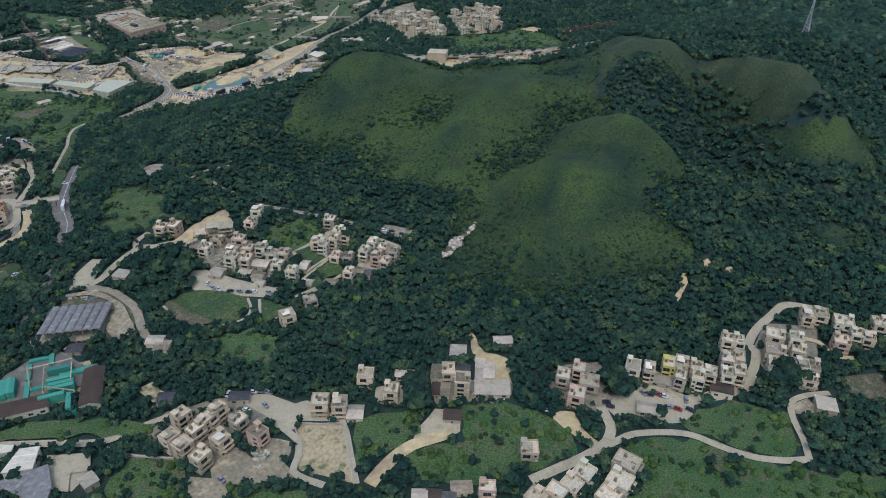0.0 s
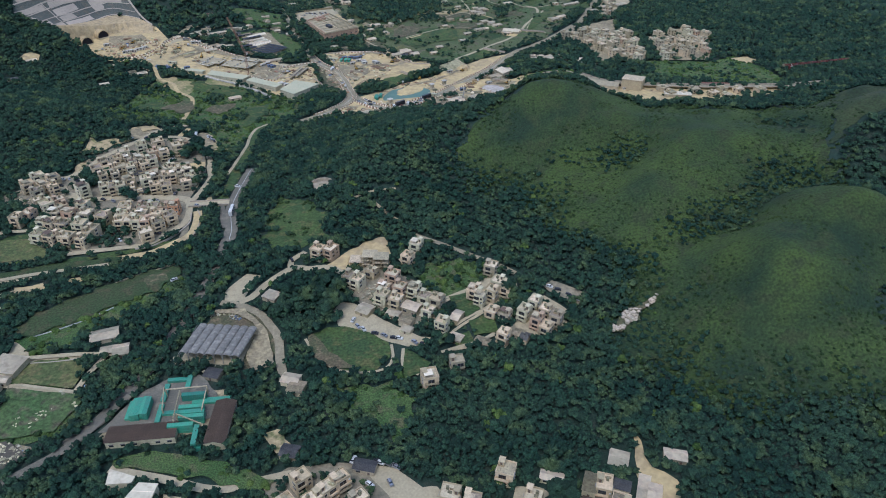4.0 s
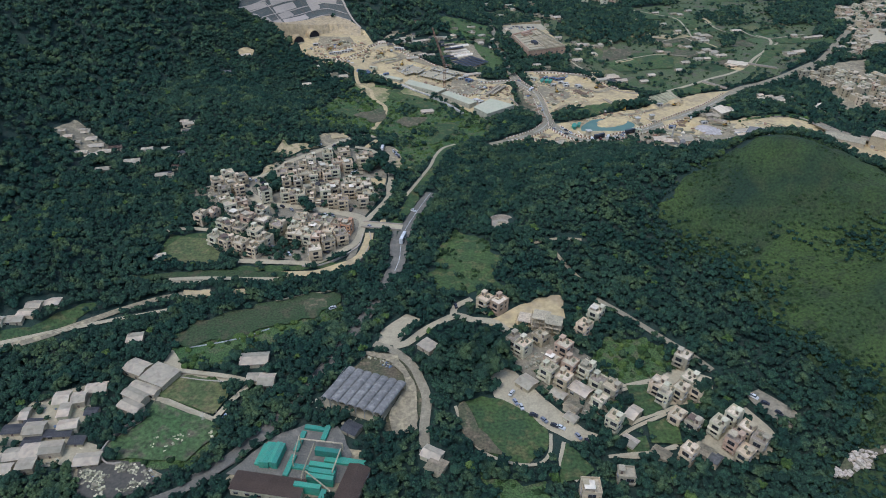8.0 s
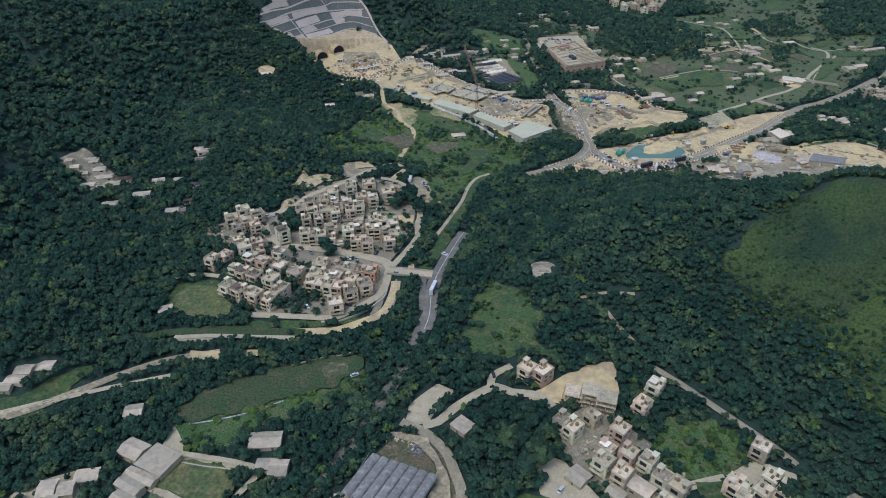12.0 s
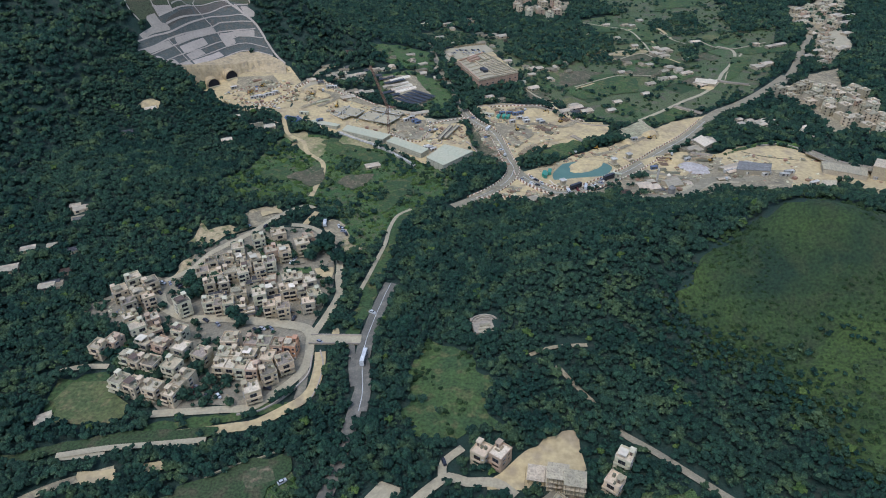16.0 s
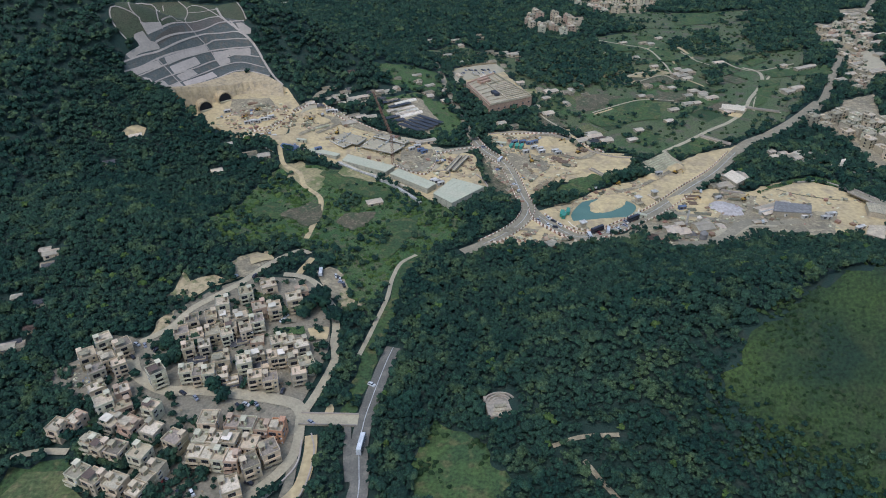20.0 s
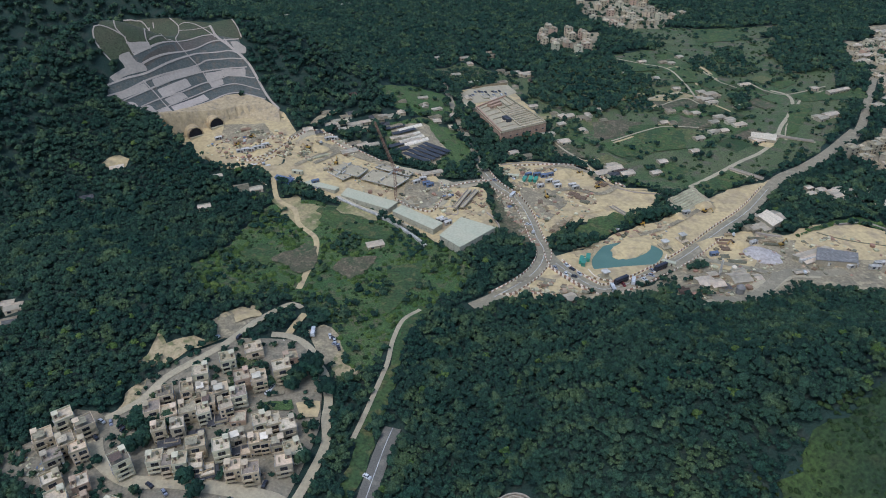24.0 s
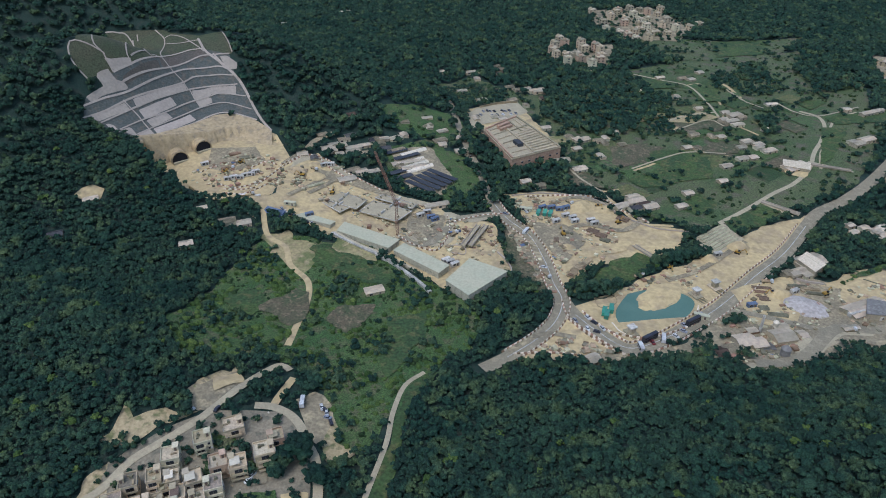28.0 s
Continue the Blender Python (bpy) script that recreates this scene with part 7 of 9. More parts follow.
# ---- the hillside grave terrace ----
def grave_terrace(x, y):
    top = part("grave_terrace", boxes((-7, -8, -3, 7, 6, 0.1)), "stone")
    top.matrix_basis = pose(x, y, high(x, y) + 1.0, 0, 0, 8)
    tagged(top, "pale stone horseshoe grave terrace cleared in woodland", "grave terrace")
    for j in range(3):
        bm = bmesh.new()
        r, z1, prev = 7.2 - j * 1.9, 1.3 - j * 0.3, None
        for a in np.linspace(0.1, math.pi - 0.1, 17):
            row = [bm.verts.new((q * math.cos(a), 1 + q * 0.75 * math.sin(a), z)) for q, z in ((r - 0.4, 0.0), (r - 0.4, z1), (r + 0.4, z1), (r + 0.4, 0.0))]
            if prev:
                for k in range(3):
                    bm.faces.new((prev[k], prev[k + 1], row[k + 1], row[k]))
            prev = row
        bmesh.ops.recalc_face_normals(bm, faces=bm.faces[:])
        part("curved_wall", bm, "stone", top)
    for j in range(3):
        part("step", boxes((-5 + j, -7.5 + j * 2.2, 0.1, 5 - j, -5.6 + j * 2.2, 0.3 + j * 0.25)), "roof_cement", top)
    part("headstone", boxes((-1.2, 4.4, 0.1, 1.2, 4.9, 1.9)), "wall_grey", top)
    mark_disc(x, y, 10.5, BARE)


grave_terrace(34, 130)
SLIP = [(185, -71), (189, -65), (195, -60), (200, -56), (205, -58), (211, -55), (219, -54), (216, -58), (210, -60), (205, -61), (204, -67), (199, -66), (191, -71)]
patch("rock_slip", "brown_scrub", SLIP, "pale bare rock slip on a hillside", 1.2, lift=1.3)
strew("slip_boulders", [SLIP], 300, "pale_rock", "pale boulders of a rock slip", 0.7, 2.4, 51, 2.5, 0.4)
patch("hill_grass", "hill_grass", [(180, -78), (190, -73), (206, -69), (220, -69), (209, -98), (190, -97), (178, -90)], "grassy clearing below a rock slip", 5, lift=0.8)


# ---- far villages ----
def far_house(x, y, w, d, n, turn):
    """A distant village house: body, window bands, roof slab and stair house."""
    r = house_rnd
    wall = r.choice(WALLS)
    h = n * 2.9
    top = part("distant_house", boxes((-w / 2, -d / 2, -1.5, w / 2, d / 2, h)), wall)
    top.matrix_basis = pose(x, y, high(x, y), 0, 0, turn)
    tagged(top, "distant %s flat-roofed village house" % WORDS[wall], "house", "distant houses")
    part("roof", boxes((-w / 2 - 0.2, -d / 2 - 0.2, h, w / 2 + 0.2, d / 2 + 0.2, h + 0.7)), "roof_cement", top)
    part("stair_house", boxes((-w * 0.4, 0, h + 0.7, -w * 0.05, d * 0.35, h + 2.6)), wall, top)
    for k in range(n):
        z = k * 2.9 + 0.9
        tagged(part("glazing", boxes(*((s * w - 0.9, -d / 2 - 0.06, z, s * w + 0.9, -d / 2 + 0.02, z + 1.4) for s in (-0.27, 0.27)), (-w / 2 - 0.06, -0.9, z, -w / 2 + 0.02, 0.9, z + 1.4)), "glass_dark", top), "row of small dark windows", kind="stuff")
    mark_disc(x, y, w * 0.8, BARE)
    HOUSE_AT.append((x, y, w * 0.55))


FAR_RINGS = []


def far_village(ring, count, n, turn, seed, gap=10.5):
    FAR_RINGS.append(ring)
    rr = random.Random(seed)
    xs, ys = [p[0] for p in ring], [p[1] for p in ring]
    done, tries = [], 0
    while len(done) < count and tries < 4000:
        tries += 1
        x, y = rr.uniform(min(xs), max(xs)), rr.uniform(min(ys), max(ys))
        if inside(x, y, ring) and all((x - a) ** 2 + (y - b) ** 2 > gap * gap for a, b in done):
            done.append((x, y))
            far_house(x, y, rr.uniform(7.5, 10), rr.uniform(7.5, 9.5), rr.choice((n, n, n - 1)), turn + rr.choice((0, 90)) + rr.uniform(-6, 6))


patch("pavement", "gravel", [(167, 874), (216, 887), (194, 797), (153, 786)], "pale yard of a distant village", 1)
patch("pavement", "gravel", [(222, 1059), (310, 1076), (345, 967), (302, 900), (240, 912), (204, 981)], "pale yard of a distant village", 1)
far_village([(129, 885), (145, 897), (213, 873), (192, 789), (152, 780), (129, 826)], 17, 4, 15, 61)
far_village([(217, 1059), (308, 1070), (356, 981), (318, 894), (235, 893), (201, 965)], 34, 3, 10, 62)
patch("pavement", "gravel", [(362, 507), (393, 531), (424, 518), (395, 462), (372, 472)], "pale lanes of a dense village", 1)
far_village([(358, 500), (388, 521), (421, 509), (395, 470), (374, 478)], 10, 3, 20, 63, 11)
patch("pavement", "gravel", [(415, 554), (460, 573), (389, 408), (373, 413), (380, 481)], "pale lanes of a dense village", 1)
patch("pavement", "gravel", [(372, 470), (455, 520), (440, 450), (425, 400), (392, 415)], "pale lanes of a dense village", 1)
far_village([(377, 473), (455, 517), (440, 450), (423, 404), (394, 418)], 24, 3, 15, 65, 12)
for k in range(4):
    poly_tunnel(321 + 6 * k, 437 - 2.8 * k, 14, 37)
    poly_tunnel(352 + 2.5 * k, 424 - 5.8 * k, 17, 15)
patch("pavement", "gravel", [(470, 490), (529, 517), (560, 490), (507, 397), (450, 406)], "pale lanes of a dense village", 1)
far_village([(475, 490), (529, 515), (556, 487), (505, 400), (452, 408)], 28, 3, 15, 69, 11)
patch("farm_field", "meadow", [(430, 408), (418, 356), (463, 326), (512, 303), (552, 300), (556, 364), (544, 405), (505, 392), (452, 402)], "green field below a dense village", 2)
patch("bare_earth", "earth", [(536, 398), (560, 402), (566, 384), (545, 378)], "sandy yard at a field edge", 1)
far_village([(395, 292), (440, 280), (500, 277), (505, 286), (440, 296), (400, 308)], 9, 2, 10, 66, 12)
patch("pavement", "gravel", [(517, 822), (578, 861), (621, 874), (460, 580), (448, 596), (491, 705)], "pale lanes of a small town", 1)
far_village([(509, 808), (570, 847), (612, 860), (453, 570), (440, 578), (485, 693)], 32, 2, 25, 67, 13)
field_rnd = random.Random(71)
for ring, n in (([(212, 761), (292, 782), (353, 759), (368, 680), (312, 599), (254, 558), (190, 559), (182, 647)], 5), ([(17, 834), (109, 808), (117, 701), (89, 613), (31, 619)], 12), ([(-92, 575), (-13, 624), (8, 586), (-12, 535), (-67, 518)], 18), ([(102, 629), (163, 615), (158, 559), (96, 534)], 9), ([(-135, 580), (-13, 621), (36, 561), (-7, 489), (-134, 525)], 10)):
    xs, ys = [p[0] for p in ring], [p[1] for p in ring]
    made = 0
    while made < n:
        x, y = field_rnd.uniform(min(xs), max(xs)), field_rnd.uniform(min(ys), max(ys))
        if inside(x, y, ring):
            shed(x, y, field_rnd.uniform(6, 13), field_rnd.uniform(5, 8), 3.6, field_rnd.choice((15, 30, 105)))
            made += 1

# ---- more of the works ----
def deck(label, ring, h):
    """A concrete floor deck on columns with an edge beam and stubs standing on it."""
    ox, oy = sum(p[0] for p in ring) / 4, sum(p[1] for p in ring) / 4
    base = min(high(*p) for p in ring) + 0.4
    local = [Vector((p[0] - ox, p[1] - oy, 0)) for p in ring]
    if (local[1] - local[0]).cross(local[2] - local[1]).z < 0:
        local = local[::-1]
    bm = bmesh.new()
    lo, hi = [bm.verts.new(p + Vector((0, 0, h - 0.6))) for p in local], [bm.verts.new(p + Vector((0, 0, h))) for p in local]
    bm.faces.new(hi)
    bm.faces.new(lo[::-1])
    for k in range(4):
        bm.faces.new((lo[k], lo[(k + 1) % 4], hi[(k + 1) % 4], hi[k]))
    top = part("building_deck", bm, "concrete")
    top.matrix_basis = pose(ox, oy, base)
    tagged(top, label, "deck", "concrete decks")
    col = mesh_of("column", boxes((-0.4, -0.4, -1, 0.4, 0.4, h - 0.6)), "clutter_grey")
    stub = mesh_of("starter_block", boxes((-0.35, -0.9, 0, 0.35, 0.9, 0.9)), "clutter_grey")
    wall = mesh_of("core_wall", boxes((-2.6, -0.3, 0, 2.6, 0.3, 1.8)), "cabin_white")
    for i in range(4):
        for j in range(3):
            u, v = 0.08 + 0.84 * i / 3, 0.1 + 0.8 * j / 2
            q = (local[0] * (1 - u) + local[1] * u) * (1 - v) + (local[3] * (1 - u) + local[2] * u) * v
            piece("column", col, top, q.x, q.y, 0)
            if (i + j) % 2:
                piece("starter_block", stub, top, q.x, q.y, h, 25)
            elif j == 1:
                piece("core_wall", wall, top, q.x, q.y, h, 60)
    for k in range(4):
        p, q = local[k] * 0.985, local[(k + 1) % 4] * 0.985
        b2 = bmesh.new()
        beam(b2, p + Vector((0, 0, h + 0.2)), q + Vector((0, 0, h + 0.2)), 0.22)
        part("edge_beam", b2, "cabin_white", top)
    return top


deck("raised concrete floor deck under construction", [(-96, 473), (-90, 488), (-58, 469), (-65, 455)], 4)
deck("raised concrete floor deck with formwork", [(-63, 455), (-54, 472), (-23, 456), (-34, 440)], 4)
deck("long low concrete deck beside a haul road", [(-92, 466), (-84, 469), (-70, 459), (-77, 451)], 3)
deck("narrow concrete deck with starter bars", [(-53, 475), (-47, 480), (-20, 464), (-23, 458)], 4)


def cabin(paint, words, length=6.0):
    """A flat-roofed site cabin with a door and windows."""
    top = part("site_cabin", boxes((-length / 2, -1.3, 0, length / 2, 1.3, 2.6)), paint)
    tagged(top, "%s flat-roofed cabin on a building site" % words, "cabin", "site cabins")
    part("roof", boxes((-length / 2 - 0.15, -1.45, 2.6, length / 2 + 0.15, 1.45, 2.75)), paint, top)
    piece("door", DOOR, top, length * 0.25, -1.31, 0.05)
    piece("window", WINDOW, top, -length * 0.2, -1.31, 0.9)
    return top


lay(cabin("cabin_white", "white"), [(-169, 490), (-165, 492), (-160, 492), (-156, 495), (-152, 496), (-149, 499), (-192, 509), (-154, 469), (-151, 466), (-142, 468), (84, 447), (92, 455), (97, 452), (98, 447), (2, 396), (5, 394), (8, 391), (-97, 515), (-92, 517), (110, 448), (112, 444), (-17, 453), (-12, 458), (225, 361), (190, 404)], 22, 51, 14)
lay(cabin("clutter_blue", "grey-blue"), [(76, 466), (89, 464), (94, 466), (83, 466), (-6, 448), (-9, 451), (-99, 448), (192, 346)], 20, 52, 12)
lay(cabin("teal_paint", "teal-green", 7), [(72, 458), (77, 458), (81, 457), (99, 339), (104, 342), (100, 336)], 70, 53, 6)
lay(cabin("roof_pale_green", "pale green", 9), [(-115, 459), (157, 334), (63, 463)], -20, 54, 6)


def heap_of_bars(x, y, length, width, h, turn, material, label):
    """A stack of long bars laid side by side on bearers."""
    top = part("bar_stack", boxes((-length * 0.35, -width / 2, 0, -length * 0.3, width / 2, 0.3), (length * 0.3, -width / 2, 0, length * 0.35, width / 2, 0.3)), "clutter_wood")
    top.matrix_basis = pose(x, y, high(x, y) + 0.5, 0, 0, turn)
    tagged(top, label, "stack", "stacked bars")
    n = max(3, int(width / 0.9))
    for k in range(n):
        yy = -width / 2 + (k + 0.5) * width / n
        d = 0.4 * math.sin(k * 2.3 + x)
        part("bar", boxes((-length / 2 + d, yy - width / n * 0.36, 0.3, length / 2 + d, yy + width / n * 0.36, 0.3 + h)), material, top)


for (x, y), length, width, turn, m in zip([(135, 452), (109, 435), (114, 429), (116, 423), (90, 388), (95, 392), (86, 381), (99, 397), (86, 414), (81, 423), (206, 366), (206, 361), (203, 354), (230, 368), (237, 365), (238, 360), (142, 349), (-171, 524), (-173, 505), (-162, 519), (199, 344), (66, 380), (61, 414), (-85, 515), (-100, 488), (182, 319), (205, 337)], (9, 8, 8, 7, 9, 9, 8, 8, 6, 6, 12, 12, 6, 12, 12, 10, 6, 9, 9, 8, 6, 6, 6, 9, 14, 9, 12), (7, 6, 6, 5, 5, 5, 5, 4, 4, 4, 3, 3, 5, 3, 3, 3, 3, 5, 5, 5, 5, 4, 4, 3, 3, 3, 4), (-40, -35, -35, -35, 50, 50, 50, 50, 20, 80, -8, -8, 0, -8, -10, -12, 40, 30, 30, 10, 0, 60, 70, 30, 35, 15, -10), ("rebar_brown", "rebar_brown", "rebar_brown", "clutter_grey", "clutter_wood", "clutter_wood", "clutter_wood", "headwall", "clutter_wood", "rebar_brown", "rebar_brown", "clutter_rust", "rebar_brown", "clutter_grey", "clutter_wood", "clutter_grey", "clutter_white", "clutter_rust", "clutter_rust", "clutter_grey", "clutter_grey", "clutter_rust", "clutter_wood", "clutter_white", "clutter_white", "clutter_rust", "clutter_grey")):
    heap_of_bars(x, y, length, width, 1.0, turn, m, {"rebar_brown": "stack of dark brown steel bars on bare earth", "clutter_wood": "stack of brown timber formwork on bare earth", "headwall": "stack of sandy boards on bare earth", "clutter_grey": "stack of grey steel pipes on the works", "clutter_rust": "stack of rusty steel beams on the works", "clutter_white": "stack of pale precast beams on the works"}[m])

# precast beams in rows on a casting bed
BED = [(184, 426), (188, 407), (206, 443), (212, 426)]
for k in range(7):
    f = k / 6
    a = Vector(BED[0]) * (1 - f) + Vector(BED[1]) * f
    b = Vector(BED[2]) * (1 - f) + Vector(BED[3]) * f
    m = (a + b) / 2
    heap_of_bars(m.x, m.y, (b - a).length, 1.7, 0.9, math.degrees(math.atan2(b.y - a.y, b.x - a.x)), "clutter_white", "long pale precast concrete beam on a casting bed")
patch("casting_bed", "concrete", [(179, 425), (187, 404), (216, 425), (208, 446)], "pale concrete casting bed", 0.3)


def pier_form(x, y, turn):
    """A bridge pier in its stepped formwork."""
    top = part("bridge_pier", boxes((-3, -4, -0.5, 3, 4, 1.2)), "roof_cement")
    top.matrix_basis = pose(x, y, high(x, y) + 0.4, 0, 0, turn)
    tagged(top, "pale concrete bridge pier under construction", "pier", "bridge piers")
    part("shaft", boxes((-1.8, -1.5, 1.2, 1.8, 1.5, 5.0)), "roof_cement", top)
    part("pier_head", boxes((-2.4, -2.2, 5.0, 2.4, 2.2, 5.8)), "cabin_white", top)
    for k in range(5):
        piece("walkway", mesh_of("walkway", boxes((-3, -0.25, 0, 3, 0.25, 0.3)), "clutter_grey"), top, 0, -4 - k * 1.2, 0.6 - k * 0.1)


for (x, y) in [(161, 358), (176, 367), (111, 319)]:
    pier_form(x, y, 25)
bridge(*(135, 416), *(148, 396), 3, 1.2, "pale concrete footbridge beside a green plot")
bridge(*(14, 412), *(26, 440), 3, 2.5, "unfinished concrete bridge deck over a cutting")
bridge(*(19, 412), *(32, 440), 3, 2.5, "unfinished concrete bridge deck over a cutting")
low_wall([(6, 407), (7, 416), (15, 414), (15, 405), (6, 407)], 1.2)
low_wall([(96, 355), (108, 358), (109, 350), (98, 345), (96, 355)], 1.0, "clutter_wood", "sheet_piling", "rusty sheet piling round a small pit", 0.25)
low_wall([(-80, 428), (-58, 412), (-38, 397), (-18, 374), (-8, 360)], 2.4, "cabin_white", "site_hoarding", "white hoarding along a site boundary", 1.1)
low_wall([(224, 390), (228, 381), (236, 374), (248, 370)], 2.2)
low_wall([(38, 407), (43, 398), (46, 385), (41, 376)], 2.0)
low_wall([(-139, 455), (-147, 464), (-157, 460), (-163, 463)], 1.4, "clutter_grey", "site_fence", "grey wire fence along a site edge", 0.15)
patch("concrete_pad", "concrete", [(254, 362), (267, 364), (261, 349), (249, 345)], "pale concrete pad on the works", 0.2)
patch("spoil_ground", "gravel", [(-103, 511), (-65, 500), (-37, 484), (-42, 480), (-74, 492), (-104, 501)], "grey trodden ground on the works", 0.6)
patch("spoil_ground", "gravel", [(-27, 453), (-17, 461), (2, 454), (0, 424), (-14, 419), (-26, 431)], "grey trodden ground on the works", 0.6)
patch("spoil_ground", "gravel", [(66, 447), (90, 444), (103, 421), (83, 393), (75, 407), (68, 428)], "grey-brown trodden ground on the works", 1)
patch("spoil_ground", "gravel", [(-193, 532), (-157, 535), (-144, 513), (-171, 499), (-188, 505)], "grey-brown trodden ground before the tunnels", 1)
patch("spoil_ground", "gravel", [(46, 443), (61, 443), (69, 407), (69, 361), (60, 393)], "grey-brown trodden ground beside a road", 1)
patch("spoil_ground", "earth", [(185, 364), (232, 381), (224, 346), (206, 320), (187, 331)], "yellow sandy ground on the works", 1)
patch("spoil_ground", "earth", [(85, 407), (102, 414), (128, 421), (141, 429), (129, 411), (100, 400)], "yellow sandy ground on the works", 1)
for w, line in ((4, [(-119, 470), (-100, 492), (-85, 515)]), (4, [(-104, 476), (-84, 500)]), (5, [(89, 436), (107, 444), (131, 436), (151, 452)]), (4, [(65, 443), (76, 463), (100, 483), (129, 472)]), (4, [(78, 315), (59, 318), (37, 302)]), (3.5, [(-115, 534), (-123, 523), (-130, 511)]), (5, [(-114, 538), (-109, 552), (-96, 565)]), (4, [(147, 374), (173, 387), (216, 422)])):
    road("haul_road", "gravel", w, line, "grey-brown haul road across bare earth", 0.75, "track")

rows = []
for line in ([(-169, 479), (-158, 478), (-145, 481)], [(-145, 484), (-138, 494), (-132, 504)], [(-193, 499), (-188, 504), (-181, 508)], [(-155, 504), (-144, 513), (-133, 509)], [(-131, 509), (-122, 520), (-112, 528), (-104, 526), (-94, 515), (-82, 505), (-72, 495)], [(-33, 428), (-22, 417), (-6, 409), (1, 420), (5, 439), (3, 456)], [(7, 446), (28, 455), (50, 459)], [(99, 320), (108, 316), (121, 314), (139, 321), (152, 328)], [(65, 484), (96, 486), (123, 483), (136, 464), (154, 446)], [(-170, 458), (-152, 451), (-134, 439)]):
    rows += barrier_row(line, 0, 3)
barriers("site_barriers", rows[::2], "plastic_barrier", "rows of pale plastic barriers across the works")
barriers("site_barriers", rows[1::2], "clutter_rust", "dull red barriers between pale ones on the works")
lay(car("car_white", "white"), [(-117, 450), (-110, 446), (-103, 442), (-96, 439), (47, 636), (58, 640), (66, 643), (63, 461), (88, 334), (95, 323)], -60, 61, 12)
lay(car("car_dark", "black"), [(-114, 448), (-107, 444), (-100, 440), (43, 648), (50, 648), (58, 651), (65, 653), (52, 639), (33, 631), (91, 329)], -60, 62, 12)
lay(car("car_silver", "silver"), [(-120, 453), (39, 645), (46, 647), (61, 650), (71, 646), (36, 635), (144, 326), (158, 337)], -60, 63, 12)
patch("car_park", "concrete", [(22, 632), (37, 662), (75, 679), (84, 652), (62, 628), (37, 613), (28, 595)], "pale car park behind a building site", 0.4)
low_wall([(36, 656), (55, 672), (75, 677)], 3.0, "clutter_wood", "site_hoarding", "patched hoarding behind a car park", 0.3)

# sheds beside the works
for (x, y), w, d, roof in zip([(-96, 539), (-86, 559), (-77, 549), (-94, 549), (-68, 541), (-87, 535), (229, 381), (241, 380), (298, 432), (308, 438), (315, 435), (300, 442), (317, 429), (-156, 434), (-144, 434), (-176, 444), (-187, 461), (-60, 513), (118, 567), (149, 482), (155, 471), (147, 465), (140, 471), (78, 500), (67, 506)], (12, 10, 14, 9, 9, 7, 7, 7, 7, 7, 8, 6, 8, 12, 8, 7, 6, 16, 8, 10, 10, 9, 8, 9, 8), (8, 6, 6, 5, 6, 5, 6, 6, 5, 5, 5, 5, 6, 8, 6, 5, 5, 6, 6, 7, 6, 6, 5, 6, 6), ("roof_white", "roof_cement", "roof_white", "roof_white", "roof_cement", "roof_white", "roof_cement", "roof_white", "roof_white", "roof_white", "roof_white", "roof_white", "roof_white", "roof_cement", "roof_white", "roof_white", "roof_white", "roof_white", "roof_white", "roof_white", "roof_brown", "roof_dark", "roof_white", "roof_cement", "roof_white")):
    shed(x, y, w, d, 4, 22, roof)

# plots in the farmland
for m, label, ring in (("dry_grass", "dry tan plot among farm fields", [(173, 637), (204, 652), (229, 652), (206, 638), (182, 627)]), ("lawn", "bright green plot among farm fields", [(123, 566), (137, 566), (135, 544), (119, 546)]), ("brown_scrub", "brown tilled plot among farm fields", [(149, 564), (171, 579), (200, 574), (180, 554), (151, 532), (143, 540)]), ("lawn", "pale green plot among farm fields", [(183, 565), (228, 568), (221, 543), (189, 533), (177, 543)]), ("lawn", "short green plot beside a track", [(209, 448), (247, 470), (259, 462), (237, 444), (212, 433)]), ("dry_grass", "dry yellow plot beside a podium", [(94, 594), (112, 595), (110, 581), (99, 574)]), ("brown_scrub", "brown tilled plot among farm fields", [(108, 532), (120, 522), (130, 498), (112, 498), (100, 512)]), ("lawn", "green plot among farm fields", [(151, 511), (184, 533), (181, 503), (162, 499)]), ("dry_grass", "dry plot in a meadow", [(-75, 425), (-49, 412), (-44, 396), (-63, 397), (-79, 411)])):
    patch("field_plot", m, ring, label, 1.2)

# sheds at the foot of the valley
quad_building("long_shed", "wide shed with a grey steel roof", "shed", [(-69, -145), (-48, -144), (-47, -157), (-50, -167), (-68, -159)][:4], 5, "roof_steel", "wall_grey")
quad_building("white_shed", "shed with a swept dull white roof", "shed", [(-66, -141), (-59, -130), (-51, -132), (-54, -144)], 6, "roof_white", "wall_white")
quad_building("white_shed", "low shed with a flat white roof", "shed", [(-73, -119), (-62, -125), (-63, -128), (-73, -127)], 5, "roof_white", "wall_white")
patch("pavement", "concrete", [(-49, -134), (-31, -141), (-32, -152), (-40, -150), (-41, -160), (-47, -157)], "pale concrete yard beside sheds", 0.3)
flat_water([(-46, -142), (-43, -143), (-42, -151), (-46, -150)], "small blue-green garden pool")

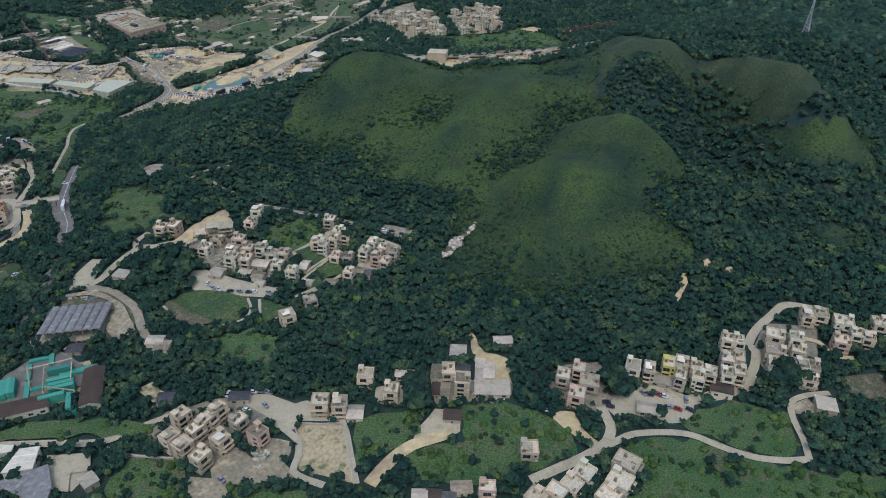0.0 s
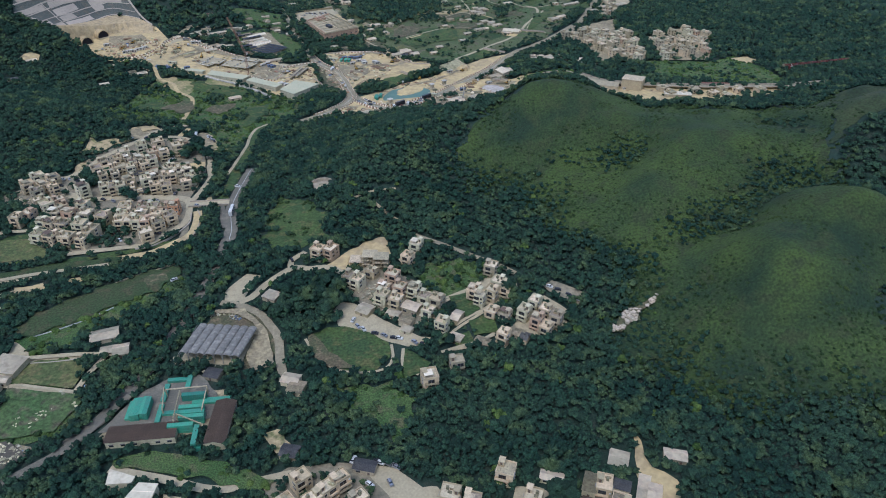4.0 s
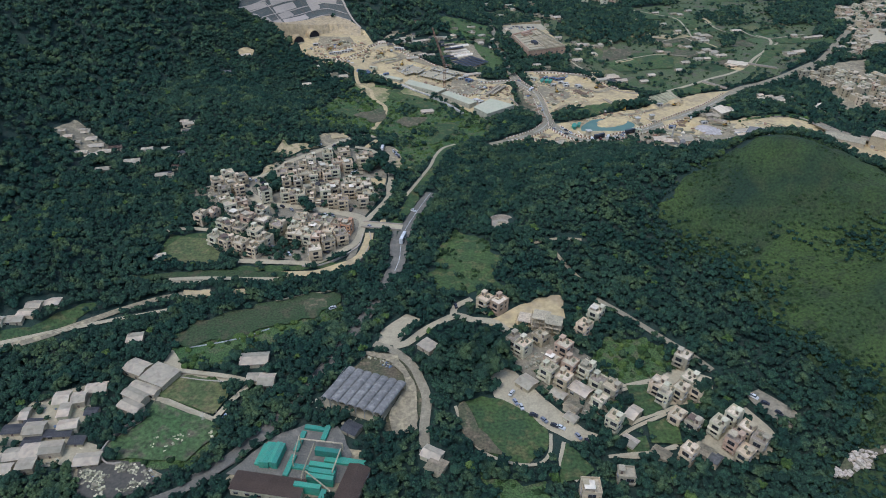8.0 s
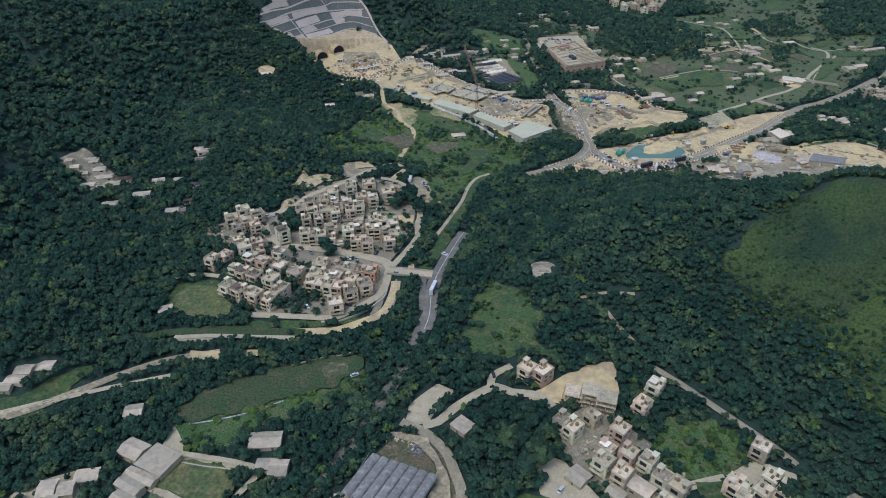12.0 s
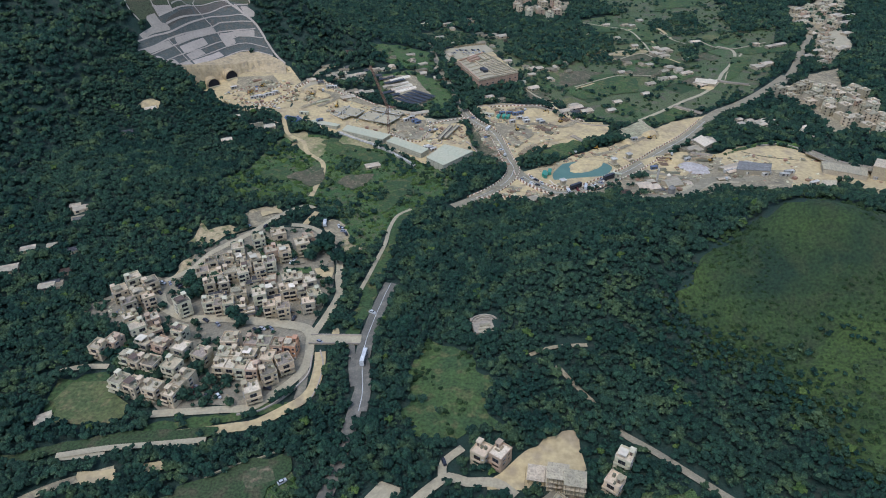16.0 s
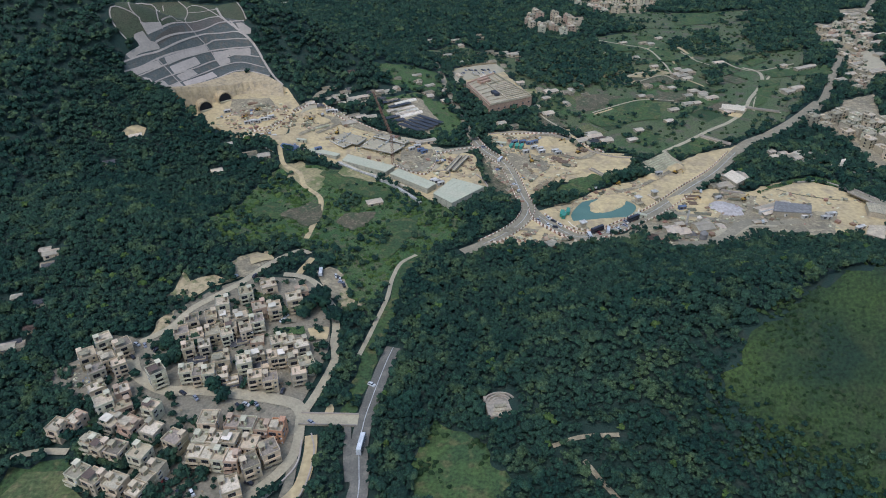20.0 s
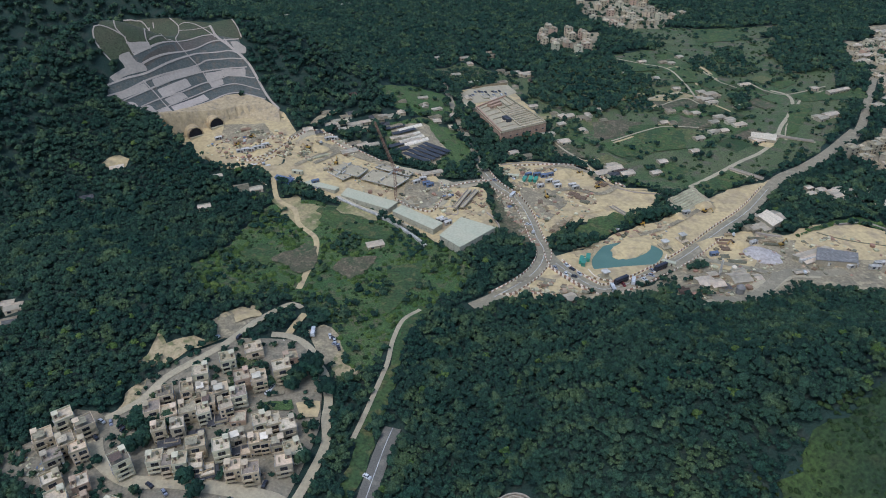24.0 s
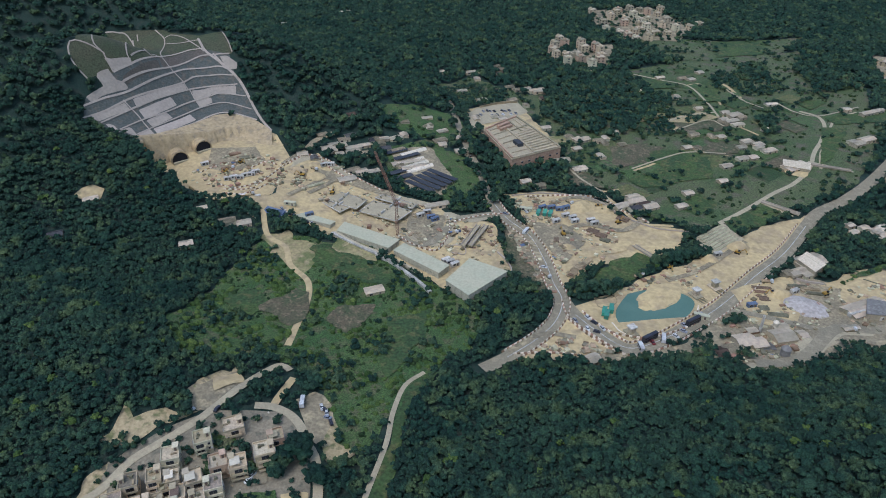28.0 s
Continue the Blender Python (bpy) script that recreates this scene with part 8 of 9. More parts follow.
# ---- the eastern works beyond the wooded hill ----
patch("bare_earth", "earth", [(254, 362), (276, 377), (294, 386), (314, 387), (329, 377), (305, 334), (279, 334), (245, 334)], "sandy cut ground of the eastern works", 1)
patch("bare_earth", "earth", [(320, 378), (345, 355), (351, 349), (324, 301), (286, 309)], "sandy ground of the eastern works", 1)
patch("bare_earth", "earth", [(332, 372), (345, 350), (364, 330), (395, 320), (450, 302), (521, 292), (530, 282), (500, 272), (438, 266), (381, 268), (352, 290), (335, 322)], "sandy ground of the eastern works", 1)
patch("gravel_yard", "gravel", [(241, 336), (309, 340), (286, 299), (257, 304), (231, 312), (211, 308), (185, 288), (171, 288), (191, 304), (212, 319)], "grey-brown gravel yard of the eastern works", 1)
patch("grass_bank", "meadow", [(255, 368), (279, 384), (300, 394), (319, 397), (333, 385), (329, 378), (314, 388), (295, 387), (276, 378)], "rough green bank above a cut", 1)
quad_building("long_shed", "very long shed with a dull grey metal roof", "shed", [(332, 345), (362, 330), (355, 316), (327, 331)], 6, "roof_cement", "wall_grey")
quad_building("batching_hall", "tall pale concrete block beside a viaduct", "building", [(360, 320), (378, 309), (388, 322), (370, 333)], 13, "roof_cement", "wall_cream")
quad_building("long_shed", "low shed with a red-brown roof", "shed", [(452, 316), (481, 309), (479, 301), (450, 308)], 5, "roof_tile_red", "wall_white")
quad_building("long_shed", "low shed with a pale sheet roof", "shed", [(398, 296), (424, 288), (421, 279), (395, 287)], 5, "roof_white", "wall_grey")
viaduct([(331, 366), (345, 343), (366, 330), (400, 318), (450, 304), (490, 296), (530, 289), (585, 284)], 9, 4.5, "long pale concrete viaduct behind a hill")
quad_building("long_shed", "shed with a ribbed grey roof", "shed", [(315, 309), (326, 308), (316, 291), (307, 298)], 6, "roof_cement", "wall_grey")
low_wall([(295, 387), (315, 389), (324, 386), (330, 379), (337, 370), (345, 355)], 2.0)
low_wall([(277, 376), (288, 368), (301, 362), (318, 357)], 1.6, "clutter_grey", "sheet_piling", "grey sheet piling across a cut", 0.4)
for (x, y) in [(319, 439), (324, 440), (328, 436), (333, 436), (337, 435), (342, 434), (319, 430), (326, 430), (348, 422), (356, 419), (360, 413)]:
    poly_tunnel(x, y, 15, 50)
EAST = [[(251, 342), (273, 339), (305, 335), (336, 328), (324, 306), (293, 310), (264, 317), (241, 319)], [(275, 374), (309, 368), (337, 354), (310, 343), (279, 353)], [(370, 349), (391, 345), (409, 326), (432, 308), (397, 300), (361, 314)]]
strew("site_materials", EAST, 110, "clutter_white", "pale sheets and blocks on the eastern works", 0.6, 3.2, 71)
strew("steel_stacks", EAST, 70, "clutter_rust", "rusty steel in stacks on the eastern works", 0.6, 3.4, 72)
strew("site_materials", EAST, 70, "clutter_grey", "grey machinery and pipes on the eastern works", 0.6, 3.4, 73)
lay(cabin("cabin_white", "pale", 8), [(251, 337), (255, 339), (268, 333), (294, 328), (300, 333), (280, 330), (311, 312), (368, 334), (376, 337), (379, 330), (366, 319)], 12, 74, 10)
patch("pavement", "concrete", [(488, 667), (518, 680), (507, 636), (476, 624)], "pale yard of a distant depot", 1)

# ---- bare and mown places in the valley meadow ----
for m, label, ring in (("brown_scrub", "trampled brown clearing in a meadow", [(-71, 335), (-60, 348), (-43, 345), (-46, 326), (-59, 316)]), ("lawn", "short yellow-green grass beside a site", [(-92, 414), (-57, 401), (-31, 378), (-35, 365), (-63, 376), (-89, 393)]), ("lawn", "bright green grass in a meadow", [(-136, 354), (-119, 363), (-106, 346), (-115, 331), (-129, 336)]), ("brown_scrub", "sandy trampled ground beside a track", [(-114, 342), (-96, 364), (-84, 358), (-81, 331), (-92, 323)]), ("lawn", "bright green grass beside a footpath", [(-32, 332), (-7, 345), (-14, 308), (-29, 279), (-36, 290)]), ("earth", "bare sandy bank beside houses", [(-120, 266), (-108, 274), (-103, 267), (-113, 258)])):
    patch("field_plot", m, ring, label, 2.4)

# ---- lane markings ----
for line, shift in ((ARM_E, 0.3), (ARM_NW, 0.2), ([(-33, 74), (-32, 87), (-33, 100), (-34, 113), (-33, 128), (-31, 140), (-28, 155), (-24, 173), (-21, 184)], 0.0)):
    pts, faces = ribbon(smooth_line(line), 0.4, 0.62 + 0.003 * layer, shift)
    tagged(sheet("road_marking", pts, faces, "paint_line", True), "worn white centre line on a road", "road marking", kind="structure")

# ---- the distant town ----
patch("pavement", "concrete", [(496, 699), (538, 720), (519, 657), (497, 616), (475, 620), (484, 668)], "pale yard of a distant town", 1)
patch("pavement", "gravel", [(522, 843), (557, 819), (528, 755), (482, 740)], "pale yard of a distant town", 1)
patch("pavement", "gravel", [(585, 907), (633, 921), (594, 832), (564, 833)], "pale yard of a distant town", 1)
road("road", "asphalt", 8, [(377, 528), (409, 571), (450, 639), (494, 710), (558, 805), (673, 971)], "grey asphalt road between rows of trees", clear=0.5)
for (x, y), w, d in zip([(520, 811), (518, 774), (565, 837), (593, 875), (557, 778), (551, 741), (519, 719), (486, 662), (461, 627), (494, 636), (443, 610), (561, 773), (580, 777), (496, 750), (579, 831), (580, 875), (620, 889), (532, 696), (423, 652), (384, 586), (372, 578)], (22, 18, 16, 20, 18, 24, 20, 18, 14, 22, 12, 16, 16, 18, 16, 16, 18, 14, 30, 16, 12), (9, 9, 8, 9, 9, 10, 8, 8, 8, 9, 8, 8, 9, 8, 8, 8, 8, 8, 6, 8, 8)):
    shed(x, y, w, d, 5, 25, "roof_white")

# ---- plots and courts in the dense village ----
for m, label, ring in (("meadow", "small overgrown garden between houses", [(-111, 232), (-99, 229), (-100, 223), (-111, 224)]), ("meadow", "small overgrown garden between houses", [(-89, 200), (-74, 202), (-71, 196), (-89, 194)]), ("earth", "bare earth plot between houses", [(-71, 200), (-59, 202), (-59, 191), (-68, 191)]), ("asphalt", "small parking court between houses", [(-90, 214), (-82, 217), (-78, 206), (-87, 204)]), ("asphalt", "small parking court between houses", [(-164, 190), (-149, 188), (-146, 175), (-159, 179)])):
    patch("village_plot", m, ring, label, 0.8)
lay(car("car_white", "white"), [(-87, 207), (-86, 210), (-85, 212), (-84, 215), (-71, 158), (-123, 244)], 55, 81, 10)
lay(car("car_dark", "black"), [(-155, 185), (-153, 183), (-81, 154), (-77, 150), (-111, 246)], 60, 82, 20)
for (x, y), w, d in zip([(-128, 175), (-108, 189), (-92, 171), (-83, 180), (-105, 157), (-116, 178)], (10, 11, 11, 8, 10, 8), (8, 8, 7, 7, 9, 7)):
    shed(x, y, w, d, 3.4, 20, "roof_dark")

# ---- farmland paths, plots, sheds and copses ----
for m, label, ring in (("lawn", "green plot among farm fields", [(214, 757), (258, 751), (261, 728), (219, 722)]), ("lawn", "green plot among farm fields", [(265, 726), (296, 727), (285, 683), (263, 690)]), ("lawn", "long green plot beside a lane", [(371, 641), (419, 657), (459, 666), (446, 633), (375, 625)]), ("lawn", "green plot beside a channel", [(359, 618), (383, 617), (337, 550), (320, 538)]), ("dry_grass", "dry tan plot among farm fields", [(209, 633), (256, 658), (269, 642), (235, 626)]), ("brown_scrub", "brown tilled plot among farm fields", [(238, 579), (270, 579), (258, 560), (227, 561)]), ("lawn", "green plot with crop rows", [(187, 546), (230, 554), (224, 517), (182, 505)]), ("brown_scrub", "brown tilled plot among farm fields", [(147, 572), (186, 583), (167, 546), (148, 539)]), ("lawn", "bright green plot beside a podium", [(120, 565), (135, 565), (133, 537), (118, 537)]), ("lawn", "green field below a wooded hill", [(342, 895), (421, 907), (390, 844), (329, 833)])):
    patch("field_plot", m, ring, label, 1.2)
for w, line in ((2.2, [(211, 772), (239, 751), (265, 731), (270, 683), (269, 642)]), (2.2, [(208, 627), (242, 648), (270, 655)]), (1.8, [(301, 735), (308, 691), (323, 664)]), (1.8, [(305, 712), (311, 681)]), (1.8, [(159, 531), (194, 553), (217, 563), (248, 560)]), (2.0, [(341, 682), (349, 657), (368, 646), (419, 670)]), (1.8, [(213, 606), (255, 635), (267, 620)]), (2.0, [(103, 542), (112, 515), (127, 490), (129, 476)])):
    road("footpath", "concrete", w, line, "narrow pale concrete path through fields", 0.8, clear=0.4)
for (x, y), w in zip([(265, 754), (274, 750), (204, 715), (211, 714), (277, 631), (290, 640), (278, 653), (255, 663), (231, 598), (255, 594), (217, 571), (225, 570), (276, 583), (281, 572), (287, 565), (258, 549), (268, 551), (240, 535), (228, 509), (194, 489), (302, 611), (425, 799), (441, 786), (403, 662), (370, 583), (384, 588), (160, 576), (114, 528), (81, 715), (101, 710), (71, 723), (280, 622)], (9, 8, 8, 8, 14, 9, 8, 8, 9, 8, 8, 7, 9, 8, 12, 10, 8, 10, 8, 8, 6, 9, 9, 8, 8, 10, 7, 12, 11, 14, 9, 12)):
    shed(x, y, w, 6.5, 3.8, 20, "roof_white" if w % 2 == 0 else "roof_cement")
for ring in ([(120, 789), (156, 800), (207, 784), (220, 728), (219, 674), (202, 627), (156, 592), (120, 605), (97, 640)], [(466, 907), (502, 920), (528, 880), (507, 808), (453, 726), (395, 708), (402, 787)], [(416, 980), (487, 994), (484, 949), (419, 921)], [(346, 798), (377, 809), (363, 756), (334, 746)], [(300, 634), (323, 642), (312, 605), (293, 598)]):
    mark(ring, 0)

# ---- gully woods on the hill's flank ----
mark([(123, 100), (173, 83), (185, 51), (192, 20), (217, -12), (224, -18), (214, -50), (195, -45), (179, -31), (160, -1), (139, 47)], 0)

# ---- yard buildings, loop road and copses at the eastern works ----
for (x, y), w, d, h, roof in zip([(164, 301), (173, 308), (180, 306), (197, 313), (156, 298), (200, 323), (182, 320), (167, 317), (211, 317), (242, 323), (185, 304)], (12, 11, 9, 13, 7, 9, 6, 7, 5, 10, 7), (8, 10, 8, 11, 8, 5, 4, 4, 7, 4, 6), (4, 5.5, 5, 5.5, 4, 4, 3.5, 3, 3, 3.5, 3), ("roof_cement", "roof_white", "roof_white", "roof_white", "roof_brown", "roof_white", "roof_white", "roof_cement", "roof_white", "roof_white", "roof_steel")):
    shed(x, y, w, d, h, 12, roof)
road("road", "asphalt", 8, [(171, 287), (182, 287), (194, 291), (206, 298), (218, 310), (230, 321), (239, 324), (255, 322), (273, 325)], "grey asphalt loop road round a works yard", 0.9)
road("road", "asphalt", 5, [(230, 321), (221, 323), (213, 327), (198, 334), (182, 340), (172, 339), (159, 328)], "grey asphalt lane behind a works yard", 0.85)
patch("pavement", "concrete", [(202, 294), (210, 294), (222, 307), (235, 317), (252, 316), (254, 320), (237, 321), (224, 314), (214, 303)], "pale concrete apron beside a loop road", 0.3)
patch("pavement", "concrete", [(196, 295), (203, 299), (216, 313), (211, 316), (203, 309)], "pale concrete yard inside a loop road", 0.3)
low_wall([(163, 291), (172, 291), (183, 290), (196, 294)], 1.0, "concrete", "low_wall", "pale concrete wall along a loop road", 0.5)
low_wall([(163, 281), (174, 283), (187, 284), (199, 287)], 1.0, "concrete", "low_wall", "pale concrete parapet along a loop road", 0.5)


def tower(x, y, r0, r1, h, name, material, label, category):
    """A round upright tower with a conical cap."""
    top = tagged(new(name), label, category)
    top.matrix_basis = pose(x, y, high(x, y))
    for n, a, b, z0, z1 in (("body", r0, r1, -1, h), ("cap", r1 * 1.1, r1 * 0.3, h, h + r1 * 0.8)):
        bm = bmesh.new()
        bmesh.ops.create_cone(bm, cap_ends=True, segments=20, radius1=a, radius2=b, depth=z1 - z0, matrix=Matrix.Translation((0, 0, (z0 + z1) / 2)))
        part(n, bm, material, top)


tower(*(187, 320), 0.9, 0.7, 13, "chimney", "cabin_white", "slim white chimney in a works yard", "chimney")
tower(*(191, 296), 2.6, 2.6, 6, "silo", "roof_steel", "round grey steel silo in a works yard", "silo")
tower(*(197, 323), 1.6, 1.6, 6, "silo", "roof_white", "small pale silo in a works yard", "silo")
for ring in ([(166, 325), (172, 332), (181, 337), (184, 335), (181, 329), (172, 327)], [(162, 312), (166, 319), (171, 319), (170, 313)], [(142, 305), (148, 316), (156, 314), (154, 301), (146, 296), (139, 296)], [(163, 294), (167, 302), (175, 302), (174, 292)], [(214, 294), (223, 302), (230, 307), (240, 309), (249, 303), (258, 298), (231, 255), (179, 250), (202, 287)], [(190, 328), (196, 333), (197, 328)]):
    mark(ring, 0)

# ---- the channel bank and rough field below the village ----
patch("lawn", "worn_lawn", [(-189, 85), (-187, 100), (-167, 100), (-159, 90), (-150, 84), (-150, 73), (-157, 69), (-182, 70)], "worn olive-yellow lawn beside village houses", 1.2)
shed(*(-189, 73), 8, 6, 3.5, 30, "roof_white")
patch("lawn", "rough_lawn", [(-197, 49), (-173, 58), (-148, 64), (-99, 66), (-103, 60), (-143, 56), (-173, 52), (-193, 43)], "rough grass bank along a channel", 0.8)
road("footpath", "concrete", 3.4, [(-173, 50), (-152, 54), (-127, 56), (-105, 58)], "pale concrete channel wall beside a grass bank", 0.9)
patch("bare_earth", "earth", [(-162, 40), (-143, 42), (-140, 36), (-155, 33)], "bare sandy ground beside a channel", 1)
patch("bare_earth", "earth", [(-131, 45), (-122, 46), (-120, 41), (-128, 40)], "bare sandy patch among trees", 0.8)
patch("lawn", "rough_lawn", [(-146, -2), (-138, 12), (-118, 26), (-94, 36), (-84, 43), (-63, 47), (-60, 38), (-73, 23), (-96, 12), (-115, -1), (-134, -9), (-143, -9)], "rough dull green field below a channel", 2.5)
patch("bare_earth", "brown_scrub", [(-84, 37), (-78, 41), (-70, 40), (-69, 32), (-79, 28)], "worn brown patch in a rough field", 2)
low_wall([(-100, 36), (-90, 42), (-79, 46), (-66, 52)], 0.9, "concrete", "low_wall", "low pale concrete wall above a rough field", 0.3)
lay(car("car_white", "white"), [(-64, 32)], 40, 91, 5)

# ---- edge of the hill village ----
patch("meadow", "meadow", [(-64, -108), (-28, -121), (-2, -137), (-10, -141), (-29, -131), (-60, -120), (-74, -112)], "strip of bright grass along a lane", 2.5)
patch("meadow", "meadow", [(33, -78), (55, -84), (68, -96), (70, -112), (55, -122), (34, -99)], "scrubby green slope below a hill village", 5)
patch("bare_earth", "sand_lot", [(-8, -106), (2, -104), (6, -118), (0, -121)], "sandy plot at a village edge", 2)
patch("pavement", "old_concrete", [(159, -24), (166, -21), (182, -37), (175, -45), (164, -34)], "grey concrete car park on a wooded slope", 0.5)
lay(car("car_dark", "black"), [(167, -30), (172, -36)], -40, 111, 25)
lay(car("car_white", "white"), [(163, -26), (176, -41)], -40, 112, 25)
house(77.3, -88.9, 8.2, 8.2, 3, 3, "wall_cream")
house(94.0, -77.9, 7.5, 6.3, 2, 0, "wall_grey")
for ring in ([(108, -42), (123, -41), (123, -56), (109, -57)], [(96, -54), (106, -52), (107, -61), (98, -62)], [(102, -19), (114, -18), (118, -34), (109, -40), (103, -31)], [(68, -59), (74, -63), (80, -75), (73, -79), (64, -85)]):
    patch("lawn", "lawn", ring, "green garden plot between village houses", 1.2)
for line in ([(88, -66), (106, -62), (120, -58)], [(101, -45), (109, -40), (118, -36), (125, -32)], [(68, -59), (66, -73), (73, -81)], [(96, -24), (105, -20), (113, -17)]):
    road("footpath", "concrete", 2.0, line, "narrow pale footpath between village gardens", 0.7, "path", 2.6)

# ---- walled plots, lane and rubble yard at the foot of the valley ----
shed(-63, -98, 31.6, 9.7, 5.2, -4, "roof_brown", "yard_shed", "wall_white")
shed(-27, -98, 27.5, 9.7, 5.2, 81, "roof_brown", "yard_shed", "wall_white")
patch("yard_floor", "dark_asphalt", [(-84, -92), (-71, -70), (-56, -60), (-40, -60), (-30, -75), (-31, -92), (-46, -94)], "dark stained floor of a container yard", 0.8)
patch("lawn", "worn_lawn", [(-137, -46), (-130, -32), (-107, -35), (-100, -45), (-103, -58), (-133, -49)], "yellow-green grass plot between sheds", 0.8)
patch("lawn", "crop_rows", [(-136, -51), (-102, -63), (-96, -68), (-105, -87), (-138, -89), (-146, -82), (-135, -66)], "rough green plot with scattered litter", 0.8)
road("footpath", "concrete", 2.2, [(-134, -49), (-118, -55), (-101, -61)], "narrow pale footpath between two plots", 0.7, "path", 0.8)
road("footpath", "concrete", 3, [(-102, -62), (-98, -49), (-92, -35)], "pale footpath past two plots", 0.75, "path", 0.8)
road("footpath", "concrete", 3, [(-133, -29), (-105, -31), (-85, -35)], "pale footpath above a plot", 0.75, "path", 0.8)
low_wall([(-145, -84), (-142, -74), (-136, -64), (-136, -50)], 1.4, "old_concrete", "low_wall", "grey concrete wall round a plot", 0.25)
road("road", "dark_asphalt", 4.5, [(-73, -67), (-85, -84), (-98, -100), (-120, -115)], "grey lane through trees beside a depot", 0.8, "road", 0.4)
patch("rubble_yard", "slope_soil", [(-152, -97), (-139, -90), (-124, -90), (-113, -100), (-128, -110), (-142, -113)], "grey yard strewn with rubble", 0.8)
strew("rubble", [[(-151, -97), (-139, -91), (-124, -91), (-115, -100), (-129, -109), (-141, -111)]], 900, "clutter_white", "pale rubble and scrap heaped in a yard", 0.3, 1.2, 95, 1.35)
strew("scrap", [[(-151, -97), (-139, -91), (-124, -91), (-115, -100), (-129, -109), (-141, -111)]], 700, "clutter_grey", "dark scrap metal heaped in a yard", 0.4, 1.5, 97, 1.3)
strew("litter", [[(-129, -77), (-116, -68), (-109, -72), (-116, -82), (-125, -85)], [(-112, -62), (-103, -64), (-98, -72), (-106, -76)]], 40, "clutter_white", "pale litter scattered over a rough plot", 0.4, 1.6, 96, 1.5)
patch("gravel_yard", "gravel", [(-40, -5), (-20, -5), (-6, -30), (-2, -60), (-13, -62), (-17, -51), (-12, -25), (-21, -12)], "grey-brown trodden yard beside a vaulted hall", 0.8)
patch("bare_earth", "brown_scrub", [(16, -40), (20, -36), (28, -54), (41, -70), (32, -69), (21, -60)], "worn brown strip round an oval field", 0.8)

# ---- parked cars of the near villages ----
lay(car("car_white", "white"), [(43, -29), (34, -131)], 60, 101, 6)
lay(car("car_silver", "silver"), [(238, -239)], 60, 102, 6)

# ---- woods ----
def crown_kit(lumps, seed, tall=0.8, sprigs=0):
    """Points and faces of one tree crown about 1 m in radius: uneven lumps of leaves heaped round the middle, with smaller sprigs over them."""
    r = random.Random(seed)
    pts, tri = [], []

    def lump(centre, size, flat, ball):
        bm = bmesh.new()
        m = Matrix.Translation(centre) @ Matrix.Diagonal((size, size, size * flat, 1)) @ Euler((r.random() * 6, r.random() * 6, r.random() * 6)).to_matrix().to_4x4()
        if ball:
            bmesh.ops.create_icosphere(bm, subdivisions=1, radius=1, matrix=m)
        else:
            bmesh.ops.create_cone(bm, cap_ends=False, segments=4, radius1=1, radius2=0, depth=1, matrix=m @ Matrix.Translation((0, 0, 0.5)))
            bmesh.ops.create_cone(bm, cap_ends=False, segments=4, radius1=0, radius2=1, depth=1, matrix=m @ Matrix.Translation((0, 0, -0.5)))
            bmesh.ops.remove_doubles(bm, verts=bm.verts[:], dist=0.001)
        for v in bm.verts:
            v.co += Vector((r.uniform(-1, 1), r.uniform(-1, 1), r.uniform(-1, 1))) * 0.22 * size
        bmesh.ops.recalc_face_normals(bm, faces=bm.faces[:])
        bmesh.ops.delete(bm, geom=[f for f in bm.faces if f.normal.z < -0.25], context="FACES")
        bmesh.ops.triangulate(bm, faces=bm.faces[:])
        bm.verts.index_update()
        tri.extend([v.index + len(pts) for v in f.verts] for f in bm.faces)
        pts.extend(v.co[:] for v in bm.verts)
        bm.free()

    for k in range(lumps):
        a, q = 2.4 * k + r.uniform(-0.4, 0.4), (0.18 if k == 0 else r.uniform(0.42, 0.68))
        lump((q * math.cos(a), q * math.sin(a), (0.3 if k == 0 else r.uniform(-0.1, 0.32)) * tall), r.uniform(0.42, 0.6) if k else 0.8, r.uniform(0.75, 1.0), True)
    for k in range(sprigs):
        a, q = 2.4 * k + r.uniform(-0.5, 0.5), 0.95 * math.sqrt((k + 0.3) / sprigs)
        lump((q * math.cos(a), q * math.sin(a), (0.95 - 0.75 * q * q + r.uniform(-0.12, 0.2)) * tall), r.uniform(0.34, 0.5), r.uniform(0.8, 1.1), False)
    return np.array(pts), np.array(tri)


def grow(name, xs, ys, radius, height, kits, material, label, category, seed):
    """One object of many crowns standing on the land."""
    rnd = np.random.RandomState(seed)
    zs = ground(xs, ys)
    pick = rnd.randint(0, len(kits), len(xs))
    turn = rnd.uniform(0, 6.28, len(xs))
    all_p, all_f, start = [], [], 0
    for k, (pts, tri) in enumerate(kits):
        at = np.where(pick == k)[0]
        if not len(at):
            continue
        c, s = np.cos(turn[at])[:, None], np.sin(turn[at])[:, None]
        rad = radius[at][:, None]
        px = (pts[None, :, 0] * c - pts[None, :, 1] * s) * rad + xs[at][:, None]
        py = (pts[None, :, 0] * s + pts[None, :, 1] * c) * rad + ys[at][:, None]
        pz = pts[None, :, 2] * rad * 0.95 + (zs + height)[at][:, None]
        all_p.append(np.stack([px, py, pz], -1).reshape(-1, 3))
        all_f.append((tri[None] + (np.arange(len(at)) * len(pts))[:, None, None] + start).reshape(-1, 3))
        start += len(at) * len(pts)
    return tagged(sheet(name, np.concatenate(all_p), np.concatenate(all_f), material, True), label, category, kind="stuff")


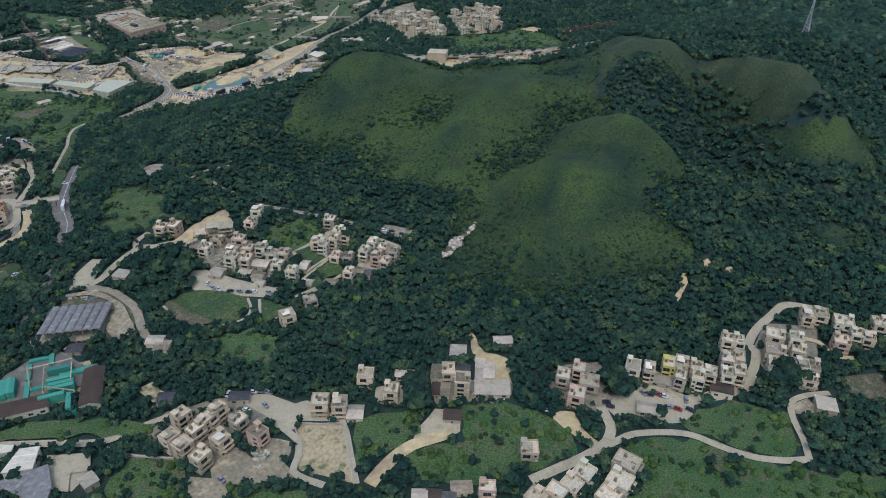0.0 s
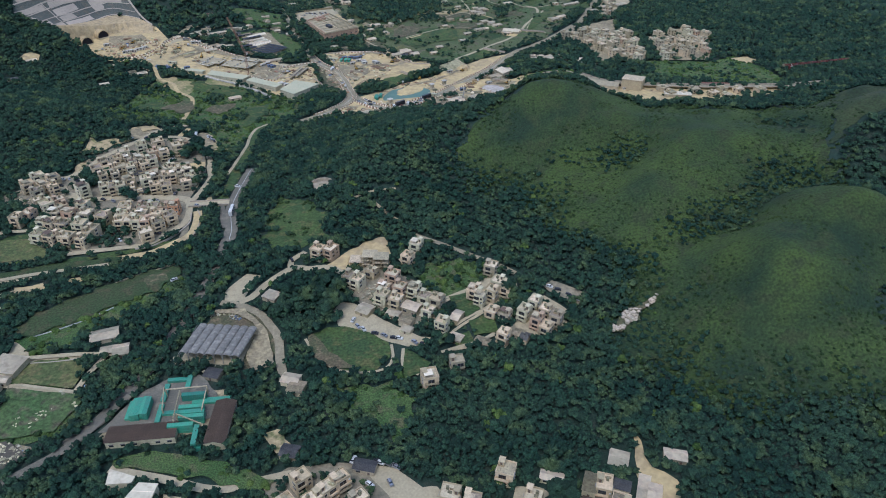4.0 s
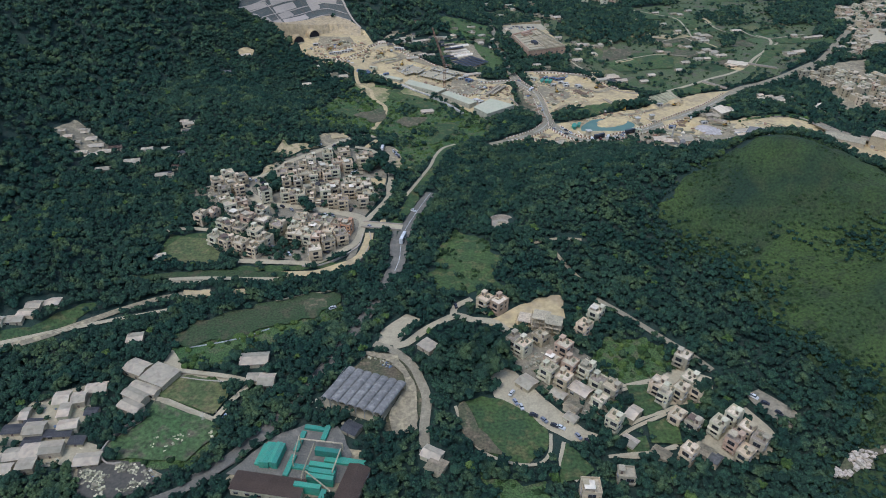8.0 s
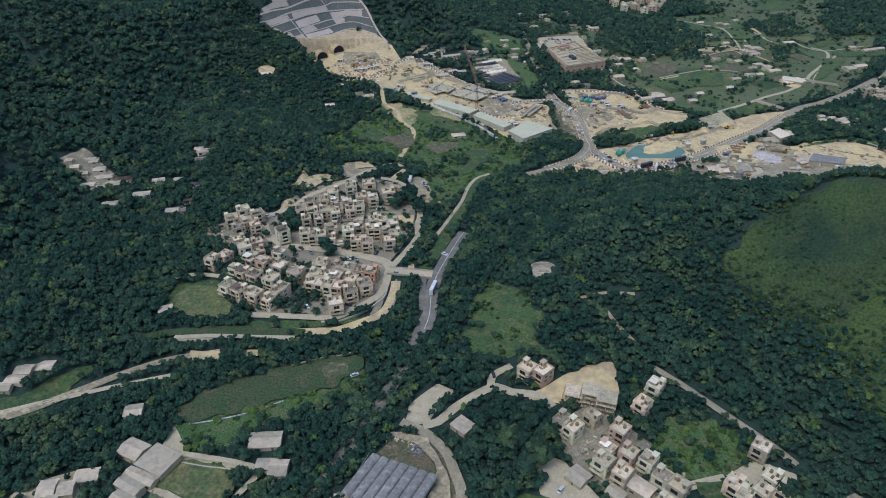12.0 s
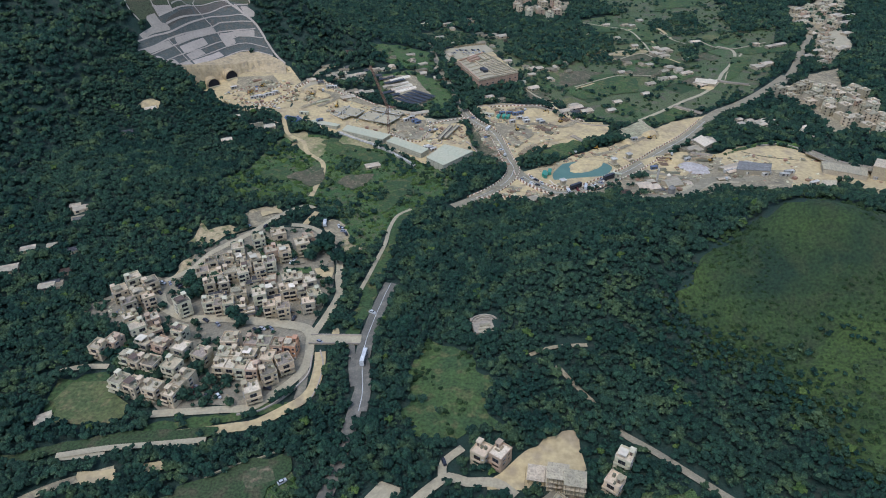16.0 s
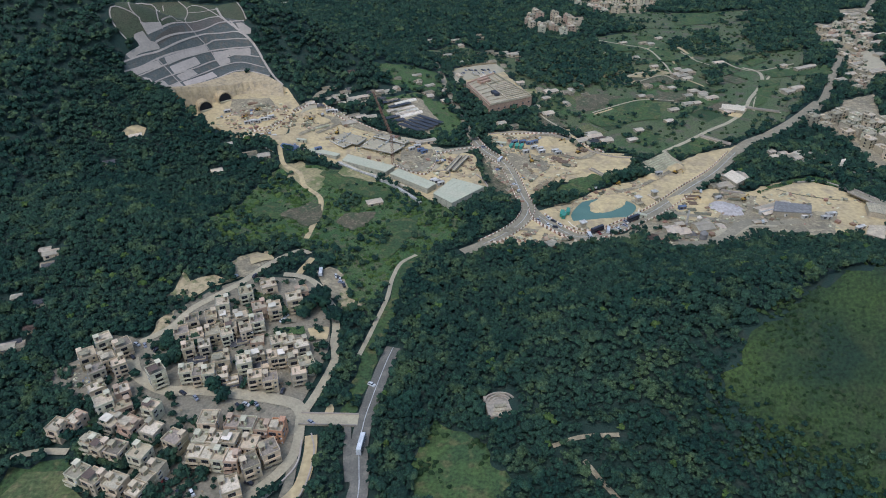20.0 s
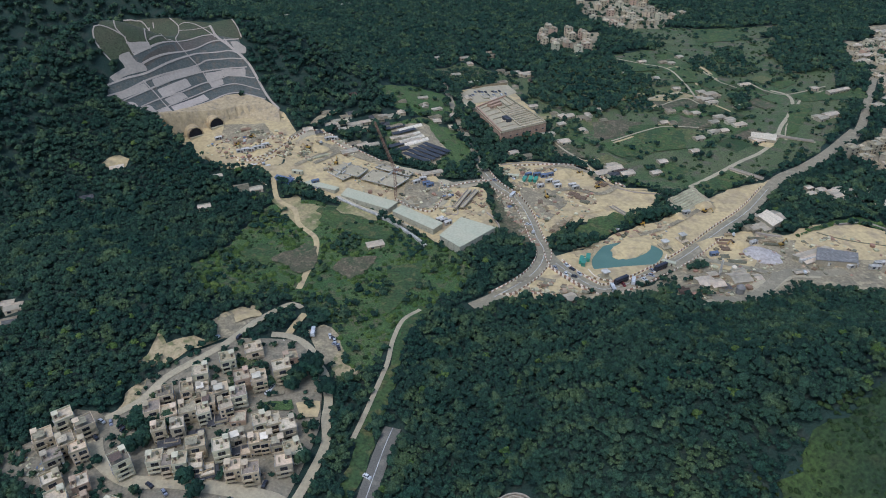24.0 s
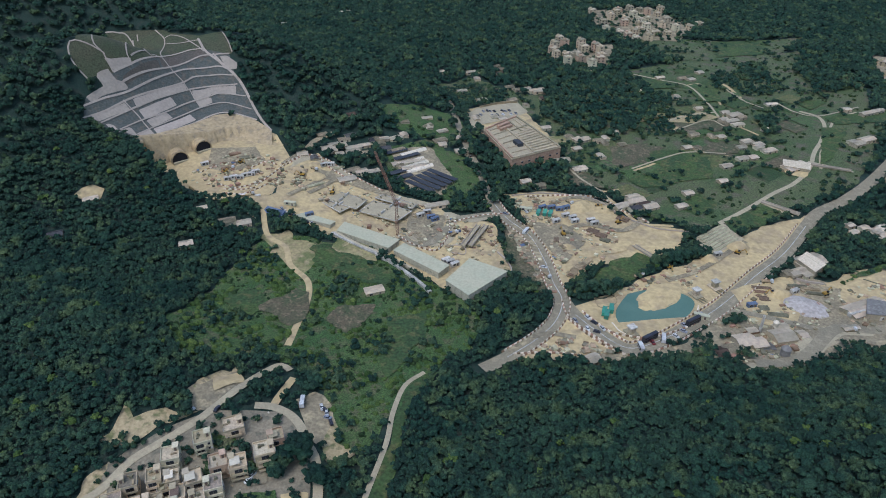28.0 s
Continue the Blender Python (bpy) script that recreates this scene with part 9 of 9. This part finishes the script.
def scatter(x0, x1, y0, y1, step, seed):
    rnd = np.random.RandomState(seed)
    x, y = np.meshgrid(np.arange(x0, x1, step), np.arange(y0, y1, step))
    x = x + (np.arange(x.shape[0]) % 2)[:, None] * step / 2
    return (x + rnd.uniform(-0.42, 0.42, x.shape) * step).ravel(), (y + rnd.uniform(-0.42, 0.42, y.shape) * step).ravel()


KITS = [crown_kit(1, s, 0.8, 5) for s in range(16)]
FAR_KITS = [crown_kit(1, 40 + s, 0.8, 4) for s in range(10)]
BUSH_KITS = [crown_kit(2, 80 + s, 0.5) for s in range(6)]
FAN = [(-40, -440), (130, -440), (620, -420), (800, 260), (830, 700), (860, 1190), (-460, 1190), (-560, 600), (-520, 250), (-300, -60), (-230, -160)]


def blurred(mask, r):
    """The share of a mask round each cell."""
    m = mask.astype(float)
    for _ in range(2):
        for axis in (0, 1):
            c = np.cumsum(np.pad(m, [(r + 1, r) if a == axis else (0, 0) for a in (0, 1)], mode="edge"), axis=axis)
            m = (np.take(c, range(2 * r + 1, c.shape[axis]), axis) - np.take(c, range(0, c.shape[axis] - 2 * r - 1), axis)) / (2 * r + 1)
    return m


hill_share = blurred(cover == HILLTOP, 5)
land = ground(cx, cy)
hollow = blurred(land, 13) - land


def hollow_at(x, y):
    """How far the land lies below the land round about, in metres."""
    return hollow[np.clip(((y - Y0) / CELL).astype(int), 0, NY - 1), np.clip(((x - X0) / CELL).astype(int), 0, NX - 1)]


def share_at(x, y):
    i = np.clip(((x - X0) / CELL).astype(int), 0, NX - 1)
    j = np.clip(((y - Y0) / CELL).astype(int), 0, NY - 1)
    return hill_share[j, i]


FIELD_RING = [(-18, 134), (42, 119), (47, 51), (-12, 40)]
FIELD_BOX = (min(p[0] for p in FIELD_RING), max(p[0] for p in FIELD_RING), min(p[1] for p in FIELD_RING), max(p[1] for p in FIELD_RING))
rnd = np.random.RandomState(3)
x, y = scatter(-560, 760, -400, 640, 3.5, 1)
near = inside(x, y, FAN) & (x > -300) & (y > -275 - 0.3 * np.maximum(0, x - 100)) & ~((x > 330) & (y > 150)) & (x < 440) & (y < 520)
wild = (covered(x, y) == 0) | (covered(x, y) == HILLTOP)
gully = share_at(x, y) - 0.16 * hollow_at(x, y) + 0.22 * waves(x, y, 95) + 0.24 * waves(x + 40, y, 31) + rnd.uniform(-0.3, 0.3, len(x))
keep = near & wild & ((gully < 0.46) | ((covered(x, y) == 0) & (share_at(x, y) < 0.3)))
x, y, gully = x[keep], y[keep], gully[keep]
size = rnd.uniform(1.7, 2.7, len(x)) * (1 + 0.15 * waves(x, y, 60)) * np.where(rnd.uniform(size=len(x)) < 0.1, 1.45, 1.0) * np.where(share_at(x, y) > 0.3, 0.62, 1.0)
tall = 0.9 + size * 0.45 + rnd.uniform(0, 1.4, len(x)) * size / 3
pale = rnd.uniform(size=len(x)) < 0.012 + 0.05 * np.clip(waves(x, y, 37) + 0.6 * waves(x, y, 11) - 0.9, 0, 1)
grow("woodland", x[~pale], y[~pale], size[~pale], tall[~pale], KITS, "leaf", "dense dark green broadleaf woodland", "woodland", 5)
grow("pale_trees", x[pale], y[pale], size[pale], tall[pale], KITS, "leaf_light", "single yellow-green trees flowering among dark woodland", "woodland", 25)
x, y = scatter(*FIELD_BOX, 2.6, 27)
keep = (covered(x, y) == LAWN) & (waves(x, y, 26) + 0.5 * waves(x, y, 9) + rnd.uniform(-0.3, 0.3, len(x)) > 0.6)
x, y = x[keep], y[keep]
size = rnd.uniform(0.8, 2.4, len(x))
grow("field_shrubs", x, y, size, size * 0.3, BUSH_KITS, "leaf_hill", "dull green shrubs creeping over a field", "shrubs", 27)

x, y = scatter(-640, 900, -400, 1260, 5.9, 2)
close = ((x > -300) | (y < -275)) & ~((x > 330) & (y > 150)) & (x < 440) & (y < 520)
keep = inside(x, y, FAN) & ~close & ((covered(x, y) == 0) | ((covered(x, y) == HILLTOP) & (hollow_at(x, y) > 2.5))) & (rnd.uniform(size=len(x)) < 0.97)
x, y = x[keep], y[keep]
size = rnd.uniform(2.8, 4.7, len(x))
grow("woodland", x, y, size, size * 0.8, FAR_KITS, "leaf", "distant dark green woodland", "woodland", 6)
x, y = scatter(560, 1180, -260, 800, 10.5, 4)
keep = ~inside(x, y, FAN) & (y > -260 + (x - 600) * 0.5) & (covered(np.minimum(x, 900), y) == 0)
x, y = x[keep], y[keep]
size = rnd.uniform(5.4, 8.5, len(x))
grow("woodland", x, y, size, size * 0.6, BUSH_KITS, "leaf", "distant dark wooded hillside", "woodland", 16)
x, y = scatter(-900, 900, -760, 420, 13, 24)
keep = (~inside(x, y, FAN) & ((x < -200) | (y < -400) | ((x < 0) & (y < -150)))) | (inside(x, y, FAN) & (y < -282 - 0.3 * np.maximum(0, x - 100)) & (x < 440) & (covered(x, y) == 0))
x, y = x[keep], y[keep]
size = rnd.uniform(6.5, 10, len(x))
grow("woodland", x, y, size, size * 0.5, BUSH_KITS, "leaf", "dark woodland all round the valley", "woodland", 28)
x, y = scatter(110, 640, -190, 220, 2.5, 7)
share = share_at(x, y) + 0.12 * waves(x, y, 30)
bare = np.clip(waves(x, y, 70) * 0.9 + 0.3 * waves(x, y, 23) - 0.12 * hollow_at(x, y), 0, 1)
keep = ((covered(x, y) == HILLTOP) | (covered(x, y) == 0)) & (share > 0.12) & (rnd.uniform(size=len(x)) < 0.8 - 0.7 * bare)
x, y, share, bare = x[keep], y[keep], share[keep], bare[keep]
size = rnd.uniform(0.6, 1.45, len(x)) * (1.9 - 0.9 * np.clip(share, 0, 1)) * (1 - 0.4 * bare) * np.where(rnd.uniform(size=len(x)) < 0.03, 1.5, 1.0)
lit = waves(x, y, 52) + 0.5 * waves(x, y, 19) - 0.1 * hollow_at(x, y) + rnd.uniform(-0.5, 0.5, len(x)) > 0.25
grow("hill_shrubs", x[~lit], y[~lit], size[~lit], size[~lit] * 0.3, BUSH_KITS, "leaf_hill", "low green shrubs on a grassy hill", "shrubs", 8)
grow("hill_shrubs", x[lit], y[lit], size[lit], size[lit] * 0.3, BUSH_KITS, "leaf_hill_bright", "low bright green shrubs on a grassy hill", "shrubs", 18)
x, y = scatter(-260, 600, -320, 980, 3.0, 9)
KNOLLS = [(195, 660, 62), (30, 690, 40), (120, 560, 22), (330, 740, 40), (250, 560, 22), (140, 480, 20)] + [(a, b, 11) for a, b in [(-153, 409), (-133, 394), (-116, 407), (-154, 382), (-90, 278), (-78, 289), (-104, 297), (-64, 277), (-65, 365), (-35, 371), (-17, 355), (-124, 325), (-41, 307)]]
keep = (covered(x, y) == GRASS) & (rnd.uniform(size=len(x)) < (0.55 + 0.5 * waves(x, y, 33)) * np.where(y > 440, 0.14, np.where(y < -90, 0.4, 1.0)))
x, y = x[keep], y[keep]
size = rnd.uniform(0.7, 2.3, len(x)) * (1 + 0.4 * waves(x, y, 50))
# past y 440 every shrub takes the duller leaf, a painted stand-in for haze
lit = (waves(x, y, 41) + 0.5 * waves(x, y, 15) + rnd.uniform(-0.6, 0.6, len(x)) > -0.2) & (y < 440)
grow("meadow_shrubs", x[lit], y[lit], size[lit], size[lit] * 0.3, BUSH_KITS, "leaf_light", "bright green shrubs scattered over meadows", "shrubs", 10)
grow("meadow_shrubs", x[~lit], y[~lit], size[~lit], size[~lit] * 0.3, BUSH_KITS, "leaf_hill", "dull green shrubs scattered over meadows", "shrubs", 20)
x, y = scatter(-260, 600, -320, 980, 4.6, 19)
keep = (covered(x, y) == GRASS) & (y < 440) & (rnd.uniform(size=len(x)) < np.clip(0.9 * waves(x + 60, y, 48) + 0.5 * waves(x, y, 17), 0, 0.8))
x, y = x[keep], y[keep]
size = rnd.uniform(1.5, 2.9, len(x))
grow("meadow_bushes", x, y, size, size * 0.35, BUSH_KITS, "leaf_light", "tall bright green bushes crowding a meadow", "shrubs", 22)
x, y = scatter(-260, 600, -320, 980, 5.2, 11)
keep = ((covered(x, y) == GRASS) | ((covered(x, y) == LAWN) & (y > 45) & (rnd.uniform(size=len(x)) < np.where(y > 440, 0.8, 0.3)))) & (rnd.uniform(size=len(x)) < 0.75 * np.clip(waves(x, y, 62) + 0.4 * waves(x, y, 21) - 0.05 - (y > 440) * 0.12 + 0.22 * ((y > 180) & (y < 420) & (x < 60)) + 2 * sum((x - a) ** 2 + (y - b) ** 2 < r * r for a, b, r in KNOLLS + HEDGES), 0, 1.3) + 0.03)
x, y = x[keep], y[keep]
size = rnd.uniform(1.4, 3.1, len(x))
grow("thicket_trees", x, y, size, size * 0.7, KITS, "leaf", "dark green trees in thickets and hedges", "trees", 12)


# ---- trees between the houses ----
away = np.array(HOUSE_AT)
lanes = np.array(ROAD_AT)
GARDENS = VILLAGES + [[(-1, -127), (31, -131), (49, -153), (37, -167), (30, -164), (13, -172), (-4, -149)], [(129, -163), (185, -171), (164, -205), (121, -187)], [(298, -226), (328, -206), (380, -225), (332, -263), (288, -244)], [(116, -13), (130, 0), (168, -46), (162, -61), (128, -56)], [(-193, -101), (-202, -80), (-196, -54), (-175, -43), (-147, -82), (-146, -90)], [(174, 334), (218, 331), (208, 311), (169, 311)]]
x, y = scatter(-260, 330, -330, 260, 4.2, 15)
keep = np.zeros(len(x), bool)
for ring in GARDENS:
    keep |= inside(x, y, ring)
size = rnd.uniform(1.2, 2.5, len(x))
keep &= rnd.uniform(size=len(x)) < 0.42 + 0.5 * waves(x, y, 55) + 0.35 * ((x < -105) & (y > 60) & (y < 130))
for k in np.where(keep)[0]:
    keep[k] = np.min(np.hypot(away[:, 0] - x[k], away[:, 1] - y[k]) - away[:, 2]) > size[k] * 0.55 and np.min(np.hypot(lanes[:, 0] - x[k], lanes[:, 1] - y[k]) - lanes[:, 2]) > size[k] * 0.6
grow("garden_trees", x[keep], y[keep], size[keep], size[keep] * 0.75, KITS, "leaf", "small dark green trees between village houses", "trees", 25)


x, y = scatter(-300, 1100, 250, 1250, 7.5, 17)
keep = np.zeros(len(x), bool)
for ring in FAR_RINGS:
    keep |= inside(x, y, ring)
keep &= rnd.uniform(size=len(x)) < 0.5 + 0.4 * waves(x, y, 60)
size = rnd.uniform(2.0, 3.8, len(x))
for k in np.where(keep)[0]:
    keep[k] = np.min(np.hypot(away[:, 0] - x[k], away[:, 1] - y[k]) - away[:, 2]) > size[k] * 0.3
grow("garden_trees", x[keep], y[keep], size[keep], size[keep] * 0.6, FAR_KITS, "leaf", "dark green trees between distant houses", "trees", 26)


# ---- single trees ----
def tree(size, seed, leaf="leaf"):
    """A broadleaf tree: tapered trunk, limbs and a crown of leafy clumps."""
    r = random.Random(seed)
    bm = bmesh.new()
    bmesh.ops.create_cone(bm, cap_ends=True, segments=8, radius1=0.09 * size, radius2=0.045 * size, depth=size * 1.1, matrix=Matrix.Translation((0, 0, size * 0.5)))
    top = part("tree", bm, "bark")
    tagged(top, "round dark green broadleaf tree beside houses", "tree", "village trees")
    for k in range(2):
        a = k * 3.14 + r.uniform(-0.4, 0.4)
        bm = bmesh.new()
        beam(bm, (0, 0, size * 0.6), (0.55 * size * math.cos(a), 0.55 * size * math.sin(a), size * 1.1), 0.025 * size)
        part("limb", bm, "bark", top)
    pts, tri = crown_kit(9, seed * 3, 1.0, 14)
    pts = pts * size + np.array((0, 0, size * 1.15))
    sheet("crown", pts, tri, leaf, True, top)
    return top


TREES = [[(-165, 112), (-190, 147), (-131, 116), (-145, 185), (-112, 96), (-87, 211), (-65, 167), (-139, 89), (18, -2), (27, -1), (13, -15)], [(-159, 124), (-199, 146), (-121, 105), (-140, 177), (-106, 145), (-78, 214), (-124, 85), (210, -216), (297, -252), (303, -256), (5, 5), (-1, -17)], [(-144, 103), (-169, 139), (-123, 123), (-140, 185), (-104, 97), (-70, 230), (-60, 183), (118, -166), (121, -156), (220, -241), (209, -208)], [(-141, 106), (-149, 139), (-134, 146), (-92, 223), (-112, 81), (-99, 81), (-158, 163), (68, 13), (101, 16), (110, -5), (35, -24)], [(-69, 223), (-73, 219), (-64, 220), (-148, 184), (-140, 174), (-145, 170), (-113, 152), (-62, 163), (-132, 186), (-147, 189), (-75, 210), (153, 395), (160, 398), (166, 399), (173, 401), (144, 392), (89, 361), (96, 363), (104, 363), (112, 365)], [(39, 474), (31, 491), (28, 520), (26, 550), (19, 581), (44, 483), (44, 520), (38, 540), (9, 601)]]
TREES += [[(119, -174), (117, -185), (211, -214), (210, -221), (294, -249), (28, 6), (21, -8), (33, -15), (-66, 222)], [(115, -179), (293, -255), (286, -252), (37, 0), (28, -20), (-57, 207), (-73, 214), (138, -25), (4, -15)]]
for k, (places, size) in enumerate(zip(TREES, (3.2, 3.8, 2.8, 2.4, 4.0, 4.4, 6.0, 5.0))):
    first = tree(size, k + 3)
    for j, (x, y) in enumerate(places):
        m = pose(x, y, high(x, y) + 0.1, 0, 0, j * 67)
        if j:
            copy_thing(first, m)
        else:
            first.matrix_basis = m
